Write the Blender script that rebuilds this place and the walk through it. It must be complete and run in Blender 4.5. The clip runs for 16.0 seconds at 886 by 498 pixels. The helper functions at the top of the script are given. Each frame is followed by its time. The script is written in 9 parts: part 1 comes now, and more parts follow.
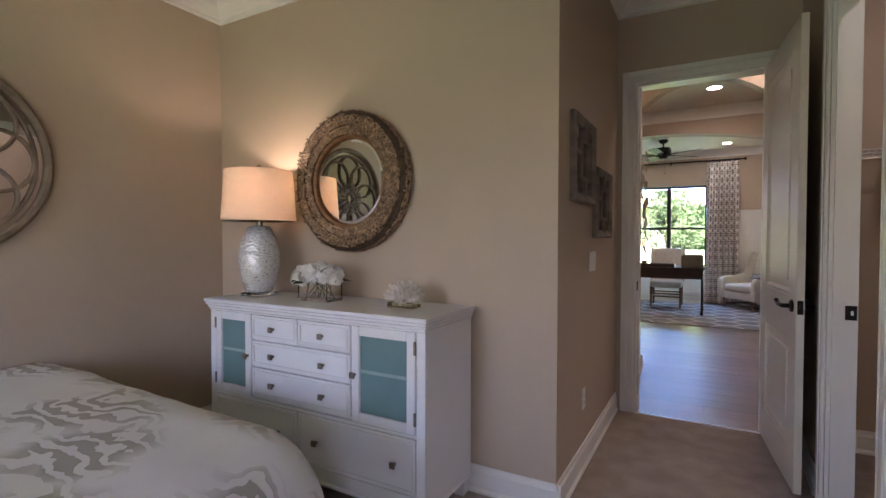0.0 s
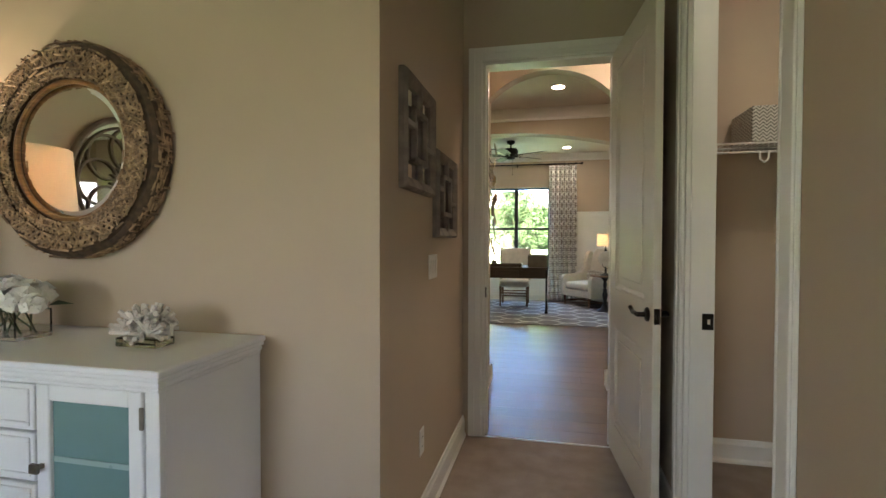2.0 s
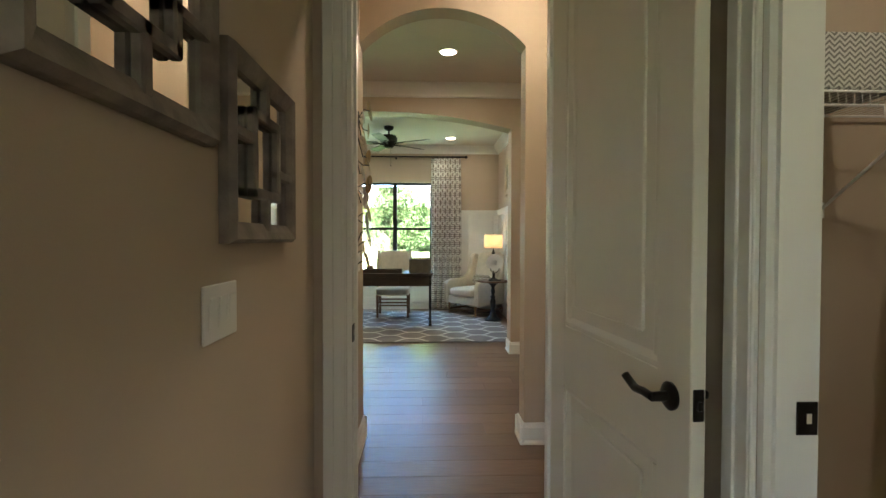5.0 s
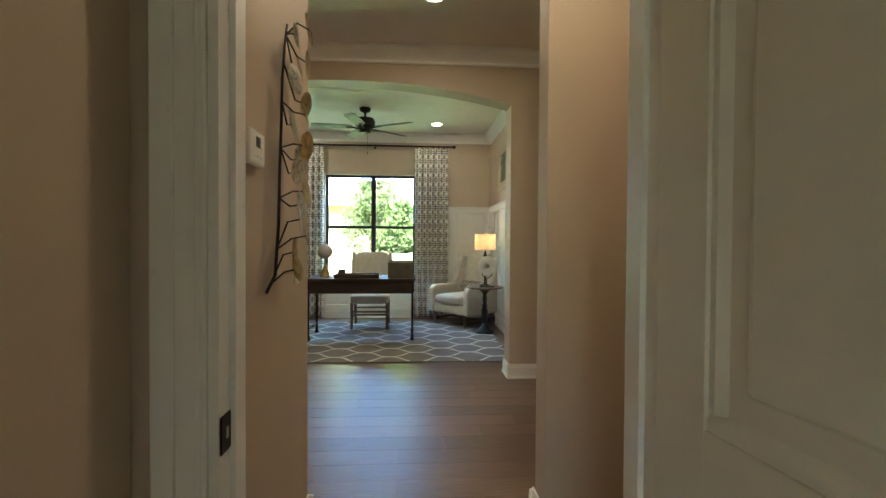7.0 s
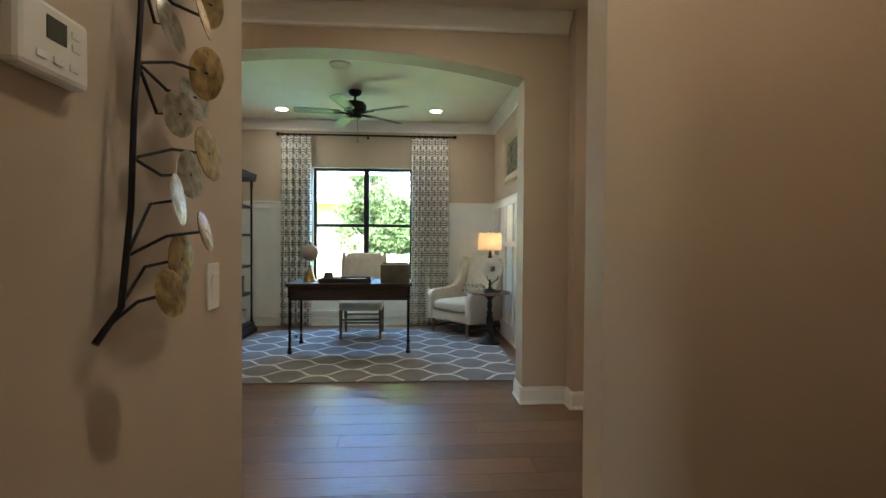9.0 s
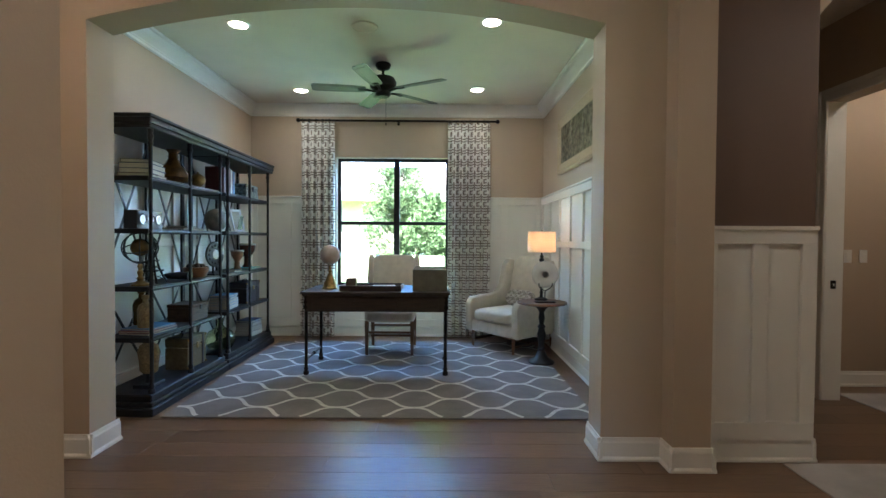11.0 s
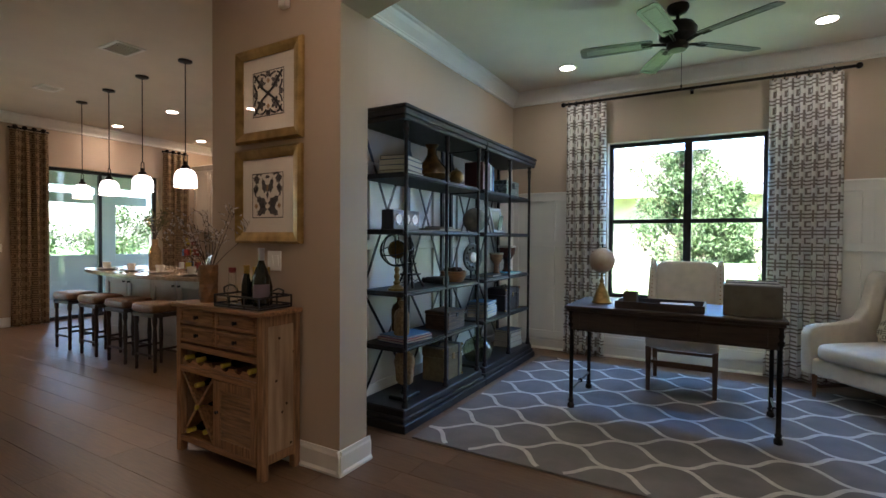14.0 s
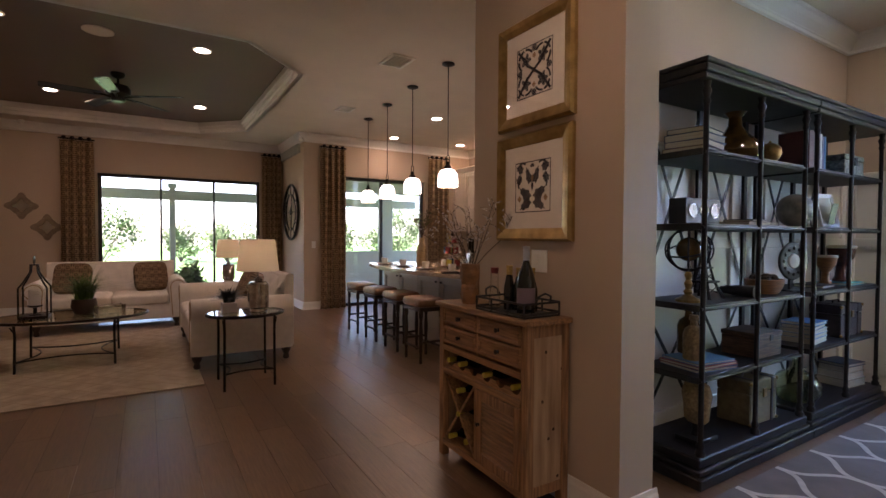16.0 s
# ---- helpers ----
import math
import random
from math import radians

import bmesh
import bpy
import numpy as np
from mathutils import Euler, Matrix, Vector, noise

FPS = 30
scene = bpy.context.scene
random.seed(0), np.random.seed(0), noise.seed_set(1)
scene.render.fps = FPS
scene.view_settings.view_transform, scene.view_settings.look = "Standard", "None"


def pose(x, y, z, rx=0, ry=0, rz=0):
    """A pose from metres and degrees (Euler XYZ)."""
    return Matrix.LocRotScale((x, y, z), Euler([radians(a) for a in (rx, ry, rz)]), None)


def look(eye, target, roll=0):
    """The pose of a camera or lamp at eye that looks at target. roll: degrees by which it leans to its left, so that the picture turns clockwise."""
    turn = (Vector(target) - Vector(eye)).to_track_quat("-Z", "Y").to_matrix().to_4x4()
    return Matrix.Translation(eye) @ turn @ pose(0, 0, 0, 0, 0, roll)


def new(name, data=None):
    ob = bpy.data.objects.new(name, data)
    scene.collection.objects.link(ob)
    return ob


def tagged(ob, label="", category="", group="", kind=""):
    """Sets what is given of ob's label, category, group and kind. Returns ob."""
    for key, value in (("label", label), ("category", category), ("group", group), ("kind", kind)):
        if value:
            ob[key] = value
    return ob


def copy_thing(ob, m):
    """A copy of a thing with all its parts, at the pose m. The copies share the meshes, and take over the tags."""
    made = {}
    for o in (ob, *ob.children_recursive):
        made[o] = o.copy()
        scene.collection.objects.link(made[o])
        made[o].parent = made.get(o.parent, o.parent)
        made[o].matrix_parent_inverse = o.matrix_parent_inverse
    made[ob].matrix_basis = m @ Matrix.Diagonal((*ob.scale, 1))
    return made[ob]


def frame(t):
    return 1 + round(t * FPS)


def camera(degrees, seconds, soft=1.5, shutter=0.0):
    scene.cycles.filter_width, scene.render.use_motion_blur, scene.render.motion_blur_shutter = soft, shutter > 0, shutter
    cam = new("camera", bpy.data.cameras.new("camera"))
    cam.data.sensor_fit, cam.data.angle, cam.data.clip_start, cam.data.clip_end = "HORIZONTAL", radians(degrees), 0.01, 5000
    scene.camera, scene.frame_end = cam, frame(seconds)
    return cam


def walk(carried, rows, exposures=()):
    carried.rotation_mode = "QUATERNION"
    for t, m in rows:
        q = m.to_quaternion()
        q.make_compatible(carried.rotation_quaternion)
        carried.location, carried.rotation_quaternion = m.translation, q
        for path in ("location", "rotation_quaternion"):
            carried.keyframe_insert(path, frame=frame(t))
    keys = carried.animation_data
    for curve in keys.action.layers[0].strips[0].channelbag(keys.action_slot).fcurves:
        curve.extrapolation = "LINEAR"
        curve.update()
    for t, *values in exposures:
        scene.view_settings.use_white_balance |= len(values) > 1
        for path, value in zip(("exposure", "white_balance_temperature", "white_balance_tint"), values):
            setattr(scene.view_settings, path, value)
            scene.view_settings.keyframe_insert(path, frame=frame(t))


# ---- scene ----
cam = camera(85.1, 16.0)
EXPO = 4.8
PATH = [
    (0, (0.152, -0.05, 1.297), (-0.82, 1.697, 1.252), 0.1),
    (0.5, (0.143, 0.134, 1.294), (-0.644, 1.972, 1.249), 0.2),
    (1, (0.137, 0.271, 1.309), (-0.515, 2.162, 1.262), 0.2),
    (1.5, (0.113, 0.46, 1.304), (-0.431, 2.384, 1.259), 0.2),
    (2, (0.084, 0.645, 1.295), (-0.35, 2.596, 1.252), 0.1),
    (2.5, (0.064, 0.822, 1.292), (-0.273, 2.793, 1.248), 0.2),
    (3, (0.068, 1.041, 1.294), (-0.173, 3.026, 1.252), 0.1),
    (3.5, (0.046, 1.236, 1.31), (-0.103, 3.23, 1.267), 0.1),
    (4, (-0.022, 1.447, 1.308), (-0.081, 3.446, 1.267), 0.1),
    (4.2, (-0.048, 1.527, 1.311), (-0.071, 3.527, 1.27), 0.1),
    (6.5, (-0.017, 2.675, 1.299), (0.101, 4.671, 1.262), 0.3),
    (7, (0.003, 2.905, 1.291), (0.134, 4.900, 1.256), 0.4),
    (7.5, (0.04, 3.120, 1.303), (0.184, 5.114, 1.265), 0.5),
    (8, (0.05, 3.296, 1.292), (0.193, 5.291, 1.256), 0.4),
    (10.3, (0.01, 4.212, 1.289), (0.079, 6.21, 1.251), 0.5),
    (10.5, (0.003, 4.327, 1.293), (0.052, 6.326, 1.25), 0.5),
    (11, (-0.022, 4.542, 1.301), (-0.016, 6.541, 1.259), 0.4),
    (11.5, (-0.021, 4.757, 1.298), (-0.086, 6.756, 1.255), 0.5),
    (12, (-0.032, 4.912, 1.3), (-0.231, 6.902, 1.257), 0.5),
    (12.5, (-0.065, 5.054, 1.286), (-0.418, 7.022, 1.245), 0.5),
    (13, (-0.148, 5.181, 1.294), (-0.704, 7.102, 1.252), 0.5),
    (13.5, (-0.223, 5.285, 1.289), (-1.01, 7.123, 1.249), 0.5),
    (14, (-0.299, 5.394, 1.294), (-1.303, 7.123, 1.254), 0.4),
    (14.5, (-0.358, 5.476, 1.3), (-1.601, 7.043, 1.257), 0.3),
    (15, (-0.473, 5.523, 1.28), (-1.909, 6.915, 1.238), 0.5),
    (15.5, (-0.608, 5.579, 1.273), (-2.2, 6.788, 1.229), 0.4),
    (16, (-0.735, 5.637, 1.283), (-2.439, 6.683, 1.232), 0.3),
]
walk(cam, [(t, look(eye, target, roll)) for t, eye, target, roll in PATH],
     [(0.0, EXPO + 0.1, 5950, 31), (1.0, EXPO + 0.2, 6300, 24), (2.5, EXPO + 0.35, 6450, 9), (4.2, EXPO + 0.35, 6350, 6), (7.0, EXPO + 0.15, 6450, 4), (8.0, EXPO + 0.1, 6350, 5), (10.5, EXPO + 0.05, 5500, 8), (12.0, EXPO - 0.1, 5500, 11), (14.0, EXPO - 0.4, 5700, 16), (16.0, EXPO - 0.4, 6200, 30)])

# ---- light ----
world = bpy.data.worlds.new("sky")
scene.world = world
world.use_nodes = True
wn = world.node_tree.nodes
sky = wn.new("ShaderNodeTexSky")
sky.sky_type = 'NISHITA'
sky.sun_disc = False
sky.sun_elevation, sky.sun_rotation = radians(58), radians(188)
world.node_tree.links.new(sky.outputs[0], wn["Background"].inputs[0])
wn["Background"].inputs[1].default_value = 0.06


def lamp(kind, name, energy, colour, m, **more):
    data = bpy.data.lights.new(name, kind)
    data.energy, data.color = energy, colour
    for key, value in more.items():
        if key == "size":
            data.size = value
        elif key == "size_y":
            data.shape, data.size_y = "RECTANGLE", value
        elif key == "disk":
            data.shape, data.size = "DISK", value
        elif key == "radius":
            data.shadow_soft_size = value
        elif key == "angle":
            data.angle = value
        elif key == "spot":
            data.spot_size, data.spot_blend = value
    ob = new(name, data)
    ob.matrix_world = m
    return ob


# direction to the sun: from behind the house, high
az, el = radians(188), radians(58)
sun_way = Vector((math.sin(az) * math.cos(el), math.cos(az) * math.cos(el), math.sin(el)))
lamp("SUN", "sun", 2.6, (1.0, 0.95, 0.87), look(sun_way * 30, (0, 0, 0)), angle=radians(0.5))
WARM = (1.0, 0.79, 0.56)
# bedroom daylight: the two windows behind the walk's start
lamp("AREA", "bedroom_bed_window_light", 0.42, (0.95, 0.90, 0.93), look((-1.65, -3.02, 1.55), (-1.65, 2.0, 1.25)), size=1.2, size_y=1.25)
lamp("AREA", "bedroom_window_light", 0.5, (0.95, 0.90, 0.93), look((1.57, -2.35, 1.55), (-2.0, 0.3, 1.3)), size=1.0, size_y=1.25)
# study daylight: the sky seen through its window, from just outside under the eave
lamp("AREA", "study_window_light", 4.2, (0.22, 0.50, 1.0), look((-0.68, 11.75, 2.62), (-0.68, 8.6, 0.5)), size=1.5, size_y=0.55)

# study daylight from the open sky to one side of the window
lamp("AREA", "study_side_light", 2.8, (0.42, 0.68, 1.0), look((0.85, 12.2, 1.55), (-2.3, 8.9, 1.2)), size=1.0, size_y=1.5)
# study daylight sent up from the sunlit lawn below the window
lamp("AREA", "study_lawn_light", 0.9, (0.62, 1.0, 0.42), look((-0.68, 11.5, 0.9), (-0.68, 9.2, 3.0)), size=1.4, size_y=0.4)

# ---- materials ----
def rgb(c):
    return (*c, 1.0)


def mat(name, colour, rough=0.6, metal=0.0, var=0.08, scale=6.0, bump=0.0, bscale=200.0, colour2=None, spec=0.5, wave=None,
        random_obj=0.0, island=0.0, detail=5.0, stretch=None, coat=0.0):
    """A plain surface with two scales of variation in colour, and fine relief. wave: (axis scale x, y, z) gives wood grain."""
    m = bpy.data.materials.new(name)
    m.use_nodes = True
    n, l = m.node_tree.nodes, m.node_tree.links
    b = n["Principled BSDF"]
    b.inputs["Roughness"].default_value, b.inputs["Metallic"].default_value = rough, metal
    b.inputs["Specular IOR Level"].default_value = spec
    b.inputs["Coat Weight"].default_value = coat
    tc = n.new("ShaderNodeTexCoord")
    mp = n.new("ShaderNodeMapping")
    mp.inputs["Scale"].default_value = wave or stretch or (1, 1, 1)
    l.new(tc.outputs["Object"], mp.inputs[0])
    nz = n.new("ShaderNodeTexNoise")
    nz.inputs["Scale"].default_value, nz.inputs["Detail"].default_value = scale, detail
    l.new(mp.outputs[0], nz.inputs[0])
    rp = n.new("ShaderNodeValToRGB")
    dark = colour2 or tuple(max(0.0, c * (1 - 2.2 * var)) for c in colour)
    rp.color_ramp.elements[0].color, rp.color_ramp.elements[1].color = rgb(dark), rgb(colour)
    rp.color_ramp.elements[0].position, rp.color_ramp.elements[1].position = 0.3, 0.68
    l.new(nz.outputs[0], rp.inputs[0])
    out = rp.outputs[0]
    n2 = n.new("ShaderNodeTexNoise")
    n2.inputs["Scale"].default_value, n2.inputs["Detail"].default_value = 0.9, 2.0
    l.new(tc.outputs["Object"], n2.inputs[0])
    hs = n.new("ShaderNodeHueSaturation")
    mr = n.new("ShaderNodeMapRange")
    mr.inputs[3].default_value, mr.inputs[4].default_value = 1 - var * 0.8, 1 + var * 0.8
    l.new(n2.outputs[0], mr.inputs[0])
    value = mr.outputs[0]
    if random_obj or island:
        src = n.new("ShaderNodeObjectInfo").outputs["Random"] if random_obj else n.new("ShaderNodeNewGeometry").outputs["Random Per Island"]
        amount = random_obj or island
        m2 = n.new("ShaderNodeMapRange")
        m2.inputs[3].default_value, m2.inputs[4].default_value = 1 - amount, 1 + amount
        l.new(src, m2.inputs[0])
        mul = n.new("ShaderNodeMath")
        mul.operation = "MULTIPLY"
        l.new(value, mul.inputs[0]), l.new(m2.outputs[0], mul.inputs[1])
        value = mul.outputs[0]
    l.new(value, hs.inputs["Value"]), l.new(out, hs.inputs["Color"])
    l.new(hs.outputs[0], b.inputs["Base Color"])
    rr = n.new("ShaderNodeMapRange")
    rr.inputs[3].default_value, rr.inputs[4].default_value = max(0.02, rough - 0.08), min(1.0, rough + 0.08)
    l.new(nz.outputs[0], rr.inputs[0]), l.new(rr.outputs[0], b.inputs["Roughness"])
    if bump:
        n3 = n.new("ShaderNodeTexNoise")
        n3.inputs["Scale"].default_value, n3.inputs["Detail"].default_value = bscale, 3.0
        l.new(mp.outputs[0] if wave else tc.outputs["Object"], n3.inputs[0])
        bp = n.new("ShaderNodeBump")
        bp.inputs["Strength"].default_value, bp.inputs["Distance"].default_value = bump, 0.004
        l.new(n3.outputs[0], bp.inputs["Height"]), l.new(bp.outputs[0], b.inputs["Normal"])
    return m


def glow(name, colour, strength):
    m = bpy.data.materials.new(name)
    m.use_nodes = True
    b = m.node_tree.nodes["Principled BSDF"]
    b.inputs["Base Color"].default_value = rgb(colour)
    b.inputs["Emission Color"].default_value, b.inputs["Emission Strength"].default_value = rgb(colour), strength
    return m


def glass(name, colour=(1, 1, 1), rough=0.0, ior=1.45):
    m = bpy.data.materials.new(name)
    m.use_nodes = True
    b = m.node_tree.nodes["Principled BSDF"]
    b.inputs["Base Color"].default_value, b.inputs["Roughness"].default_value = rgb(colour), rough
    b.inputs["Transmission Weight"].default_value, b.inputs["IOR"].default_value = 1.0, ior
    return m


def shade_cloth(name, colour, lit):
    """Linen that lets light through."""
    m = mat(name, colour, 0.9, var=0.08, scale=300, bump=0.3, bscale=700)
    n, l = m.node_tree.nodes, m.node_tree.links
    tr = n.new("ShaderNodeBsdfTranslucent")
    tr.inputs[0].default_value = rgb(colour)
    mx = n.new("ShaderNodeMixShader")
    mx.inputs[0].default_value = lit
    l.new(n["Principled BSDF"].outputs[0], mx.inputs[1]), l.new(tr.outputs[0], mx.inputs[2])
    l.new(mx.outputs[0], n["Material Output"].inputs[0])
    return m


TAN = mat("tan_wall_paint", (0.495, 0.393, 0.287), 0.62, var=0.03, scale=2, bump=0.12, bscale=260)
BROWN = mat("dark_brown_wall_paint", (0.135, 0.085, 0.062), 0.6, var=0.04, scale=2, bump=0.12, bscale=260)
TRAYPAINT = mat("brown_tray_paint", (0.20, 0.14, 0.105), 0.7, var=0.04, scale=3, bump=0.4, bscale=60)
CEIL = mat("ceiling_paint", (0.74, 0.68, 0.58), 0.85, var=0.03, scale=3, bump=0.55, bscale=45)
TRIM = mat("white_trim_paint", (0.80, 0.78, 0.72), 0.38, var=0.02, scale=4, bump=0.04, bscale=120)
DOORP = mat("white_door_paint", (0.72, 0.68, 0.58), 0.35, var=0.02, scale=5, bump=0.08, bscale=150)
CARPET = mat("beige_carpet", (0.40, 0.32, 0.26), 0.97, var=0.16, scale=7, bump=1.0, bscale=420, colour2=(0.30, 0.235, 0.19))
OAK = mat("oak_floor", (0.185, 0.114, 0.066), 0.36, spec=0.36, var=0.16, scale=9, wave=(0.7, 9, 9), bump=0.22, bscale=14, random_obj=0.16, colour2=(0.125, 0.074, 0.043))
OAKFAR = mat("oak_floor_far", (0.185, 0.114, 0.066), 0.36, spec=0.36, var=0.16, scale=9, wave=(0.7, 9, 9), bump=0.22, bscale=14, island=0.16, colour2=(0.125, 0.074, 0.043))
GROOVE = mat("floor_joint", (0.05, 0.03, 0.018), 0.8, var=0.1)
BLACKM = mat("dark_bronze_metal", (0.022, 0.018, 0.015), 0.38, 0.7, var=0.2, scale=30, bump=0.1, bscale=300)
BLACKP = mat("black_window_frame", (0.014, 0.014, 0.015), 0.4, var=0.1, scale=30)
PANE = glass("window_glass", (1, 1, 1))
MIRROR = bpy.data.materials.new("mirror_glass")
MIRROR.use_nodes = True
MIRROR.node_tree.nodes["Principled BSDF"].inputs["Base Color"].default_value = (0.84, 0.85, 0.84, 1)
MIRROR.node_tree.nodes["Principled BSDF"].inputs["Metallic"].default_value = 1.0
MIRROR.node_tree.nodes["Principled BSDF"].inputs["Roughness"].default_value = 0.012
WHITEF = mat("white_lacquer", (0.78, 0.78, 0.78), 0.32, var=0.02, scale=4, bump=0.03, bscale=100)
LINEN = mat("cream_linen", (0.66, 0.60, 0.50), 0.92, var=0.06, scale=14, bump=0.35, bscale=600)
WOODD = mat("dark_stained_wood", (0.045, 0.028, 0.018), 0.42, var=0.3, scale=7, wave=(1, 12, 12), bump=0.25, bscale=14, colour2=(0.022, 0.014, 0.010))
WOODM = mat("mid_brown_wood", (0.19, 0.10, 0.052), 0.45, var=0.25, scale=7, wave=(3, 12, 2), bump=0.2, bscale=14, colour2=(0.10, 0.052, 0.027))
GRASS = mat("lawn", (0.10, 0.20, 0.035), 0.9, var=0.3, scale=3, bump=0.5, bscale=60, colour2=(0.06, 0.115, 0.028))


# ---- mesh tools ----
def B():
    return bmesh.new()


def join(bm, tmp):
    me = bpy.data.meshes.new("tmp")
    tmp.to_mesh(me)
    bm.from_mesh(me)
    tmp.free()
    bpy.data.meshes.remove(me)
    return bm


def box(bm, x0, y0, z0, x1, y1, z1, bev=0.0, seg=1, m=None):
    t = bm if not bev and m is None else bmesh.new()
    r = bmesh.ops.create_cube(t, size=1.0)
    for v in r["verts"]:
        v.co = Vector((x0 + (v.co.x + 0.5) * (x1 - x0), y0 + (v.co.y + 0.5) * (y1 - y0), z0 + (v.co.z + 0.5) * (z1 - z0)))
    if bev:
        bmesh.ops.bevel(t, geom=t.edges[:], offset=bev, segments=seg, affect="EDGES", profile=0.5)
    if m is not None:
        t.transform(m)
    return bm if t is bm else join(bm, t)


def prism(bm, poly, axis, a, b):
    """Extrudes a polygon along an axis from a to b. The polygon is (y, z) for x, (x, z) for y, (x, y) for z."""
    def put(p, d):
        return {"x": (d, p[0], p[1]), "y": (p[0], d, p[1]), "z": (p[0], p[1], d)}[axis]
    lo, hi = [bm.verts.new(put(p, a)) for p in poly], [bm.verts.new(put(p, b)) for p in poly]
    k = len(poly)
    faces = [bm.faces.new(lo), bm.faces.new(hi[::-1])]
    for i in range(k):
        faces.append(bm.faces.new((lo[i], hi[i], hi[(i + 1) % k], lo[(i + 1) % k])))
    bmesh.ops.recalc_face_normals(bm, faces=faces)
    return bm


def lathe(bm, prof, seg=24, x=0.0, y=0.0, z=0.0, m=None, squash=1.0):
    """Turns a profile of (radius, height) round the upright through x, y."""
    rings = []
    for r, h in prof:
        ring = []
        if r < 1e-5:
            ring = [bm.verts.new((0, 0, h))] * seg
        else:
            for i in range(seg):
                a = 2 * math.pi * i / seg
                ring.append(bm.verts.new((r * math.cos(a), r * math.sin(a) * squash, h)))
        rings.append(ring)
    mm = (m or Matrix()) if m is not None else Matrix.Translation((x, y, z))
    faces = []
    for p, q in zip(rings, rings[1:]):
        for i in range(seg):
            vs = []
            for v in (p[i], p[(i + 1) % seg], q[(i + 1) % seg], q[i]):
                if v not in vs:
                    vs.append(v)
            if len(vs) > 2:
                faces.append(bm.faces.new(vs))
    for ring, flip in ((rings[0], True), (rings[-1], False)):
        if ring[0] is not ring[1]:
            faces.append(bm.faces.new(ring[::-1] if flip else ring))
    seen = {v for ring in rings for v in ring}
    for v in seen:
        v.co = mm @ v.co
    bmesh.ops.recalc_face_normals(bm, faces=faces)
    return bm


def tube(bm, pts, r, seg=8, closed=False, taper=None):
    """A round bar along points."""
    pts = [Vector(p) for p in pts]
    k, rings = len(pts), []
    up = None
    for i, p in enumerate(pts):
        a, b = pts[(i - 1) % k if closed else max(i - 1, 0)], pts[(i + 1) % k if closed else min(i + 1, k - 1)]
        d = (b - a).normalized()
        if up is None:
            up = d.orthogonal().normalized()
        up = (up - d * up.dot(d))
        up = up.normalized() if up.length > 1e-4 else d.orthogonal().normalized()
        side = d.cross(up)
        rad = r * (1 if taper is None else 1 + (taper - 1) * i / max(k - 1, 1))
        rings.append([bm.verts.new(p + rad * (math.cos(2 * math.pi * j / seg) * up + math.sin(2 * math.pi * j / seg) * side)) for j in range(seg)])
    faces = []
    pairs = list(zip(rings, rings[1:])) + ([(rings[-1], rings[0])] if closed else [])
    for p, q in pairs:
        for j in range(seg):
            faces.append(bm.faces.new((p[j], p[(j + 1) % seg], q[(j + 1) % seg], q[j])))
    if not closed:
        faces += [bm.faces.new(rings[0][::-1]), bm.faces.new(rings[-1])]
    bmesh.ops.recalc_face_normals(bm, faces=faces)
    return bm


def ball(bm, x, y, z, rx, ry=None, rz=None, u=16, v=10):
    t = bmesh.new()
    bmesh.ops.create_uvsphere(t, u_segments=u, v_segments=v, radius=1.0)
    t.transform(Matrix.Translation((x, y, z)) @ Matrix.Diagonal((rx, ry or rx, rz or rx, 1)))
    return join(bm, t)


def cushion(bm, x0, y0, z0, x1, y1, z1, puff=0.25, n=10, m=None):
    """A soft pad: a superellipsoid between the corners."""
    t = bmesh.new()
    bmesh.ops.create_uvsphere(t, u_segments=4 * n, v_segments=2 * n, radius=1.0)
    def s(c, e):
        return math.copysign(abs(c) ** e, c)
    c, h = Vector(((x0 + x1) / 2, (y0 + y1) / 2, (z0 + z1) / 2)), Vector(((x1 - x0) / 2, (y1 - y0) / 2, (z1 - z0) / 2))
    for w in t.verts:
        x, y, z = w.co
        r = math.hypot(x, y) or 1e-6
        cx, cy, lat = x / r, y / r, r
        w.co = Vector((c.x + h.x * s(cx, puff) * s(lat, puff * 1.3), c.y + h.y * s(cy, puff) * s(lat, puff * 1.3), c.z + h.z * s(z, puff * 2.2)))
    if m is not None:
        t.transform(m)
    return join(bm, t)


def part(name, bm, material, parent=None, label="", smooth=False):
    me = bpy.data.meshes.new(name)
    if smooth:
        for f in bm.faces:
            f.smooth = True
        for e in bm.edges:
            if len(e.link_faces) == 2 and e.calc_face_angle(0) > 0.7:
                e.smooth = False
    bm.to_mesh(me)
    bm.free()
    me.materials.append(material)
    ob = new(name, me)
    if parent is not None:
        ob.parent = parent
    if label:
        ob["label"] = label
    return ob


def thing(name, m, label, category, group=""):
    ob = new(name)
    ob.empty_display_size = 0.1
    ob.matrix_world = m
    return tagged(ob, label, category, group)


def setting(name, bm, material, label="", category=""):
    return tagged(part(name, bm, material), label or name.replace("_", " "), category or name.split("_")[0], kind="structure")


def arch_poly(x0, x1, spring, apex, top, seg=24):
    """The wall above an opening from x0 to x1, with its underside an arc."""
    pts = [(x1, top), (x0, top)]
    half, rise = (x1 - x0) / 2, apex - spring
    rad = (half * half + rise * rise) / (2 * rise)
    cx, cz = (x0 + x1) / 2, apex - rad
    a = math.asin(half / rad)
    for i in range(seg + 1):
        b = -a + 2 * a * i / seg
        pts.append((cx + rad * math.sin(b), cz + rad * math.cos(b)))
    return pts

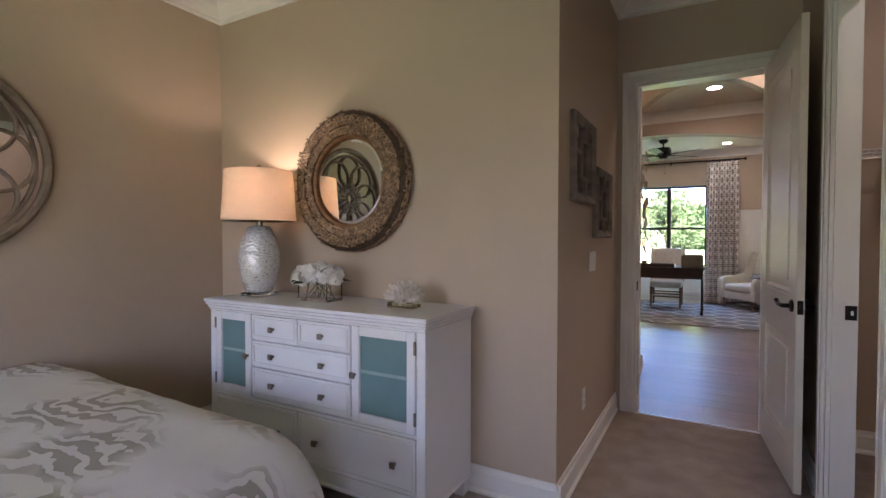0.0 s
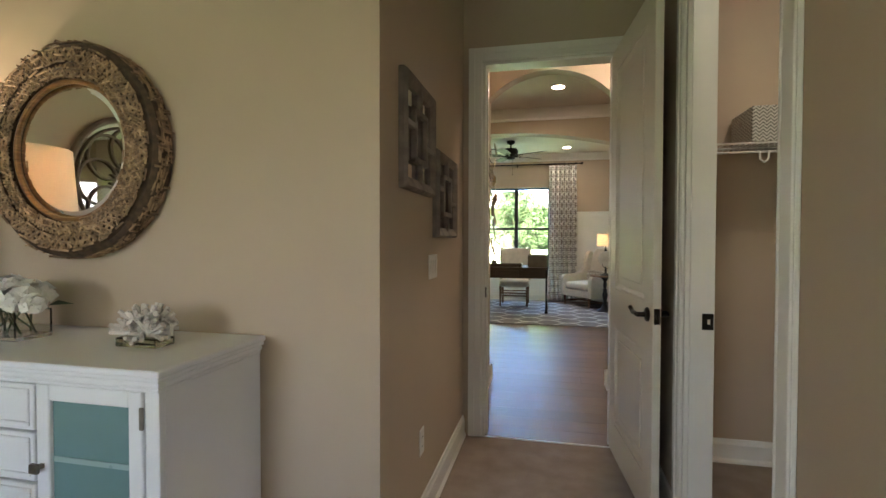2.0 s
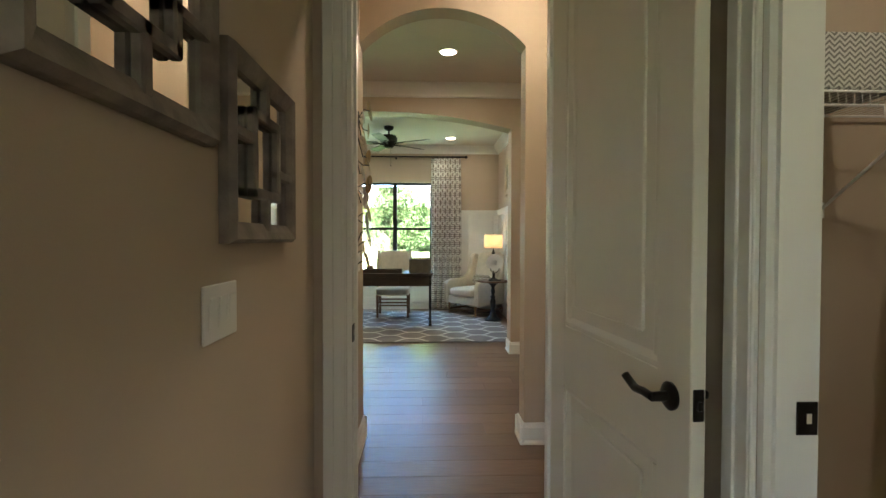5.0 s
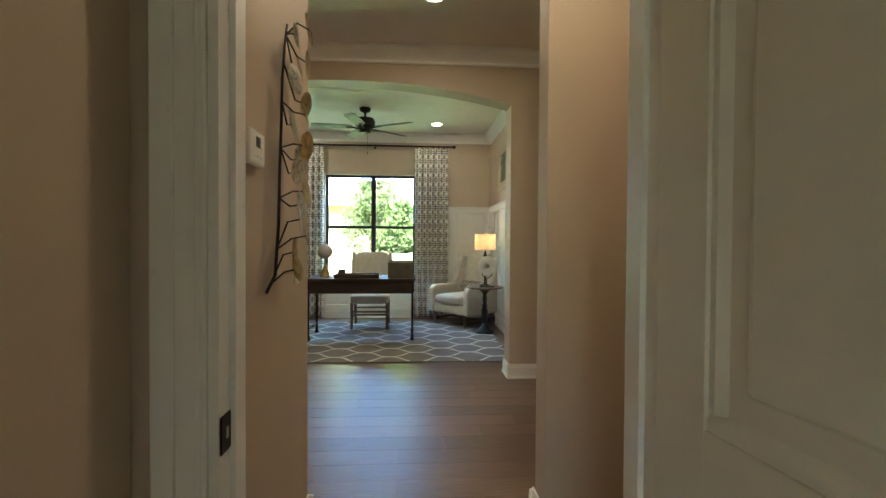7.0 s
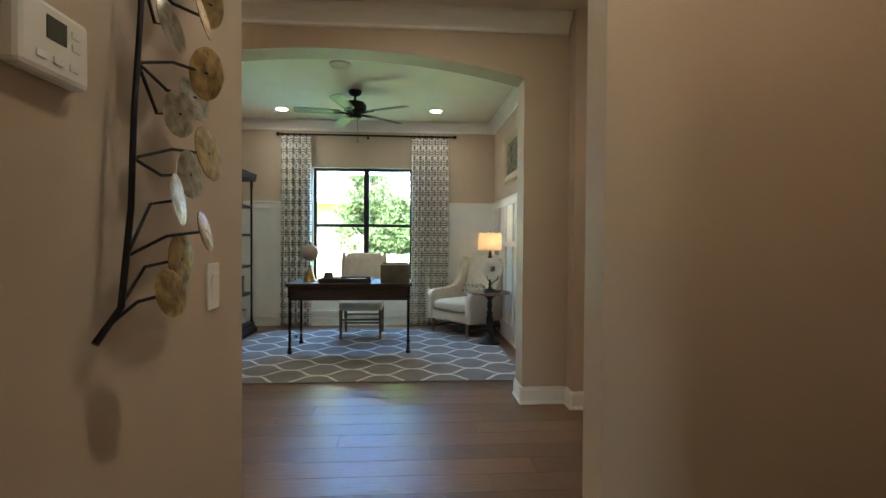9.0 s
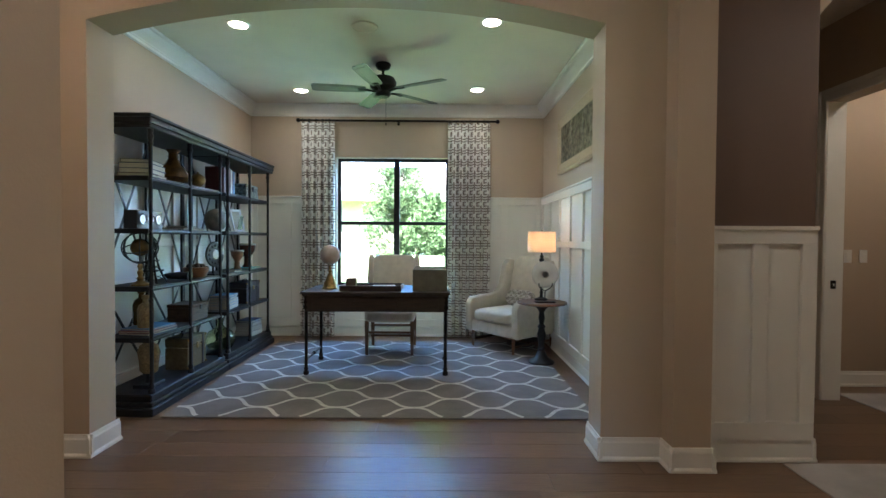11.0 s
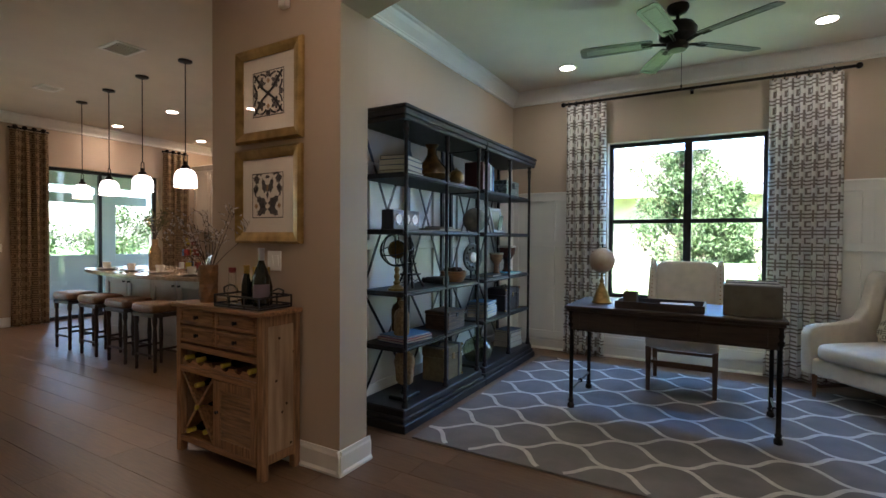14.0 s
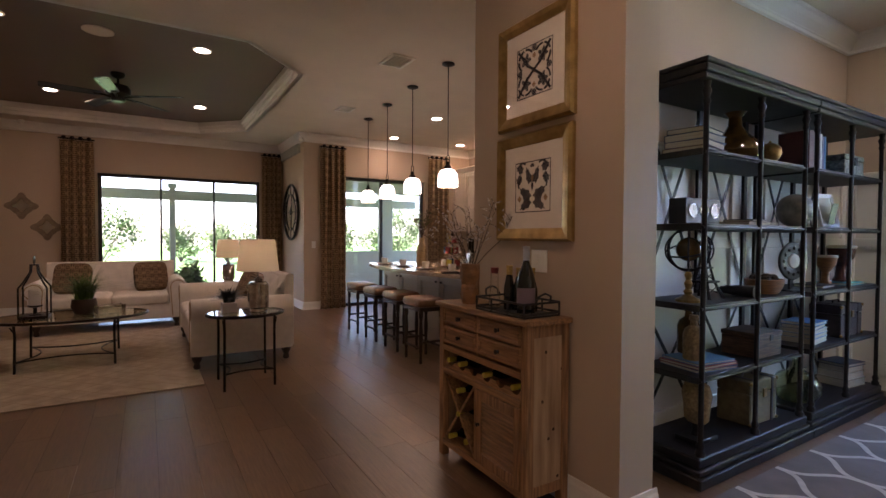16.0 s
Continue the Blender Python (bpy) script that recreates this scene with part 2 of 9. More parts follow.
# ---- structure ----
H = 3.05
# ground and floors
g = B()
box(g, -80, -60, -0.62, 60, 90, -0.12)
setting("ground", g, GRASS, "sunlit green lawn round the house", "lawn")
g = B()
box(g, -3.1, -3.3, -0.11, 2.3, 3.76, 0.0)
setting("floor_carpet", g, CARPET, "beige cut pile carpet in the bedroom and closet", "carpet")
g = B()
box(g, -10.9, 2.2, -0.11, 4.6, 11.4, -0.012)
box(g, -3.1, 3.762, -0.10, 2.3, 5.3, -0.012)
setting("floor_base", g, GROOVE, "dark joint bed under the plank floor", "floor")


def wall(name, boxes, material=TAN, label="", polys=()):
    bm = B()
    for b in boxes:
        box(bm, *b)
    for poly, axis, a, b in polys:
        prism(bm, poly, axis, a, b)
    return setting(name, bm, material, label or "tan painted wall", "wall")


# bedroom
wall("wall_bedroom_dresser", [(-3.03, 2.18, 0, -0.475, 2.32, H)])
wall("wall_bedroom_head", [(-3.03, -3.2, 0, -2.88, 2.18, H)])
wall("wall_bedroom_nook", [(-0.62, 2.32, 0, -0.475, 3.76, H + 0.02)])
wall("wall_bedroom_window", [(-2.88, -3.2, 0, -2.3, -3.05, H), (-1.0, -3.2, 0, 1.75, -3.05, H), (-2.3, -3.2, 0, -1.0, -3.05, 0.9), (-2.3, -3.2, 2.2, -1.0, -3.05, H)])
wall("wall_bedroom_side", [(1.6, -3.05, 0, 1.75, -2.9, H), (1.6, -1.8, 0, 1.75, 1.3, H), (1.6, -2.9, 0, 1.75, -1.8, 0.9), (1.6, -2.9, 2.2, 1.75, -1.8, H), (0.64, 1.3, 0, 1.75, 1.45, H)])
# closet wall with its doorway
wall("wall_closet", [(0.64, 1.45, 0, 0.75, 1.98, H), (0.64, 2.86, 0, 0.75, 3.76, H), (0.64, 1.98, 2.43, 0.75, 2.86, H)])
wall("wall_closet_back", [(0.75, 3.72, 0, 2.3, 3.765, H), (2.15, 1.45, 0, 2.3, 3.72, H), (1.75, 1.3, 0, 2.3, 1.45, H)])
# door wall and the small hall beyond it
wall("wall_bedroom_door", [(-0.62, 3.765, 0, -0.347, 3.895, H), (0.475, 3.765, 0, 2.3, 3.895, H), (-0.347, 3.765, 2.43, 0.475, 3.895, H)])
wall("wall_hall_side", [(-0.62, 3.895, 0, -0.46, 5.1, H), (1.5, 3.895, 0, 1.65, 4.95, H)])
wall("wall_hall_arch", [(0.585, 4.95, 0, 3.2, 5.1, H), (-3.2, 4.95, 0, -0.62, 5.099, H)], polys=[(arch_poly(-0.46, 0.585, 2.53, 2.76, H), "y", 4.95, 5.1)])
wall("wall_gallery_back", [(-3.2, 2.2, 0, -3.03, 4.95, H)])
# study
wall("wall_study_arch", [(-3.19, 7.37, 0, -2.09, 7.60, H), (0.925, 7.37, 0, 1.30, 7.60, H)], polys=[(arch_poly(-2.09, 0.925, 2.56, 2.745, H), "y", 7.37, 7.60)])
wall("wall_study_west", [(-3.19, 7.60, 0, -2.55, 11.2, H)])
wall("wall_study_east", [(1.32, 7.60, 0, 1.53, 11.2, H)])
wall("wall_study_window", [(-2.55, 10.96, 0, -1.42, 11.2, H), (0.07, 10.96, 0, 1.32, 11.2, H), (-1.42, 10.96, 0, 0.07, 11.2, 0.66), (-1.42, 10.96, 2.37, 0.07, 11.2, H)])
# pilaster, brown wall and foyer
wall("wall_pilaster", [(1.285, 7.23, 0, 1.50, 7.60, H)])
wall("wall_brown", [(1.50, 7.37, 0, 2.17, 7.62, H)], BROWN, "dark brown painted wall above white wainscot")
wall("wall_foyer_arch", [(3.1, 4.95, 0, 3.35, 7.45, H)], polys=[(arch_poly(2.17, 3.1, 2.62, 2.86, H), "y", 7.37, 7.62)])
wall("wall_foyer", [(2.03, 7.62, 0, 2.17, 10.5, H), (3.1, 8.48, 0, 3.25, 10.5, H), (3.1, 7.45, 2.43, 3.25, 8.48, H), (2.1, 10.5, 0, 3.35, 10.65, H)])
wall("wall_side_room", [(4.4, 7.0, 0, 4.55, 9.0, H), (3.35, 8.86, 0, 4.4, 9.0, H), (3.35, 6.9, 0, 4.55, 7.05, H)])
# great room
wall("wall_living", [(-10.85, 2.2, 0, -10.65, 4.94, H), (-10.85, 7.53, 0, -10.65, 7.95, H), (-10.85, 4.94, 2.33, -10.65, 7.53, H)])
wall("wall_living_side", [(-10.85, 7.95, 0, -9.1, 8.1, H)])
wall("wall_kitchen_window", [(-9.3, 8.1, 0, -9.1, 8.66, H), (-9.3, 10.34, 0, -9.1, 11.4, H), (-9.3, 8.66, 2.36, -9.1, 10.34, H)])
wall("wall_kitchen_back", [(-9.3, 11.4, 0, -3.05, 11.55, H)])
wall("wall_living_south", [(-10.85, 2.05, 0, -3.03, 2.2, H)])

# unseen overhang, added to keep the sun out of the bedroom window
e = B()
box(e, -3.4, -5.2, 2.95, 2.2, -3.2, 3.1)
setting("eave", e, TRIM, "unseen overhang added to keep sun out of the bedroom", "eave")

# unseen slab over the whole house, added to stop sun leaking through ceiling gaps
e = B()
box(e, -11.4, -3.4, 3.62, 4.9, 11.9, 3.72)
setting("roof", e, TRIM, "unseen flat slab added above the ceilings to block light leaks", "roof")

# ceilings
c = B()
box(c, -3.03, -3.2, 2.93, 1.75, 2.18, 3.0)
box(c, -0.62, 2.1, H + 0.02, 2.3, 3.8, H + 0.1)
box(c, -3.03, 2.1, 3.0, 1.75, 2.18, H + 0.1)
setting("ceiling_bedroom", c, CEIL, "cream textured bedroom ceiling", "ceiling")
c = B()
box(c, -3.3, 3.8, H, 4.6, 7.5, H + 0.1)
box(c, -3.19, 7.5, H, 4.6, 11.2, H + 0.1)
box(c, -9.3, 7.3, H, -3.19, 11.55, H + 0.1)
box(c, -10.85, 7.3, H, -9.3, 8.1, H + 0.1)
TRAY = [(-6.1, 3.0), (-5.45, 3.65), (-5.45, 6.45), (-6.1, 7.1), (-9.5, 7.1), (-10.15, 6.45), (-10.15, 3.65), (-9.5, 3.0)]
TZ = H + 0.17
box(c, -5.45, 2.05, H, -3.3, 7.3, H + 0.1)
box(c, -10.85, 7.1, H, -5.45, 7.3, H + 0.1)
box(c, -10.85, 2.05, H, -5.45, 3.0, H + 0.1)
box(c, -10.85, 3.0, H, -10.15, 7.1, H + 0.1)
for corner in ([(-6.1, 3.0), (-5.45, 3.0), (-5.45, 3.65)], [(-5.45, 6.45), (-5.45, 7.1), (-6.1, 7.1)], [(-9.5, 7.1), (-10.15, 7.1), (-10.15, 6.45)], [(-10.15, 3.65), (-10.15, 3.0), (-9.5, 3.0)]):
    prism(c, corner, "z", H, H + 0.1)
k = len(TRAY)
for i in range(k):
    (ax, ay), (bx_, by_) = TRAY[i], TRAY[(i + 1) % k]
    d = Vector((bx_ - ax, by_ - ay)).normalized() * 0.02
    nrm = Vector((-d.y, d.x)) * 3
    prism(c, [(ax, ay), (bx_, by_), (bx_ - nrm.x, by_ - nrm.y), (ax - nrm.x, ay - nrm.y)], "z", H + 0.101, TZ)
setting("ceiling", c, CEIL, "cream textured ceiling with recessed tray", "ceiling")
c = B()
box(c, -10.4, 2.8, TZ, -5.2, 7.4, TZ + 0.1)
setting("ceiling_tray", c, TRAYPAINT, "brown painted tray ceiling above the living room", "ceiling")

t = B()
for i in range(k):
    (ax, ay), (bx_, by_) = TRAY[i], TRAY[(i + 1) % k]
    d = Vector((bx_ - ax, by_ - ay, 0)).normalized()
    q = Matrix((( -d.y, d.x, 0, 0), (d.x, d.y, 0, 0), (0, 0, 1, 0), (0, 0, 0, 1)))
    n_in = Vector((-d.y, d.x, 0))
    for o0, o1, z0, z1 in ((0.0, 0.03, H + 0.0, H + 0.06), (0.03, 0.065, H + 0.05, H + 0.11), (0.06, 0.10, H + 0.10, TZ - 0.001)):
        a0, b0 = Vector((ax, ay, 0)) - d * 0.02, Vector((bx_, by_, 0)) + d * 0.02
        poly = [a0 + n_in * (o0 - 0.03), b0 + n_in * (o0 - 0.03), b0 + n_in * o1, a0 + n_in * o1]
        prism(t, [(p.x, p.y) for p in poly], "z", z0, z1)
setting("trim_tray_crown", t, TRIM, "white stepped crown round the tray ceiling", "crown moulding")

# crown mouldings: profile is (out from the wall, down from the ceiling)
CROWN = [(0, 0), (0.112, 0), (0.112, 0.02), (0.096, 0.03), (0.09, 0.044), (0.078, 0.062), (0.046, 0.09), (0.03, 0.104), (0.026, 0.112), (0.019, 0.116), (0.019, 0.138), (0.0, 0.145)]


def crown(bm, axis, at, side, a, b, top=H):
    prism(bm, [(at + side * o, top - d - 0.001) for o, d in CROWN], axis, a, b)


def skirt(bm, axis, at, side, a, b, h=0.135):
    """Baseboard: a board with a stepped cap and a shoe."""
    prof = [(0, 0), (0.026, 0), (0.026, 0.012), (0.016, 0.026), (0.016, h - 0.03), (0.010, h - 0.018), (0.008, h), (0, h)]
    prism(bm, [(at + side * o, z + 0.001) for o, z in prof], axis, a, b)


t = B()
crown(t, "x", 2.18, -1, -2.88, -0.4, 2.93), crown(t, "y", -2.88, 1, -3.05, 2.18, 2.93)
crown(t, "x", 3.765, -1, -0.475, 0.64, H + 0.02), crown(t, "y", -0.475, 1, 2.2, 3.765, H + 0.02), crown(t, "y", 0.64, -1, 1.3, 3.765, H + 0.02)
crown(t, "x", 7.37, -1, -3.19, 1.27), crown(t, "y", -2.55, 1, 7.60, 10.96), crown(t, "y", 1.32, -1, 7.60, 10.96), crown(t, "x", 10.96, -1, -2.55, 1.32), crown(t, "x", 7.60, 1, -2.55, 1.32)
crown(t, "y", -10.65, 1, 2.2, 7.95), crown(t, "x", 7.95, -1, -10.65, -9.0), crown(t, "y", -9.1, 1, 7.86, 11.4), crown(t, "x", 11.4, -1, -9.1, -3.19), crown(t, "x", 5.1, 1, -0.46, 3.2)
setting("trim_crown", t, TRIM, "white stepped crown moulding under the ceilings", "crown moulding")
t = B()
skirt(t, "x", 2.18, -1, -2.88, -0.45), skirt(t, "y", -2.88, 1, -3.05, 2.18), skirt(t, "y", -0.475, 1, 2.155, 3.75)
skirt(t, "x", 3.765, -1, 0.57, 0.64), skirt(t, "y", 0.64, -1, 2.96, 3.765), skirt(t, "y", 0.64, -1, 1.3, 1.88)
skirt(t, "x", 3.72, -1, 0.75, 2.15), skirt(t, "y", 2.15, -1, 1.45, 3.72)
skirt(t, "y", -0.46, 1, 3.99, 5.1), skirt(t, "x", 5.1, 1, -0.65, -0.434), skirt(t, "x", 4.95, -1, 0.559, 1.5), skirt(t, "y", 0.585, -1, 4.925, 5.125), skirt(t, "x", 5.1, 1, 0.559, 3.2), skirt(t, "y", 1.5, -1, 3.9, 4.95)
skirt(t, "x", 7.37, -1, -3.19, -2.065), skirt(t, "y", -2.09, 1, 7.345, 7.625), skirt(t, "x", 7.37, -1, 0.905, 1.27), skirt(t, "y", 0.93, -1, 7.345, 7.625)
skirt(t, "x", 7.23, -1, 1.26, 1.525), skirt(t, "y", 1.285, -1, 7.205, 7.37), skirt(t, "y", 1.50, 1, 7.205, 7.37)
skirt(t, "x", 7.37, -1, 1.50, 2.195), skirt(t, "y", 2.17, 1, 7.345, 10.5)
skirt(t, "y", -2.55, 1, 7.6, 10.96), skirt(t, "x", 10.96, -1, -2.55, 1.32), skirt(t, "y", 1.32, -1, 7.6, 10.96)
skirt(t, "y", -10.65, 1, 2.2, 4.88), skirt(t, "x", 7.95, -1, -10.65, -9.07), skirt(t, "y", -9.1, 1, 7.925, 8.6), skirt(t, "y", -9.1, 1, 10.4, 11.4), skirt(t, "y", -3.19, -1, 7.37, 11.4), skirt(t, "x", 8.86, -1, 3.35, 4.4)
setting("baseboard", t, TRIM, "white stepped baseboard along the walls", "baseboard")

# ---- doors, casings, windows, wainscot ----
def casing(name, axis, at, side, a, b, top, w=0.09, d=0.022):
    """Stepped casing round an opening from a to b on one face of a wall."""
    bm = B()
    def leg(u0, u1, z0, z1, o0, o1):
        lo, hi = sorted((at + side * o0, at + side * o1))
        if axis == "x":
            box(bm, u0, lo, z0, u1, hi, z1, 0.003)
        else:
            box(bm, lo, u0, z0, hi, u1, z1, 0.003)
    for s, u in ((-1, a), (1, b)):
        e0, e1 = sorted((u, u + s * w))
        leg(e0, e1, 0.001, top + w, 0.001, d * 0.7)
        f0, f1 = sorted((u + s * w * 0.55, u + s * w))
        leg(f0, f1, 0.001, top + w, d * 0.6, d)
        h0, h1 = sorted((u + s * 0.006, u + s * 0.018))
        leg(h0, h1, 0.001, top + 0.012, d * 0.6, d * 0.85)
    leg(a, b, top, top + w, 0.001, d * 0.7)
    leg(a - w * 0.5, b + w * 0.5, top + w * 0.55, top + w - 0.001, d * 0.6, d * 1.02)
    leg(a, b, top + 0.006, top + 0.018, d * 0.6, d * 0.85)
    return setting(name, bm, TRIM, "white stepped door casing", "door casing")


casing("trim_bedroom_door", "x", 3.765, -1, -0.347, 0.475, 2.43)
casing("trim_hall_door", "x", 3.895, 1, -0.347, 0.475, 2.43, 0.08)
casing("trim_closet_door", "y", 0.64, -1, 1.98, 2.86, 2.43)
casing("trim_foyer_door", "y", 3.1, -1, 7.55, 8.46, 2.43, 0.1)
# jamb linings
t = B()
for x0, x1, s in ((-0.347, -0.329, 1), (0.457, 0.475, -1)):
    box(t, x0, 3.762, 0.001, x1, 3.898, 2.43)
    xa, xb = sorted((x0 if s < 0 else x1, (x0 if s < 0 else x1) + s * 0.012))
    box(t, xa, 3.81, 0.001, xb, 3.85, 2.418)
box(t, -0.329, 3.762, 2.412, 0.457, 3.898, 2.429)
setting("trim_bedroom_jamb", t, TRIM, "white door jamb with stop", "door jamb")
t = B()
box(t, 0.638, 1.98, 0.001, 0.752, 1.998, 2.43), box(t, 0.638, 2.842, 0.001, 0.752, 2.86, 2.43), box(t, 0.638, 1.998, 2.412, 0.752, 2.842, 2.429)
box(t, 0.655, 2.83, 0.001, 0.69, 2.842, 2.41)
setting("trim_closet_jamb", t, TRIM, "white closet door jamb with stop", "door jamb")
t = B()
box(t, 3.1, 8.46, 0.001, 3.25, 8.48, 2.43), box(t, 3.1, 7.55, 0.001, 3.25, 7.57, 2.43)
box(t, -0.347, 3.757, -0.004, 0.475, 3.772, 0.006, 0.003)
setting("trim_threshold", t, TRIM, "white jamb and floor edge strip", "trim")


def panel_door(w, h, th, m):
    """Two-panel interior door, hinge edge on the local z axis, leaf along +x."""
    d = thing("door_1", m, "white two-panel interior door standing open with black lever", "door")
    d["kind"] = "structure"
    st, rail = 0.13, 0.13
    cuts = [(0.2, 0.79), (1.0, h - rail)]
    leaf = B()
    box(leaf, 0, -th / 2, 0.012, st, th / 2, h, 0.003)
    box(leaf, w - st, -th / 2, 0.012, w, th / 2, h, 0.003)
    for z0, z1 in ((0.012, 0.2), (0.79, 1.0), (h - rail, h)):
        box(leaf, st - 0.004, -th / 2 + 0.0005, z0, w - st + 0.004, th / 2 - 0.0005, z1)
    part("leaf", leaf, DOORP, d)
    for z0, z1 in cuts:
        bm = B()
        box(bm, st - 0.002, -th / 2 + 0.013, z0 - 0.002, w - st + 0.002, th / 2 - 0.013, z1 + 0.002)
        for s in (-1, 1):
            # sloped moulding round the sunk field
            prof = [(0.0, 0.0), (0.0, 0.006), (0.016, 0.009), (0.034, -0.001), (0.034, -0.004)]
            for (ua, ub, along) in ((st, w - st, "x"), ):
                for e, sg in ((z0, 1), (z1, -1)):
                    prism(bm, [(s * (th / 2 - 0.012 + o), e + sg * u) for u, o in prof], "x", ua, ub)
            for e, sg in ((st, 1), (w - st, -1)):
                prism(bm, [(e + sg * u, s * (th / 2 - 0.012 + o)) for u, o in prof], "z", z0 + 0.03, z1 - 0.03)
            lo, hi = sorted((s * (th / 2 - 0.013), s * (th / 2 - 0.006)))
            box(bm, st + 0.075, lo, z0 + 0.075, w - st - 0.075, hi, z1 - 0.075, 0.006)
        part("panel", bm, DOORP, d)
    for s in (-1, 1):
        bm = B()
        turn = Matrix.Translation((w - 0.07, s * th / 2, 0.953)) @ Matrix.Rotation(-s * math.pi / 2, 4, "X")
        lathe(bm, [(0.032, 0), (0.033, 0.006), (0.026, 0.012), (0.012, 0.014), (0.011, 0.05)], 20, m=turn)
        y = s * (th / 2 + 0.048)
        tube(bm, [(w - 0.07, y, 0.953), (w - 0.10, y + s * 0.004, 0.957), (w - 0.14, y, 0.951), (w - 0.175, y - s * 0.004, 0.959), (w - 0.19, y, 0.971)], 0.010, 10)
        part("lever_handle", bm, BLACKM, d, "black lever handle", True)
    bm = B()
    box(bm, w - 0.001, -0.013, 0.918, w + 0.002, 0.013, 0.988, 0.002)
    box(bm, w, -0.006, 0.943, w + 0.012, 0.006, 0.963, 0.003)
    part("latch_plate", bm, BLACKM, d, "black latch plate")
    for z in (0.22, 1.2, 2.2):
        bm = B()
        lathe(bm, [(0.006, z - 0.045), (0.006, z + 0.045)], 10, 0.0, th / 2 + 0.002)
        part("hinge", bm, BLACKM, d, "black hinge")
    return d


panel_door(0.842, 2.41, 0.036, pose(0.462, 3.748, 0, 0, 0, -84.5))


def strike_plate(m):
    d = thing("strike_plate", m, "black metal strike plate on white jamb", "strike plate")
    bm = B()
    box(bm, -0.002, -0.022, -0.034, 0.002, 0.022, 0.034, 0.0015)
    part("plate", bm, BLACKM, d)
    bm = B()
    box(bm, 0.0021, -0.002, -0.010, 0.003, 0.008, 0.010)
    part("slot", bm, DOORP, d, "pale latch slot")


strike_plate(pose(-0.3265, 3.785, 0.945))
strike_plate(pose(0.726, 2.8395, 0.95, 0, 0, -90))
strike_plate(pose(3.17, 8.4575, 0.95, 0, 0, -90))


def window_unit(name, m, w, h, mull, cross, fr, label):
    """Black framed window in local x (along the wall) and z; outside is +y."""
    d = thing(name, m, label, "window")
    d["kind"] = "structure"
    f = B()
    box(f, 0, 0, 0, fr, 0.07, h, 0.003), box(f, w - fr, 0, 0, w, 0.07, h, 0.003)
    box(f, fr, 0.001, 0, w - fr, 0.069, fr, 0.003), box(f, fr, 0.001, h - fr, w - fr, 0.069, h, 0.003)
    part("window_frame", f, BLACKP, d, "black window frame")
    for x, ww in mull:
        f = B()
        box(f, x - ww / 2, 0.004, fr, x + ww / 2, 0.066, h - fr, 0.003)
        part("mullion", f, BLACKP, d)
    for z, hh in cross:
        xs = [fr] + [q for x, ww in mull for q in (x - ww / 2, x + ww / 2)] + [w - fr]
        for a, b in zip(xs[::2], xs[1::2]):
            f = B()
            box(f, a, 0.01, z - hh / 2, b, 0.06, z + hh / 2, 0.003)
            part("meeting_rail", f, BLACKP, d)
    xs = [fr] + [q for x, ww in mull for q in (x - ww / 2, x + ww / 2)] + [w - fr]
    for a, b in zip(xs[::2], xs[1::2]):
        g = B()
        box(g, a, 0.033, fr, b, 0.037, h - fr)
        p = part("pane", g, PANE, d, "clear glass pane")
        p.visible_shadow = False
    return d


window_unit("window_1", pose(-1.42, 11.06, 0.66), 1.49, 1.71, [(0.79, 0.075)], [(0.845, 0.045)], 0.04, "black double hung window with four panes, daylight behind")
window_unit("window_2", pose(-10.72, 4.94, 0.0, 0, 0, 90), 2.59, 2.33, [(0.92, 0.035), (1.78, 0.035)], [], 0.055, "black framed sliding glass door to the porch")
window_unit("window_3", pose(-9.17, 8.66, 0.0, 0, 0, 90), 1.68, 2.36, [(0.78, 0.05)], [], 0.055, "black framed sliding glass door in the kitchen")
t = B()
box(t, -1.46, 10.93, 0.625, 0.11, 11.06, 0.66, 0.006), box(t, -1.42, 10.945, 0.55, 0.07, 10.958, 0.624, 0.004)
setting("trim_window_sill", t, TRIM, "white window sill and apron", "window sill")


def wainscot(name, axis, at, side, a, b, top, stiles, rails, cap=True, sw=0.085):
    """White panel board with stiles and rails, each a piece, on a wall face from a to b."""
    root = thing(name, Matrix(), "white painted board and batten wainscot", "wainscot")
    root["kind"] = "structure"
    def piece(nm, u0, u1, z0, z1, o0, o1, bev=0.0025):
        bm = B()
        lo, hi = sorted((at + side * o0, at + side * o1))
        if axis == "x":
            box(bm, u0, lo, z0, u1, hi, z1, bev)
        else:
            box(bm, lo, u0, z0, hi, u1, z1, bev)
        part(nm, bm, TRIM, root)
    piece("backing_board", a, b, 0.01, top - 0.002, 0.001, 0.006, 0)
    for z0, z1 in rails:
        piece("rail", a + 0.001, b - 0.001, z0, z1, 0.005, 0.027)
    zs = sorted(rails)
    for u in stiles:
        for (p0, p1), (q0, q1) in zip(zs, zs[1:]):
            piece("stile", u - sw / 2, u + sw / 2, p1, q0, 0.005, 0.0265)
    if cap:
        piece("cap", a, b, top - 0.004, top + 0.018, 0.001, 0.040)


SR = [(0.134, 0.225), (1.215, 1.285), (1.75, 1.836)]
wainscot("wainscot_window_wall_a", "x", 10.96, -1, -2.55, -1.46, 1.835, [-2.50, -2.05, -1.56], SR)
wainscot("wainscot_window_wall_b", "x", 10.96, -1, 0.11, 1.32, 1.835, [0.16, 0.34, 0.80, 1.27], SR)
wainscot("wainscot_window_wall_c", "x", 10.96, -1, -1.46, 0.11, 0.545, [-1.0, -0.6, -0.2], [(0.134, 0.225), (0.46, 0.545)], False)
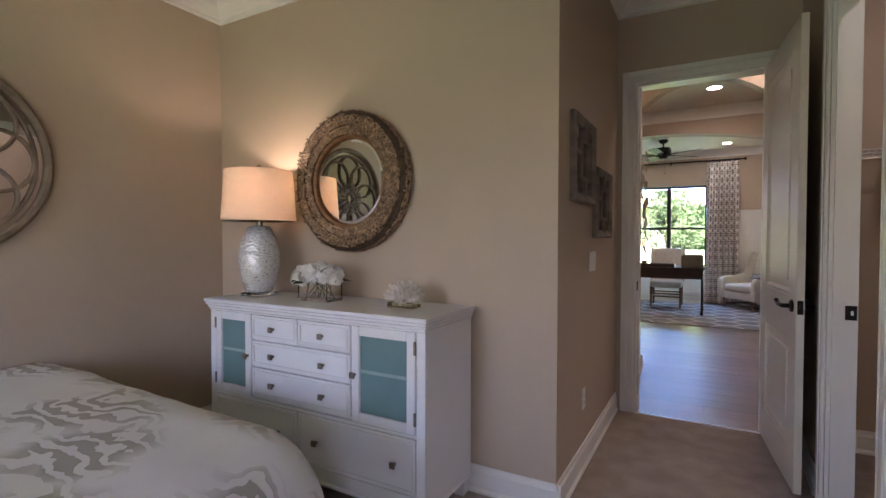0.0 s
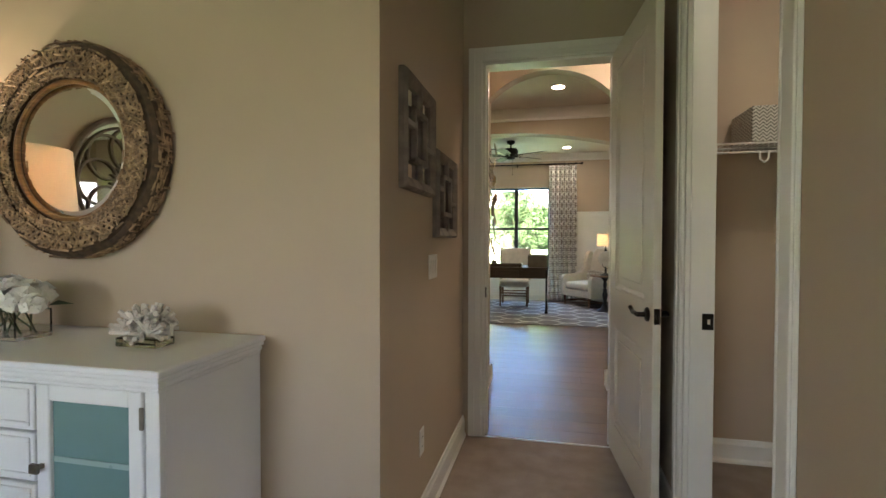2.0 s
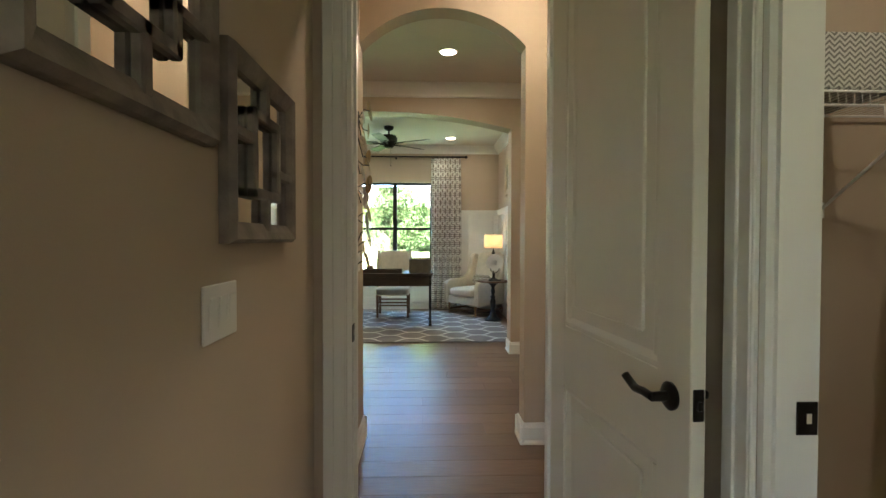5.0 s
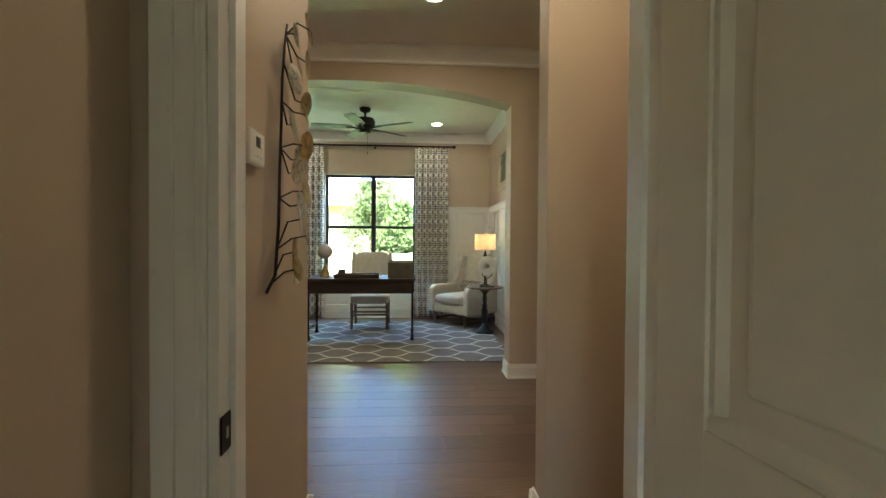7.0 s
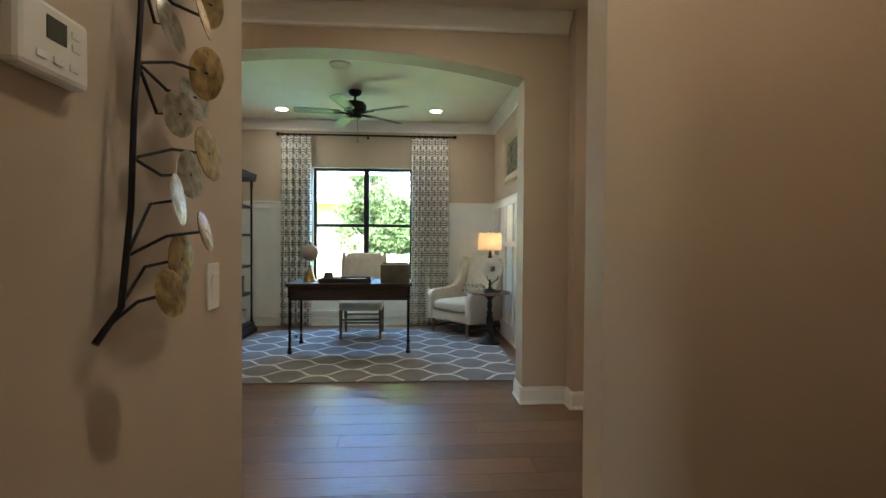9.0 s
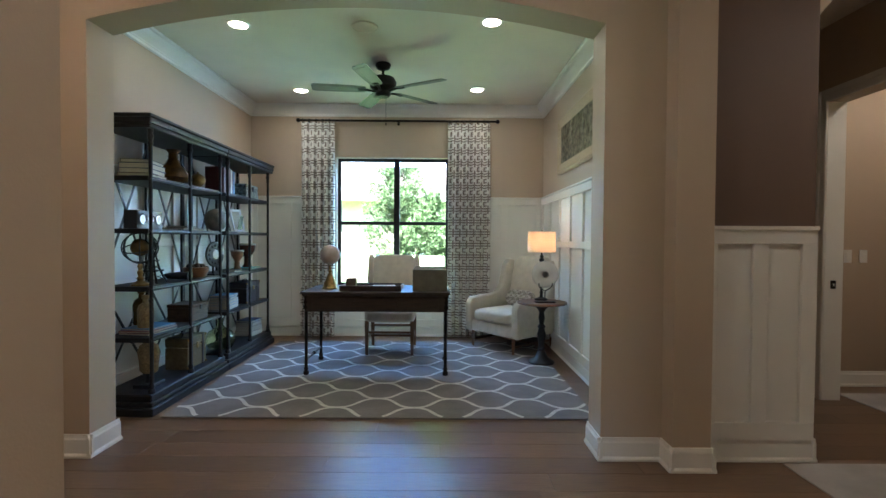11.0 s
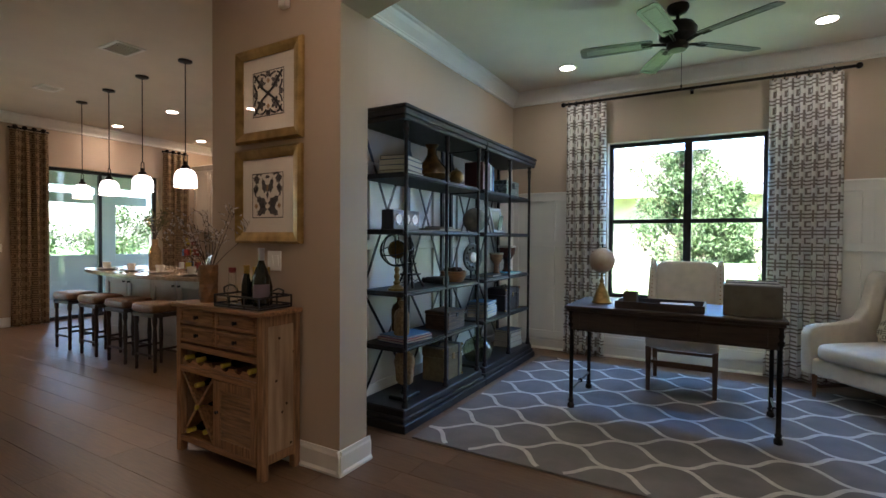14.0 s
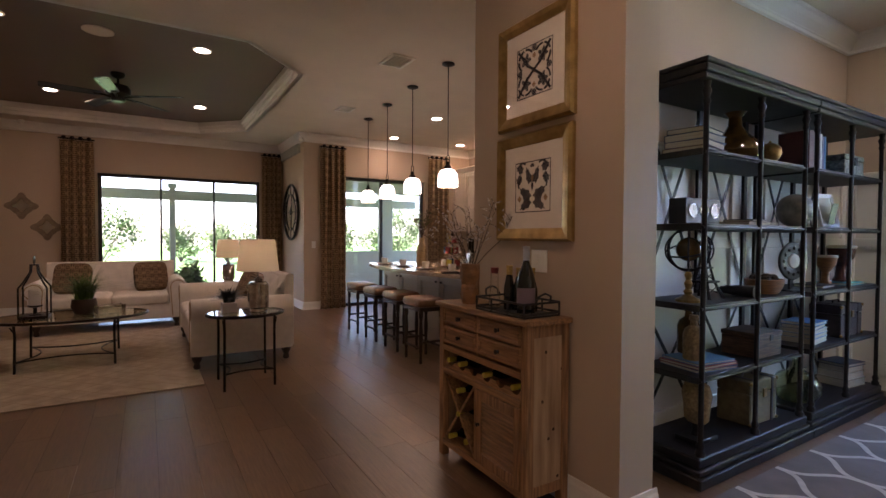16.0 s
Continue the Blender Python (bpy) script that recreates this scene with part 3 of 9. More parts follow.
wainscot("wainscot_study_east", "y", 1.32, -1, 7.60, 10.96, 1.835, [7.65, 8.2, 8.65, 9.1, 9.55, 10.0, 10.45, 10.9], SR)
wainscot("wainscot_study_west", "y", -2.55, 1, 7.60, 10.96, 1.835, [7.65, 8.2, 8.65, 9.1, 9.55, 10.0, 10.45, 10.9], SR)
wainscot("wainscot_gallery", "x", 7.37, -1, 1.50, 2.17, 1.37, [1.545, 1.84, 2.125], [(0.134, 0.235), (1.285, 1.376)], True, 0.09)

# ---- recessed lights, vents, speakers ----
LENS = glow("downlight_lens", (1.0, 0.85, 0.66), 4.0)


def downlight(x, y, z, watts, colour=WARM):
    d = thing("recessed_light", pose(x, y, z), "round white recessed ceiling light, switched on", "ceiling light", "recessed ceiling lights")
    bm = B()
    lathe(bm, [(0.092, -0.001), (0.09, -0.008), (0.070, -0.010), (0.068, -0.002)], 32)
    part("trim_ring", bm, TRIM, d, "white trim ring", True)
    bm = B()
    lathe(bm, [(0.0, -0.006), (0.068, -0.006), (0.068, -0.003), (0.0, -0.003)], 24)
    part("lens", bm, LENS, d, "glowing lens")
    lamp("AREA", "downlight", watts, colour, pose(x, y, z - 0.012), disk=0.12)


CAN = 0.13
AMBER = (1.0, 0.60, 0.32)
SOFT = (1.0, 0.96, 0.90)
for x, y in ((-1.70, 8.54), (0.37, 8.46), (-1.70, 10.30), (0.38, 10.22)):
    downlight(x, y, H, CAN * 0.5, SOFT)
downlight(0.16, 6.40, H, CAN * 1.1)
downlight(-1.9, 6.40, H, CAN * 1.8, AMBER)
for x, y in ((-6.98, 9.35), (-8.6, 9.43), (-8.54, 10.8), (-5.2, 9.6)):
    downlight(x, y, H, CAN * 1.5, AMBER)
for x, y in ((-6.4, 6.15), (-9.0, 4.56), (-8.91, 6.34), (-6.4, 4.5)):
    downlight(x, y, TZ, CAN * 1.8, AMBER)
downlight(0.55, 4.42, H, CAN * 1.6)
downlight(1.35, 2.5, H + 0.02, CAN * 1.1, SOFT)
downlight(2.75, 6.3, H, CAN * 1.4)
downlight(3.9, 8.0, H, CAN * 1.6)


def ceiling_speaker(x, y, z, r=0.11):
    d = thing("ceiling_speaker", pose(x, y, z), "round white ceiling speaker grille", "speaker")
    bm = B()
    lathe(bm, [(r, -0.001), (r, -0.009), (r - 0.012, -0.012), (r - 0.015, -0.008), (0.0, -0.009)], 32)
    part("grille", bm, CEIL, d, "", True)


ceiling_speaker(-0.67, 8.57, H), ceiling_speaker(-6.39, 5.26, TZ, 0.13)


def vent(x, y, z, w, l):
    d = thing("ceiling_vent", pose(x, y, z), "white slatted ceiling air vent", "vent")
    bm = B()
    for a in ((-w, -l, -w + 0.03, l), (w - 0.03, -l, w, l), (-w + 0.03, -l, w - 0.03, -l + 0.03), (-w + 0.03, l - 0.03, w - 0.03, l)):
        box(bm, a[0], a[1], -0.014, a[2], a[3], -0.001, 0.002)
    part("vent_frame", bm, TRIM, d)
    bm = B(); box(bm, -w + 0.02, -l + 0.02, -0.003, w - 0.02, l - 0.02, -0.001); part("backing", bm, TRIM, d)
    k = 8
    for i in range(k):
        bm = B()
        u = -w + 0.035 + (2 * w - 0.07) * (i + 0.5) / k
        box(bm, -0.010, -l + 0.03, -0.001, 0.010, l - 0.03, 0.001, m=pose(u, 0, -0.008, 0, 40))
        part("slat", bm, TRIM, d)


vent(-5.16, 7.8, H, 0.17, 0.13), vent(-7.21, 8.0, H, 0.14, 0.11)

# ---- study ----
DARKM = mat("blackened_steel", (0.014, 0.012, 0.013), 0.42, 0.4, var=0.2, scale=20, bump=0.15, bscale=200)
SHELFW = mat("black_brown_board", (0.017, 0.014, 0.014), 0.48, spec=0.35, var=0.25, scale=6, wave=(10, 1.2, 10), bump=0.2, bscale=14)
BRASS = mat("aged_brass", (0.42, 0.27, 0.10), 0.32, 0.9, var=0.2, scale=30)
PAPER = mat("book_pages", (0.62, 0.56, 0.44), 0.9, var=0.15, scale=4, stretch=(1, 1, 160))
AMBER = glass("amber_glass", (0.55, 0.30, 0.08), 0.03)
CLEARG = glass("pale_green_glass", (0.72, 0.74, 0.55), 0.02)
MARBLE = mat("white_marble", (0.74, 0.71, 0.66), 0.25, var=0.12, scale=5, detail=8, colour2=(0.5, 0.47, 0.43))
GREYBOX = mat("olive_grey_leather", (0.12, 0.105, 0.075), 0.55, var=0.15, scale=12, bump=0.3, bscale=250)
LEGW = mat("walnut_leg", (0.20, 0.10, 0.05), 0.4, var=0.25, scale=6, wave=(14, 14, 2), bump=0.15, bscale=14, colour2=(0.11, 0.055, 0.028))


def curtain_cloth(name, ground, ink, scale):
    """Cloth printed with a linked lattice."""
    m = bpy.data.materials.new(name)
    m.use_nodes = True
    n, l = m.node_tree.nodes, m.node_tree.links
    b = n["Principled BSDF"]
    b.inputs["Roughness"].default_value = 0.9
    tc = n.new("ShaderNodeTexCoord")
    sep = n.new("ShaderNodeSeparateXYZ")
    l.new(tc.outputs["UV"], sep.inputs[0])

    def math_node(op, a, c=None):
        k = n.new("ShaderNodeMath")
        k.operation = op
        for i, v in enumerate((a, c)):
            if v is None:
                continue
            if isinstance(v, (int, float)):
                k.inputs[i].default_value = v
            else:
                l.new(v, k.inputs[i])
        return k.outputs[0]
    # a square lattice of doubled bars with a small square inside each cell
    u, v = [math_node("PINGPONG", math_node("MULTIPLY", o, scale), 0.5) for o in sep.outputs[:2]]
    bars_u, bars_v = math_node("ABSOLUTE", math_node("SUBTRACT", u, 0.13)), math_node("ABSOLUTE", math_node("SUBTRACT", v, 0.11))
    # the upright bars stop short inside the squares
    short = math_node("ADD", bars_u, math_node("MULTIPLY", math_node("GREATER_THAN", v, 0.36), 1.0))
    core = math_node("ABSOLUTE", math_node("SUBTRACT", math_node("MAXIMUM", math_node("SUBTRACT", 0.5, u), math_node("SUBTRACT", 0.5, v)), 0.15))
    low = math_node("MINIMUM", math_node("MINIMUM", short, bars_v), core)
    ramp = n.new("ShaderNodeValToRGB")
    ramp.color_ramp.elements[0].position, ramp.color_ramp.elements[1].position = 0.034, 0.058
    ramp.color_ramp.elements[0].color, ramp.color_ramp.elements[1].color = rgb(ink), rgb(ground)
    l.new(low, ramp.inputs[0])
    l.new(ramp.outputs[0], b.inputs["Base Color"])
    nz = n.new("ShaderNodeTexNoise")
    nz.inputs["Scale"].default_value = 700
    bp = n.new("ShaderNodeBump")
    bp.inputs["Strength"].default_value, bp.inputs["Distance"].default_value = 0.25, 0.002
    l.new(tc.outputs["Object"], nz.inputs[0]), l.new(nz.outputs[0], bp.inputs["Height"]), l.new(bp.outputs[0], b.inputs["Normal"])
    tr = n.new("ShaderNodeBsdfTranslucent")
    l.new(ramp.outputs[0], tr.inputs[0])
    mx = n.new("ShaderNodeMixShader")
    mx.inputs[0].default_value = 0.3
    l.new(b.outputs[0], mx.inputs[1]), l.new(tr.outputs[0], mx.inputs[2]), l.new(mx.outputs[0], n["Material Output"].inputs[0])
    return m


def drape(name, m, w, h, folds, material, label, group, depth=0.045, seed=1, rings=True):
    """A pleated curtain along local x, hung at z = h, with its rings."""
    rnd = random.Random(seed)
    root = thing(name, m, label, "curtain", group)
    bm = B()
    uv = bm.loops.layers.uv.new("uv")
    nu, nv = folds * 10, 26
    ph = [rnd.uniform(-0.5, 0.5) for _ in range(folds + 1)]
    grid, length = [], 0
    for j in range(nv + 1):
        z = h * (1 - j / nv)
        row = []
        for i in range(nu + 1):
            s = i / nu
            f = s * folds
            k = int(min(f, folds - 1))
            wob = ph[k] * (1 - (f - k)) + ph[k + 1] * (f - k)
            pinch = 0.45 + 0.55 * min(1, (h - z) / 0.5)
            y = depth * pinch * math.sin(2 * math.pi * f + wob * 0.7 * (1 - z / h)) + 0.008 * math.sin(9 * s + 2.2 * z + seed)
            x = w * s + 0.012 * math.sin(2 * math.pi * f * 2 + z) + 0.02 * (s - 0.5) * (1 - z / h)
            row.append(bm.verts.new((x, y, z)))
        grid.append(row)
    spread = w * 1.7
    for j in range(nv):
        for i in range(nu):
            fc = bm.faces.new((grid[j][i], grid[j + 1][i], grid[j + 1][i + 1], grid[j][i + 1]))
            for lp, (a, b) in zip(fc.loops, ((j, i), (j + 1, i), (j + 1, i + 1), (j, i + 1))):
                lp[uv].uv = (spread * b / nu, h * (1 - a / nv))
    t = part("cloth", bm, material, root, "", True)
    sol = t.modifiers.new("thick", "SOLIDIFY")
    sol.thickness = 0.003
    if rings:
        for i in range(folds):
            r = B()
            x = w * (i + 0.25) / folds
            tube(r, [(x, 0.028 * math.cos(a), h + 0.022 + 0.028 * math.sin(a)) for a in [2 * math.pi * q / 14 for q in range(14)]], 0.004, 6, True)
            part("ring", r, BLACKM, root, "black curtain ring", True)
    return root


PRINT = curtain_cloth("grey_trellis_cloth", (0.86, 0.84, 0.78), (0.29, 0.245, 0.205), 6.6)
drape("curtain", pose(-1.86, 10.865, 0.015), 0.43, 2.79, 5, PRINT, "white curtain with grey trellis print beside the study window", "study curtains", seed=3)
drape("curtain", pose(0.055, 10.865, 0.015), 0.54, 2.79, 6, PRINT, "white curtain with grey trellis print beside the study window", "study curtains", seed=5)


def curtain_rod(m, l, label="black metal curtain rod with ball finials"):
    d = thing("curtain_rod", m, label, "curtain rod")
    bm = B()
    tube(bm, [(0, 0, 0), (l, 0, 0)], 0.014, 12)
    part("rod", bm, BLACKM, d, "", True)
    for x, s in ((0, -1), (l, 1)):
        bm = B()
        ball(bm, x + s * 0.02, 0, 0, 0.027)
        part("finial", bm, BLACKM, d, "", True)
    for x in (0.1, l / 2, l - 0.1):
        bm = B()
        tube(bm, [(x, 0, -0.004), (x, 0.06, -0.004), (x, 0.086, -0.004)], 0.008, 8)
        box(bm, x - 0.015, 0.078, -0.04, x + 0.015, 0.088, 0.03, 0.002)
        part("bracket", bm, BLACKM, d)


curtain_rod(pose(-1.88, 10.865, 2.833), 2.56)

# rug
RUG = mat("taupe_rug_pile", (0.215, 0.195, 0.185), 0.97, var=0.14, scale=5, bump=0.9, bscale=500, colour2=(0.155, 0.14, 0.135))
RUGL = mat("ivory_rug_pile", (0.66, 0.63, 0.57), 0.97, var=0.10, scale=20, bump=0.9, bscale=500)
RX0, RX1, RY0, RY1 = -2.03, 1.12, 7.985, 10.56
rug = thing("area_rug", pose(0, 0, 0.001), "taupe rug with ivory ogee lattice under the desk", "rug")
bm = B()
box(bm, RX0, RY0, 0.0, RX1, RY1, 0.012, 0.004)
part("rug_ground", bm, RUG, rug)
# rows of waves along x, each touching the next where it swings towards it
PITCH, ROW = 0.592, 0.2065
bm = B()
for k in range(0, 13):
    prev, sign = None, -1 if k % 2 else 1
    for i in range(321):
        x = RX0 + 0.01 + (RX1 - RX0 - 0.02) * i / 320
        ph = 2 * math.pi * (x + 0.522) / PITCH
        y = 8.09 + k * ROW - sign * 0.100 * math.tanh(1.25 * math.cos(ph)) / 0.848
        slope = sign * 0.1474 * math.sin(ph) * 2 * math.pi / PITCH / math.cosh(1.25 * math.cos(ph)) ** 2
        d = Vector((1, slope, 0)).normalized()
        hw = 0.0155
        ex, ey = d.y * hw, -d.x * hw
        if RY0 + 0.02 < y < RY1 - 0.02:
            z = 0.0002 * (k % 2)
            cur = [bm.verts.new((x - ex, y - ey, 0.0125 + z)), bm.verts.new((x, y, 0.0148 + z)), bm.verts.new((x + ex, y + ey, 0.0125 + z))]
            if prev:
                for q in (0, 1):
                    bm.faces.new((prev[q], prev[q + 1], cur[q + 1], cur[q]))
            prev = cur
        else:
            prev = None
bmesh.ops.recalc_face_normals(bm, faces=bm.faces[:])
part("lattice", bm, RUGL, rug, "ivory ogee lattice", True)


def turned_leg(h, r=0.02):
    return [(r * 0.9, 0), (r * 1.25, 0.006), (r * 1.3, 0.03), (r * 0.8, 0.045), (r * 1.1, 0.06), (r * 0.72, 0.075), (r * 0.72, h - 0.13), (r * 1.1, h - 0.12),
            (r * 1.25, h - 0.10), (r * 0.85, h - 0.085), (r * 1.15, h - 0.06), (r * 0.9, h - 0.03), (r * 1.2, h)]


def desk(m):
    d = thing("writing_desk", m, "dark wood writing desk with slim black metal legs", "desk")
    w, dp, h = 1.39, 0.70, 0.79
    bm = B()
    box(bm, -w / 2, 0, h - 0.022, w / 2, dp, h, 0.004)
    box(bm, -w / 2 + 0.012, 0.012, h - 0.042, w / 2 - 0.012, dp - 0.012, h - 0.0215, 0.006)
    part("desktop", bm, WOODD, d)
    bm = B()
    box(bm, -w / 2 + 0.045, 0.05, h - 0.19, w / 2 - 0.045, dp - 0.05, h - 0.042, 0.003)
    part("apron", bm, WOODD, d)
    for i in range(3):
        bm = B()
        x0 = -w / 2 + 0.10 + i * 0.40
        box(bm, x0, 0.042, h - 0.176, x0 + 0.385, 0.0505, h - 0.058, 0.004)
        part("drawer_front", bm, WOODD, d)
    for x in (-0.655, 0.655):
        for y in (0.07, dp - 0.07):
            bm = B()
            lathe(bm, turned_leg(h - 0.044, 0.021), 14, x, y)
            part("leg", bm, BLACKM, d, "slim turned black metal leg", True)
        bm = B()
        tube(bm, [(x, 0.07, 0.14), (x, dp - 0.07, 0.14)], 0.009, 8)
        ball(bm, x, dp / 2, 0.14, 0.018)
        part("stretcher", bm, BLACKM, d, "", True)
    return d


desk(pose(-0.635, 9.0, 0.0125))


def parsons_chair(m):
    d = thing("desk_chair", m, "cream upholstered side chair with nailhead trim and walnut legs", "chair")
    bm = B()
    cushion(bm, -0.28, -0.26, 0.36, 0.28, 0.27, 0.50, 0.22)
    part("seat", bm, LINEN, d, "", True)
    bm = B()
    lean = pose(0, 0.23, 0.46, -9)
    cushion(bm, -0.275, -0.04, -0.04, 0.275, 0.05, 0.64, 0.2, m=lean)
    part("backrest", bm, LINEN, d, "", True)
    for s in (-1, 1):
        bm = B()
        cushion(bm, s * 0.275 - 0.035, -0.11, 0.0, s * 0.275 + 0.035, 0.06, 0.645, 0.3, 6, m=lean)
        part("wing", bm, LINEN, d, "", True)
        for i in range(16):
            bm = B()
            ball(bm, s * 0.275 , -0.113, 0.05 + 0.036 * i, 0.006, u=6, v=4)
            bm.transform(lean)
            part("nail", bm, BRASS, d)
        for y in (-0.21, 0.24):
            bm = B()
            prism(bm, [(s * 0.25 - 0.022, y - 0.022), (s * 0.25 + 0.022, y - 0.022), (s * 0.25 + 0.022, y + 0.022), (s * 0.25 - 0.022, y + 0.022)], "z", 0.0, 0.38)
            for v in bm.verts:
                if v.co.z < 0.01:
                    v.co.x, v.co.y = s * 0.25 + (v.co.x - s * 0.25) * 0.7, y + (v.co.y - y) * 0.7 + (0.05 if y > 0 else 0)
            part("leg", bm, LEGW, d, "tapered walnut leg")
        bm = B()
        box(bm, s * 0.25 - 0.011, -0.20, 0.16, s * 0.25 + 0.011, 0.26, 0.185, 0.002)
        part("stretcher", bm, LEGW, d)
    for y, z in ((-0.21, 0.24), (0.255, 0.24), (0.03, 0.16)):
        bm = B()
        box(bm, -0.24, y - 0.010, z, 0.24, y + 0.010, z + 0.025, 0.002)
        part("stretcher", bm, LEGW, d)
    return d


parsons_chair(pose(-0.59, 10.06, 0.0125, 0, 0, 0))


def wingback(m):
    d = thing("wing_armchair", m, "cream linen wing armchair with tapered wooden legs", "armchair")
    W = 0.37
    bm = B()
    cushion(bm, -W + 0.01, -0.36, 0.17, W - 0.01, 0.36, 0.33, 0.16)
    part("seat_base", bm, LINEN, d, "", True)
    bm = B()
    cushion(bm, -0.28, -0.40, 0.315, 0.28, 0.25, 0.465, 0.24)
    part("seat_cushion", bm, LINEN, d, "", True)
    bm = B()
    lean = pose(0, 0.27, 0.25, -12)
    cushion(bm, -0.31, -0.06, 0.0, 0.31, 0.09, 0.84, 0.22, m=lean)
    part("backrest", bm, LINEN, d, "", True)
    for s in (-1, 1):
        bm = B()
        # arm: side profile swept across its width
        prof = [(-0.37, 0.18), (-0.38, 0.52), (-0.34, 0.575), (-0.24, 0.595), (-0.05, 0.60), (0.12, 0.63), (0.20, 0.72), (0.235, 0.85), (0.27, 0.98), (0.33, 1.04), (0.42, 1.02), (0.39, 0.6), (0.33, 0.18)]
        t = B()
        prism(t, prof, "x", s * W - 0.048, s * W + 0.048)
        bmesh.ops.bevel(t, geom=t.edges[:], offset=0.022, segments=3, affect="EDGES", profile=0.5)
        join(bm, t)
        part("arm", bm, LINEN, d, "", True)
        for y in (-0.32, 0.32):
            bm = B()
            lathe(bm, [(0.016, 0), (0.028, 0.19)], 4, s * 0.32, y + (0.03 if y > 0 else -0.01))
            part("leg", bm, WOODM, d, "tapered wooden leg")
        bm = B()
        box(bm, s * 0.32 - 0.012, -0.31, 0.07, s * 0.32 + 0.012, 0.33, 0.095, 0.002)
        part("stretcher", bm, WOODM, d)
    bm = B()
    box(bm, -0.31, 0.0, 0.07, 0.31, 0.022, 0.095, 0.002)
    part("stretcher", bm, WOODM, d)
    return d


A = pose(0.83, 10.35, 0.0125, 0, 0, -50)
wingback(A)
LUMB = curtain_cloth("printed_pillow_cloth", (0.62, 0.58, 0.50), (0.16, 0.13, 0.11), 13.0)
pl = thing("lumbar_pillow", A @ pose(0.02, 0.10, 0.475, -22, 0, 6), "cream lumbar pillow with grey print on the armchair", "pillow")
bm = B()
cushion(bm, -0.19, -0.05, 0.0, 0.19, 0.05, 0.2, 0.35)
uvl = bm.loops.layers.uv.new("uv")
for f in bm.faces:
    for lp in f.loops:
        lp[uvl].uv = (lp.vert.co.x, lp.vert.co.z)
part("cover", bm, LUMB, pl, "", True)


def side_table(m):
    d = thing("pedestal_table", m, "round wooden pedestal side table with black turned base", "table")
    bm = B()
    lathe(bm, [(0.0, 0.615), (0.235, 0.615), (0.255, 0.622), (0.26, 0.632), (0.252, 0.642), (0.0, 0.642)], 36)
    part("tabletop", bm, WOODM, d, "weathered round wooden top", True)
    bm = B()
    lathe(bm, [(0.135, 0), (0.138, 0.015), (0.12, 0.03), (0.07, 0.06), (0.05, 0.10), (0.032, 0.13), (0.045, 0.15), (0.028, 0.17), (0.038, 0.24), (0.046, 0.30), (0.03, 0.36), (0.042, 0.38),
               (0.022, 0.41), (0.034, 0.47), (0.024, 0.53), (0.05, 0.57), (0.09, 0.60), (0.12, 0.615)], 24)
    part("pedestal", bm, DARKM, d, "turned black pedestal", True)


side_table(pose(1.03, 9.57, 0.0125))
LAMPCLOTH = shade_cloth("linen_lampshade", (0.82, 0.66, 0.49), 0.5)
OATCLOTH = shade_cloth("oatmeal_lampshade", (0.78, 0.66, 0.52), 0.3)
WHITECLOTH = shade_cloth("white_lampshade", (0.78, 0.72, 0.60), 0.45)
z0 = 0.6555
lp = thing("table_lamp", pose(1.05, 9.70, z0), "dark metal table lamp with lit cream drum shade", "table lamp")
bm = B()
lathe(bm, [(0.07, 0), (0.072, 0.012), (0.05, 0.02), (0.02, 0.03), (0.014, 0.06), (0.02, 0.08), (0.012, 0.10), (0.012, 0.40), (0.026, 0.42), (0.03, 0.435), (0.012, 0.45), (0.024, 0.465), (0.010, 0.48), (0.008, 0.54)], 20)
part("stem", bm, DARKM, lp, "", True)
bm = B()
lathe(bm, [(0.150, 0.51), (0.146, 0.73), (0.143, 0.73), (0.147, 0.51), (0.150, 0.51)], 40)
part("shade", bm, LAMPCLOTH, lp, "glowing cream fabric shade", True)
bm = B()
lathe(bm, [(0.004, 0.54), (0.004, 0.735), (0.008, 0.74), (0.0, 0.755)], 8)
tube(bm, [(-0.143, 0, 0.725), (0.143, 0, 0.725)], 0.002, 6)
part("harp", bm, DARKM, lp, "")
lamp("POINT", "study_lamp_bulb", 0.2, WARM, pose(1.05, 9.70, z0 + 0.63), radius=0.03)

dk = thing("disc_sculpture", pose(1.04, 9.47, z0), "white marble ring disc on dark metal stand", "sculpture")
bm = B()
turn = pose(0, 0, 0.29, 90)
lathe(bm, [(0.035, -0.018), (0.128, -0.018), (0.135, -0.010), (0.135, 0.010), (0.128, 0.018), (0.035, 0.018), (0.035, -0.018)], 40, m=turn)
part("disc", bm, MARBLE, dk, "white marble disc with centre hole", True)
bm = B()
box(bm, -0.10, -0.045, 0.0, 0.10, 0.045, 0.016, 0.003)
for s in (-1, 1):
    tube(bm, [(0, 0, 0.016), (0, 0, 0.12), (s * 0.04, 0, 0.14), (s * 0.065, -0.02, 0.165), (s * 0.068, -0.03, 0.20)], 0.006, 8)
part("stand", bm, DARKM, dk, "dark metal stand", True)

# things on the desk
DT = 0.0125 + 0.79 + 0.0005
GLOBEM = mat("parchment_globe", (0.52, 0.47, 0.40), 0.5, var=0.25, scale=9, colour2=(0.36, 0.26, 0.20))
gl = thing("desk_globe", pose(-1.12, 9.30, DT), "parchment coloured globe on brass cone stand", "globe")
bm = B()
lathe(bm, [(0.075, 0), (0.078, 0.008), (0.066, 0.02), (0.06, 0.05), (0.03, 0.12), (0.014, 0.16), (0.02, 0.175), (0.008, 0.19), (0.008, 0.235)], 24)
part("stand", bm, BRASS, gl, "brass cone stand", True)
bm = B()
ball(bm, 0, 0, 0.335, 0.098, u=28, v=18)
part("sphere", bm, GLOBEM, gl, "", True)
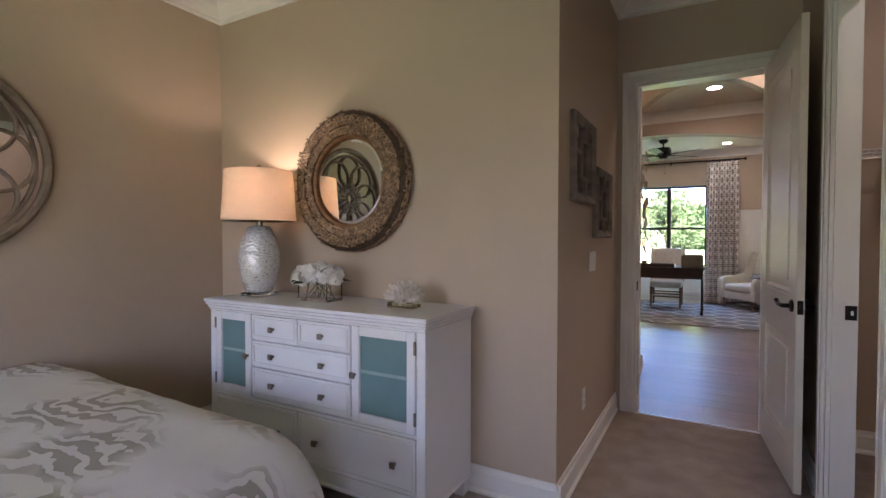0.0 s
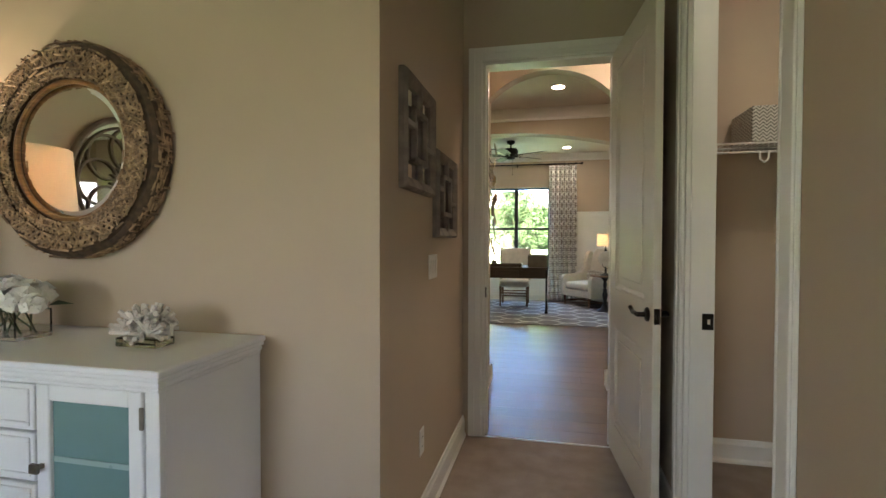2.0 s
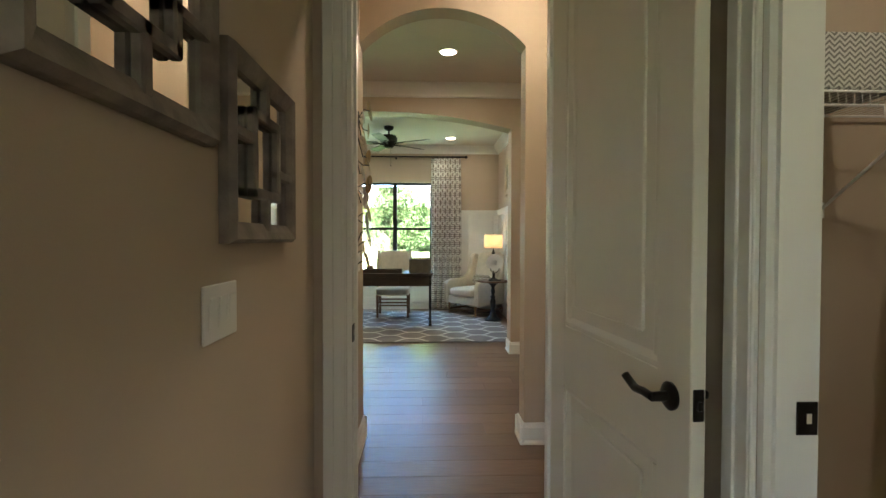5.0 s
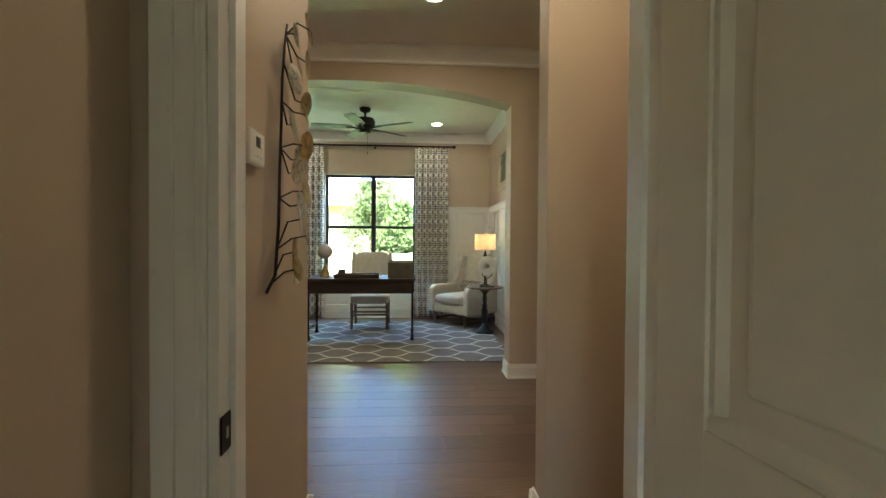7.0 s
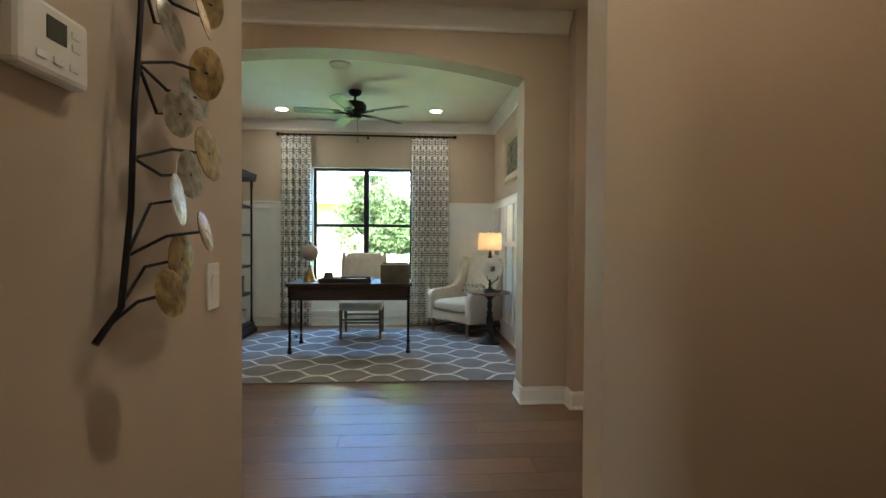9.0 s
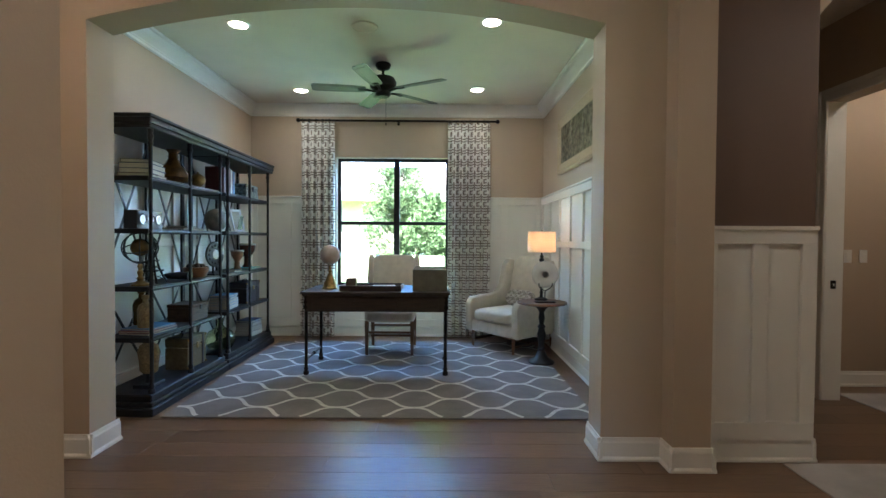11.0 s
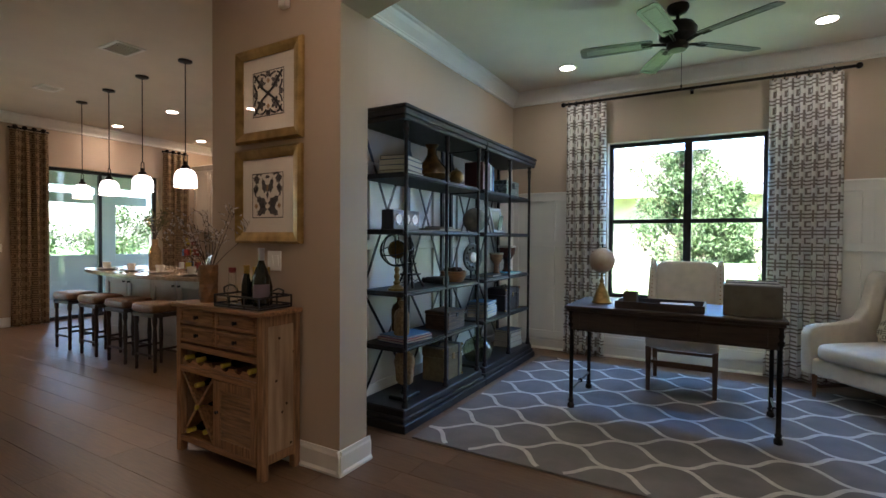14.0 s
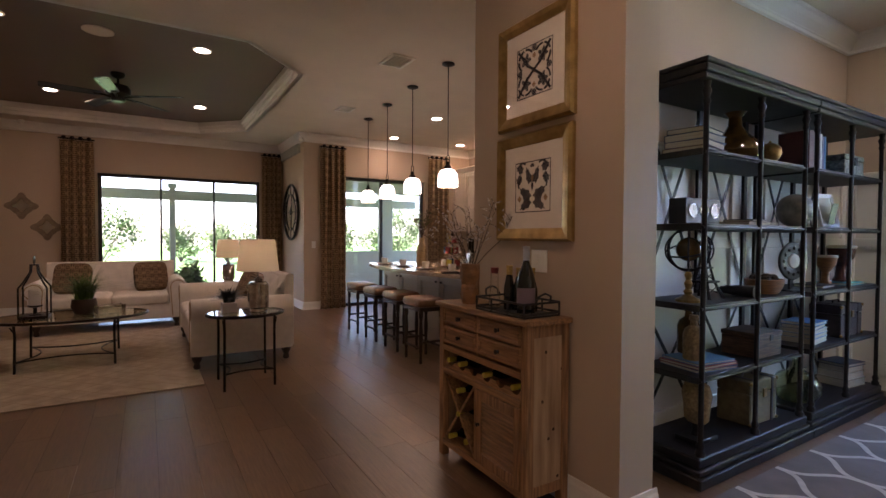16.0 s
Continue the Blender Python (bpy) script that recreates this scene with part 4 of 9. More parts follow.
bm = B()
tube(bm, [(0.107 * math.sin(a) * 0.4, 0.107 * math.sin(a), 0.335 + 0.107 * math.cos(a)) for a in [math.pi * i / 14 for i in range(15)]], 0.004, 6)
tube(bm, [(0, 0, 0.43), (0, 0, 0.465)], 0.005, 6)
part("meridian", bm, BLACKM, gl, "", True)
tr = thing("desk_tray", pose(-0.69, 9.22, DT), "black lacquered desk tray with papers", "tray")
for a in ((-0.29, -0.15, 0, 0.29, 0.15, 0.008), (-0.29, -0.15, 0.008, -0.278, 0.15, 0.052), (0.278, -0.15, 0.008, 0.29, 0.15, 0.052), (-0.278, -0.15, 0.008, 0.278, -0.138, 0.052), (-0.278, 0.138, 0.008, 0.278, 0.15, 0.052)):
    bm = B()
    box(bm, *a, 0.002)
    part("board", bm, WOODD, tr)
pp = thing("paper_pad", pose(-0.58, 9.24, DT + 0.0085, 0, 0, 8), "white note papers lying in the desk tray", "paper")
bm = B()
box(bm, -0.11, -0.08, 0, 0.11, 0.08, 0.03, 0.002)
part("sheets", bm, PAPER, pp)
cup = thing("pencil_cup", pose(-0.885, 9.18, DT + 0.0085), "black square pencil cup with a pen", "pencil cup")
bm = B()
for a in ((-0.045, -0.045, 0, 0.045, 0.045, 0.006), (-0.045, -0.045, 0.006, -0.040, 0.045, 0.105), (0.040, -0.045, 0.006, 0.045, 0.045, 0.105), (-0.040, -0.045, 0.006, 0.040, -0.040, 0.105), (-0.040, 0.040, 0.006, 0.040, 0.045, 0.105)):
    box(bm, *a)
part("cup", bm, GREYBOX, cup)
bm = B()
tube(bm, [(0.0, 0.0, 0.008), (-0.035, 0.01, 0.14)], 0.004, 6)
part("pen", bm, BRASS, cup, "brass pen", True)
fb = thing("file_box", pose(-0.13, 9.24, DT), "olive grey leather file box with hanging folders", "file box")
bm = B()
box(bm, -0.165, -0.13, 0, 0.165, 0.13, 0.205, 0.006)
part("body", bm, GREYBOX, fb)
for i in range(6):
    bm = B()
    y = -0.10 + 0.04 * i
    box(bm, -0.15, y, 0.2, 0.15, y + 0.018, 0.213 + 0.006 * (i % 3), 0.001)
    part("folder", bm, GREYBOX if i % 2 else PAPER, fb)

# ceiling fan
def ceiling_fan(m, blade_mat, drop, reach, angle, label, chain=True):
    d = thing("ceiling_fan", m, label, "ceiling fan")
    bm = B()
    lathe(bm, [(0.075, 0), (0.078, -0.02), (0.062, -0.05), (0.03, -0.065), (0.014, -0.07), (0.014, -drop + 0.06), (0.03, -drop + 0.05)], 28)
    part("canopy", bm, BLACKM, d, "", True)
    bm = B()
    lathe(bm, [(0.03, -drop + 0.06), (0.11, -drop + 0.05), (0.135, -drop + 0.01), (0.13, -drop - 0.045), (0.09, -drop - 0.075), (0.075, -drop - 0.085), (0.078, -drop - 0.12), (0.06, -drop - 0.14), (0.0, -drop - 0.145)], 32)
    part("motor", bm, BLACKM, d, "", True)
    for i in range(5):
        turn = pose(0, 0, -drop - 0.07, 0, 0, angle + 72 * i)
        bm = B()
        outline = [(0.17, -0.045), (0.19, -0.055), (reach * 0.6, -0.066), (reach - 0.03, -0.068), (reach, -0.05), (reach, 0.05), (reach - 0.03, 0.068), (reach * 0.6, 0.066), (0.19, 0.055), (0.17, 0.045)]
        prism(bm, outline, "z", -0.004, 0.004)
        inner = [(0.22, -0.038), (reach - 0.05, -0.046), (reach - 0.05, 0.046), (0.22, 0.038)]
        for q in range(4):
            (ax, ay), (bx2, by2) = inner[q], inner[(q + 1) % 4]
            tube(bm, [(ax, ay, -0.005), (bx2, by2, -0.005)], 0.003, 5)
        bm.transform(turn @ pose(0, 0, 0, 11))
        part("blade", bm, blade_mat, d, "", False)
        bm = B()
        tube(bm, [(0.07, 0, -0.02), (0.12, 0, -0.012), (0.17, 0, -0.006), (0.24, 0, -0.006)], 0.012, 8)
        box(bm, 0.18, -0.03, -0.012, 0.25, 0.03, -0.0045, 0.003)
        bm.transform(turn)
        part("blade_arm", bm, BLACKM, d, "", True)
    if chain:
        bm = B()
        tube(bm, [(0.03, 0, -drop - 0.14), (0.03, 0, -drop - 0.40)], 0.0018, 5)
        ball(bm, 0.03, 0, -drop - 0.41, 0.007, rz=0.014, u=8, v=6)
        part("pull_chain", bm, BLACKM, d)


BLADE = mat("grey_wood_blade", (0.20, 0.20, 0.17), 0.4, var=0.15, scale=8, wave=(1, 10, 10), bump=0.1, bscale=14)
ceiling_fan(pose(-0.62, 9.42, H), BLADE, 0.19, 0.70, 43, "bronze ceiling fan with five grey wooden blades, at rest")

# framed panel on the study wall
GOLDF = mat("gilt_frame", (0.50, 0.34, 0.13), 0.35, 0.75, var=0.2, scale=14, bump=0.2, bscale=90)
PALEW = mat("pale_oak_frame", (0.52, 0.40, 0.25), 0.5, var=0.15, scale=7, wave=(10, 1, 10), bump=0.15, bscale=14)
TWIG = mat("carved_relief", (0.40, 0.36, 0.26), 0.8, var=0.3, scale=22, bump=0.8, bscale=60)


def picture_frame(root, w, h, fw, depth, material, bevel=0.012):
    """Four mitred bars in the local xz plane, back at y = 0, front towards -y."""
    prof = [(0, 0), (0, -depth * 0.6), (fw * 0.2, -depth), (fw * 0.55, -depth * 0.85), (fw, -depth * 0.5), (fw, 0)]
    for side in range(4):
        L = (w if side % 2 == 0 else h) / 2
        off = (h if side % 2 == 0 else w) / 2
        bm = B()
        lo = [bm.verts.new((-L + o, y, -off + o)) for o, y in prof]
        hi = [bm.verts.new((L - o, y, -off + o)) for o, y in prof]
        k = len(prof)
        bm.faces.new(lo), bm.faces.new(hi[::-1])
        for i in range(k):
            bm.faces.new((lo[i], lo[(i + 1) % k], hi[(i + 1) % k], hi[i]))
        bmesh.ops.recalc_face_normals(bm, faces=bm.faces[:])
        bm.transform(Matrix.Rotation(side * math.pi / 2, 4, "Y"))
        part("frame_bar", bm, material, root, "", False)


fp = thing("willow_relief", pose(1.318, 9.30, 2.34, 0, 0, -90), "long pale wood frame with carved willow panel", "wall art")
picture_frame(fp, 1.46, 0.62, 0.11, 0.04, PALEW)
bm = B()
box(bm, -0.64, -0.012, -0.22, 0.64, -0.002, 0.22)
rnd = random.Random(4)
for i in range(110):
    x = rnd.uniform(-0.62, 0.62)
    tube(bm, [(x, -0.014, -0.21), (x + rnd.uniform(-0.03, 0.03), -0.018, rnd.uniform(-0.1, 0.1)), (x + rnd.uniform(-0.05, 0.05), -0.014, 0.21)], rnd.uniform(0.003, 0.006), 4)
tagged(part("relief", bm, TWIG, fp, "carved twig relief"), kind="stuff")

# ---- étagère shelves and what stands on them ----
SX0, SX1 = -2.525, -2.13
LEVELS = [1.745, 1.36, 0.935, 0.56]
BASE = 0.15


def etagere(m, L):
    """An open shelf unit: local y runs along the wall, x from the wall out."""
    d = thing("etagere_shelf", m, "tall black metal and wood open shelf unit along the wall", "shelf", "study shelf units")
    dp = SX1 - SX0
    bm = B()
    box(bm, 0, -0.03, 0.0, dp + 0.035, L + 0.03, 0.06, 0.006)
    box(bm, 0, -0.015, 0.06, dp + 0.022, L + 0.015, 0.095, 0.012, 2)
    box(bm, 0, 0.0, 0.095, dp + 0.008, L, BASE, 0.008)
    part("plinth", bm, SHELFW, d)
    bm = B()
    box(bm, 0, -0.02, 2.085, dp + 0.02, L + 0.02, 2.115, 0.006)
    box(bm, 0, -0.03, 2.115, dp + 0.03, L + 0.03, 2.16, 0.012, 2)
    box(bm, 0, -0.035, 2.16, dp + 0.035, L + 0.035, 2.185, 0.005)
    part("cornice", bm, SHELFW, d)
    for z in LEVELS:
        bm = B()
        box(bm, 0.02, 0.02, z - 0.034, dp - 0.02, L - 0.02, z, 0.003)
        part("shelf_board", bm, SHELFW, d)
        bm = B()
        tube(bm, [(dp - 0.015, 0.03, z - 0.02), (dp - 0.015, L - 0.03, z - 0.02)], 0.008, 6)
        part("rail", bm, DARKM, d)
    ys = (0.05, L / 2, L - 0.05)
    for y in ys:
        bm = B()
        z1 = 2.085
        prof = [(0.024, BASE), (0.026, BASE + 0.02), (0.016, BASE + 0.035), (0.022, BASE + 0.055), (0.0135, BASE + 0.075), (0.0135, z1 - 0.12), (0.02, z1 - 0.105), (0.014, z1 - 0.085), (0.024, z1 - 0.05), (0.015, z1 - 0.03), (0.022, z1)]
        lathe(bm, prof, 12, dp - 0.018, y)
        part("post", bm, DARKM, d, "turned metal post", True)
        bm = B()
        box(bm, 0.005, y - 0.022, BASE, 0.025, y + 0.022, 2.085, 0.002)
        part("back_post", bm, DARKM, d)
        for z in LEVELS:
            bm = B()
            tube(bm, [(0.02, y, z - 0.018), (dp - 0.018, y, z - 0.018)], 0.009, 6)
            part("crossbar", bm, DARKM, d)
    # crossed braces behind, over every second level
    for z0, z1 in ((BASE, LEVELS[2]), (LEVELS[2], 2.085)):
        for a, b in zip(ys, ys[1:]):
            for y0, y1 in ((a, b), (b, a)):
                bm = B()
                d0, d1 = Vector((0.012, y0, z0 + 0.02)), Vector((0.012, y1, z1 - 0.02))
                side = Vector((0, -(d1 - d0).z, (d1 - d0).y)).normalized() * 0.011
                off = 0.004 if y0 < y1 else -0.001
                vs = [bm.verts.new(p + s * side + Vector((off + q, 0, 0))) for q in (0, 0.004) for p, s in ((d0, 1), (d0, -1), (d1, -1), (d1, 1))]
                for f in ((0, 1, 2, 3), (7, 6, 5, 4), (0, 4, 5, 1), (1, 5, 6, 2), (2, 6, 7, 3), (3, 7, 4, 0)):
                    bm.faces.new([vs[q] for q in f])
                bmesh.ops.recalc_face_normals(bm, faces=bm.faces[:])
                part("brace", bm, DARKM, d)
    return d


e1 = etagere(pose(SX0, 8.03, 0), 1.205)
copy_thing(e1, pose(SX0, 9.295, 0))

COVERS = {}


def cover(colour):
    if colour not in COVERS:
        COVERS[colour] = mat("book_cover", colour, 0.5, var=0.12, scale=30, bump=0.15, bscale=300)
    return COVERS[colour]


def book(m, w, l, t, colour, word="cloth"):
    """A closed book lying flat: spine along local -x side, w deep, l long."""
    names = {(0.03, 0.07, 0.16): "navy", (0.10, 0.03, 0.03): "dark red", (0.30, 0.24, 0.16): "tan", (0.03, 0.03, 0.035): "black", (0.08, 0.22, 0.42): "blue", (0.55, 0.52, 0.46): "ivory",
             (0.05, 0.42, 0.55): "turquoise", (0.28, 0.05, 0.06): "red", (0.16, 0.09, 0.05): "brown", (0.10, 0.09, 0.16): "plum"}
    d = thing("book", m, f"closed {names[colour]} hardback book with cream pages on shelf", "book", "books on the shelves")
    bm = B()
    c = 0.003
    box(bm, 0, 0, 0, w, l, c), box(bm, 0, 0, t - c, w, l, t), box(bm, 0, 0, c, c, l, t - c)
    part("cover", bm, cover(colour), d)
    bm = B()
    box(bm, c, 0.005, c, w - 0.006, l - 0.005, t - c)
    part("page_block", bm, PAPER, d, "cream page block")
    return d


def stack(x, y, z, rows, turn=0):
    rnd = random.Random(int(y * 100))
    for w, l, t, colour in rows:
        book(pose(x, y, z, 0, 0, turn + rnd.uniform(-4, 4)) @ pose(-w / 2, -l / 2, 0), w, l, t, colour)
        z += t + 0.0006


NAVY, DRED, TANB, BLK, BLUE, IVORY, TURQ, RED, BRN, PLUM = [(0.03, 0.07, 0.16), (0.10, 0.03, 0.03), (0.30, 0.24, 0.16), (0.03, 0.03, 0.035), (0.08, 0.22, 0.42), (0.55, 0.52, 0.46), (0.05, 0.42, 0.55), (0.28, 0.05, 0.06), (0.16, 0.09, 0.05), (0.10, 0.09, 0.16)]
L1, L2, L3, L4 = [z + 0.0006 for z in LEVELS]
L5 = BASE + 0.0006
MX = (SX0 + SX1) / 2
stack(MX + 0.02, 8.25, L1, [(0.22, 0.30, 0.026, BRN), (0.22, 0.29, 0.035, PLUM), (0.21, 0.28, 0.04, NAVY), (0.2, 0.27, 0.028, BLK)], 8)
stack(MX + 0.03, 8.78, L2, [(0.22, 0.36, 0.02, TANB), (0.17, 0.2, 0.016, BLK)], 3)
stack(MX + 0.03, 8.30, L4, [(0.25, 0.32, 0.018, NAVY), (0.25, 0.33, 0.016, RED), (0.23, 0.30, 0.014, BLUE)], -6)
stack(MX + 0.02, 9.62, L4, [(0.21, 0.28, 0.036, IVORY), (0.21, 0.28, 0.03, BLUE), (0.2, 0.27, 0.028, IVORY), (0.2, 0.27, 0.026, NAVY), (0.2, 0.26, 0.02, BLUE)], 5)
stack(MX + 0.02, 10.28, L5, [(0.21, 0.27, 0.06, TANB), (0.2, 0.25, 0.05, IVORY), (0.2, 0.24, 0.045, TANB), (0.2, 0.26, 0.022, NAVY)], -5)
stack(MX + 0.03, 10.2, L3, [(0.2, 0.3, 0.018, TURQ)], 2)
stack(MX + 0.03, 9.75, L3, [(0.18, 0.24, 0.02, BLK)], 4)
# upright books on the top board
for i, (t, h, c) in enumerate(((0.16, 0.27, DRED), (0.03, 0.26, IVORY), (0.025, 0.245, PLUM), (0.025, 0.25, BLUE))):
    y = 9.44 + sum((0.165, 0.035, 0.03, 0.03)[:i])
    b = thing("book", pose(MX, y, L1), "upright hardback book with coloured cloth cover on shelf", "book", "books on the shelves")
    bm = B()
    box(bm, -0.09, 0, 0, 0.10, 0.003, h), box(bm, -0.09, t - 0.003, 0, 0.10, t, h), box(bm, 0.097, 0.003, 0, 0.10, t - 0.003, h)
    part("cover", bm, cover(c), b)
    bm = B()
    box(bm, -0.085, 0.003, 0.004, 0.097, t - 0.003, h - 0.004)
    part("page_block", bm, PAPER, b)


def vessel(name, x, y, z, prof, material, label, category, seg=28, sub=None):
    d = thing(name, pose(x, y, z), label, category)
    bm = B()
    lathe(bm, prof, seg)
    part("body", bm, material, d, "", True)
    return d


SMOKE = mat("mottled_amber_ceramic", (0.16, 0.085, 0.022), 0.12, var=0.5, scale=14, colour2=(0.05, 0.03, 0.012), spec=0.7)
vessel("amber_vase", MX, 8.70, L1, [(0.09, 0), (0.14, 0.02), (0.155, 0.06), (0.13, 0.11), (0.07, 0.17), (0.04, 0.22), (0.036, 0.27), (0.06, 0.30), (0.055, 0.30), (0.03, 0.27), (0.03, 0.22), (0.0, 0.2)], SMOKE, "wide amber glass flask vase with narrow neck", "vase", 32)
vessel("small_globe", MX + 0.05, 9.02, L1, [(0.03, 0), (0.034, 0.01), (0.02, 0.02), (0.052, 0.04), (0.066, 0.075), (0.06, 0.11), (0.035, 0.135), (0.012, 0.143), (0.006, 0.155), (0, 0.157)], BRASS, "small brass globe ornament", "globe")
SILVERBOX = mat("pierced_silver", (0.38, 0.38, 0.30), 0.4, 0.6, var=0.4, scale=40, bump=0.6, bscale=60)
sb = thing("lidded_chest", pose(MX + 0.03, 10.1, L1), "small embossed silver chest with clasp", "box")
bm = B(); box(bm, -0.1, -0.17, 0, 0.1, 0.17, 0.11, 0.005); part("body", bm, SILVERBOX, sb)
bm = B(); box(bm, -0.104, -0.174, 0.112, 0.104, 0.174, 0.155, 0.012, 2); part("lid", bm, SILVERBOX, sb)
bm = B(); box(bm, 0.104, -0.025, 0.075, 0.112, 0.025, 0.135, 0.003); part("clasp", bm, DARKM, sb)
# clock box with three dials
tb = thing("dial_box", pose(MX + 0.06, 8.19, L2), "black box with three round white dials", "weather station")
bm = B(); box(bm, -0.05, -0.16, 0, 0.05, 0.16, 0.135, 0.004); part("case", bm, BLACKP, tb)
for y in (-0.10, 0.0, 0.10):
    bm = B(); lathe(bm, [(0.0, 0), (0.036, 0), (0.036, 0.004), (0.0, 0.004)], 24, m=pose(0.05, y, 0.07, 0, 90)); part("dial", bm, MARBLE, tb, "white dial")
    bm = B(); tube(bm, [(0.054, y + 0.037 * math.cos(a), 0.07 + 0.037 * math.sin(a)) for a in [2 * math.pi * q / 20 for q in range(20)]], 0.0035, 6, True); part("bezel", bm, mat("steel_bezel", (0.5, 0.5, 0.5), 0.25, 1.0), tb, "steel bezel", True)
    bm = B(); box(bm, 0.0545, y - 0.001, 0.07, 0.0555, y + 0.001, 0.095); part("hand_needle", bm, BLACKP, tb)
MOTTLE = mat("mottled_stone_ball", (0.30, 0.27, 0.22), 0.4, var=0.5, scale=16, colour2=(0.10, 0.10, 0.09))
so = thing("mosaic_ball", pose(MX + 0.03, 9.42, L2), "mottled grey mosaic decorative ball", "ornament")
bm = B(); ball(bm, 0, 0, 0.115, 0.112, u=28, v=18); part("ball", bm, MOTTLE, so, "", True)
pf = thing("photo_frame", pose(MX + 0.05, 9.93, L2, 0, 0, 78) @ pose(0, 0, 0, -14), "white leaning picture frame with strut", "picture frame")
picture_frame(pf, 0.20, 0.26, 0.03, 0.015, WHITEF)
for o in pf.children:
    o.location.z = 0.132
bm = B(); box(bm, -0.075, -0.004, 0.028, 0.075, -0.001, 0.235); part("picture", bm, PAPER, pf)
bm = B(); box(bm, -0.03, 0.002, 0.003, 0.03, 0.006, 0.18); bm.transform(pose(0, 0.0, 0, 26)); part("strut", bm, BLACKP, pf)
# armillary
ar = thing("armillary_sphere", pose(MX + 0.05, 8.16, L3), "dark bronze armillary sphere on turned brass stem", "ornament")
bm = B(); lathe(bm, [(0.065, 0), (0.066, 0.012), (0.04, 0.025), (0.018, 0.04), (0.026, 0.055), (0.014, 0.07), (0.022, 0.10), (0.012, 0.12), (0.02, 0.145), (0.012, 0.165)], 20); part("stem", bm, BRASS, ar, "turned brass stem", True)
bm = B(); ball(bm, 0, 0, 0.285, 0.066, u=20, v=14); part("globe", bm, SMOKE, ar, "", True)
for i, (a, b) in enumerate(((90, 0), (90, 60), (90, 120), (20, 0), (65, 30))):
    bm = B()
    tube(bm, [(0.118 * math.cos(q), 0.118 * math.sin(q), 0) for q in [2 * math.pi * k / 32 for k in range(32)]], 0.0045, 6, True)
    bm.transform(pose(0, 0, 0.285, a, 0, b))
    part("ring", bm, DARKM, ar, "", True)
# iron tower
tw = thing("iron_tower_model", pose(MX + 0.0, 8.40, L3), "black iron lattice tower model", "ornament")
for sx in (-1, 1):
    for sy in (-1, 1):
        bm = B()
        tube(bm, [(sx * 0.075 * k, sy * 0.075 * k, z) for k, z in ((1, 0), (0.7, 0.05), (0.45, 0.11), (0.28, 0.18), (0.14, 0.28), (0.06, 0.36))], 0.010, 6, taper=0.4)
        part("leg", bm, DARKM, tw, "", True)
for h, k in ((0.09, 0.058), (0.17, 0.034)):
    bm = B(); box(bm, -k, -k, h, k, k, h + 0.012, 0.002); part("platform", bm, DARKM, tw)
for h, k in ((0.05, 0.05), (0.13, 0.03), (0.22, 0.018), (0.28, 0.012)):
    for q in range(4):
        bm = B(); tube(bm, [(-k, -k, h - 0.02), (k, -k, h + 0.02)], 0.003, 5); bm.transform(pose(0, 0, 0, 0, 0, 90 * q)); part("lattice_bar", bm, DARKM, tw)
bm = B(); lathe(bm, [(0.008, 0.35), (0.010, 0.365), (0.003, 0.375), (0.0, 0.41)], 8); part("spire", bm, DARKM, tw)
bn = thing("binoculars", pose(MX + 0.06, 8.66, L3, 0, 0, 100), "old black binoculars lying on the shelf", "binoculars")
for s in (-1, 1):
    bm = B(); lathe(bm, [(0.018, -0.09), (0.022, -0.085), (0.022, -0.05), (0.027, -0.03), (0.03, 0.06), (0.034, 0.085), (0.034, 0.095), (0.0, 0.09)], 18, m=pose(s * 0.04, 0, 0.036, 90)); part("barrel", bm, BLACKP, bn, "", True)
bm = B(); box(bm, -0.015, -0.03, 0.028, 0.015, 0.04, 0.046, 0.004); part("bridge", bm, BLACKP, bn)
BOWLW = mat("turned_bowl_wood", (0.34, 0.16, 0.06), 0.4, var=0.25, scale=8, wave=(2, 2, 14), bump=0.1, bscale=20)
bw = thing("wooden_bowl", pose(MX + 0.05, 8.98, L3), "turned wooden bowl filled with pine cones", "bowl")
bm = B(); lathe(bm, [(0.075, 0), (0.085, 0.01), (0.105, 0.05), (0.112, 0.09), (0.105, 0.092), (0.095, 0.05), (0.0, 0.02)], 28); part("bowl", bm, BOWLW, bw, "", True)
CONE = mat("pine_cone", (0.10, 0.055, 0.03), 0.8, var=0.4, scale=60, bump=1.0, bscale=90)
for i in range(7):
    a = i * 0.9
    rr = 0.055 if i else 0
    pc = thing("pine_cone", pose(MX + 0.05 + rr * math.cos(a), 8.98 + rr * math.sin(a), L3 + 0.095, 60 * i, 30 * i), "brown pine cone in the wooden bowl", "pine cone", "pine cones in the bowl")
    bm = B(); lathe(bm, [(0.0, -0.035), (0.02, -0.026), (0.016, -0.022), (0.027, -0.012), (0.02, -0.008), (0.027, 0.004), (0.018, 0.008), (0.02, 0.018), (0.010, 0.022), (0.0, 0.034)], 10); part("scales", bm, CONE, pc)
md = thing("medallion_stand", pose(MX + 0.1, 9.24, L3, 0, 0, 75), "carved black medallion with pale centre on stand", "ornament")
bm = B(); lathe(bm, [(0.05, -0.008), (0.118, -0.008), (0.125, 0), (0.118, 0.010), (0.105, 0.012), (0.05, 0.006), (0.05, -0.008)], 32, m=pose(0, 0, 0.20, 90)); part("rim", bm, BLACKP, md, "", True)
bm = B(); lathe(bm, [(0.0, 0.0), (0.05, 0.0), (0.045, 0.014), (0.0, 0.02)], 24, m=pose(0, 0, 0.20, 90)); part("centre", bm, MARBLE, md, "pale mosaic centre", True)
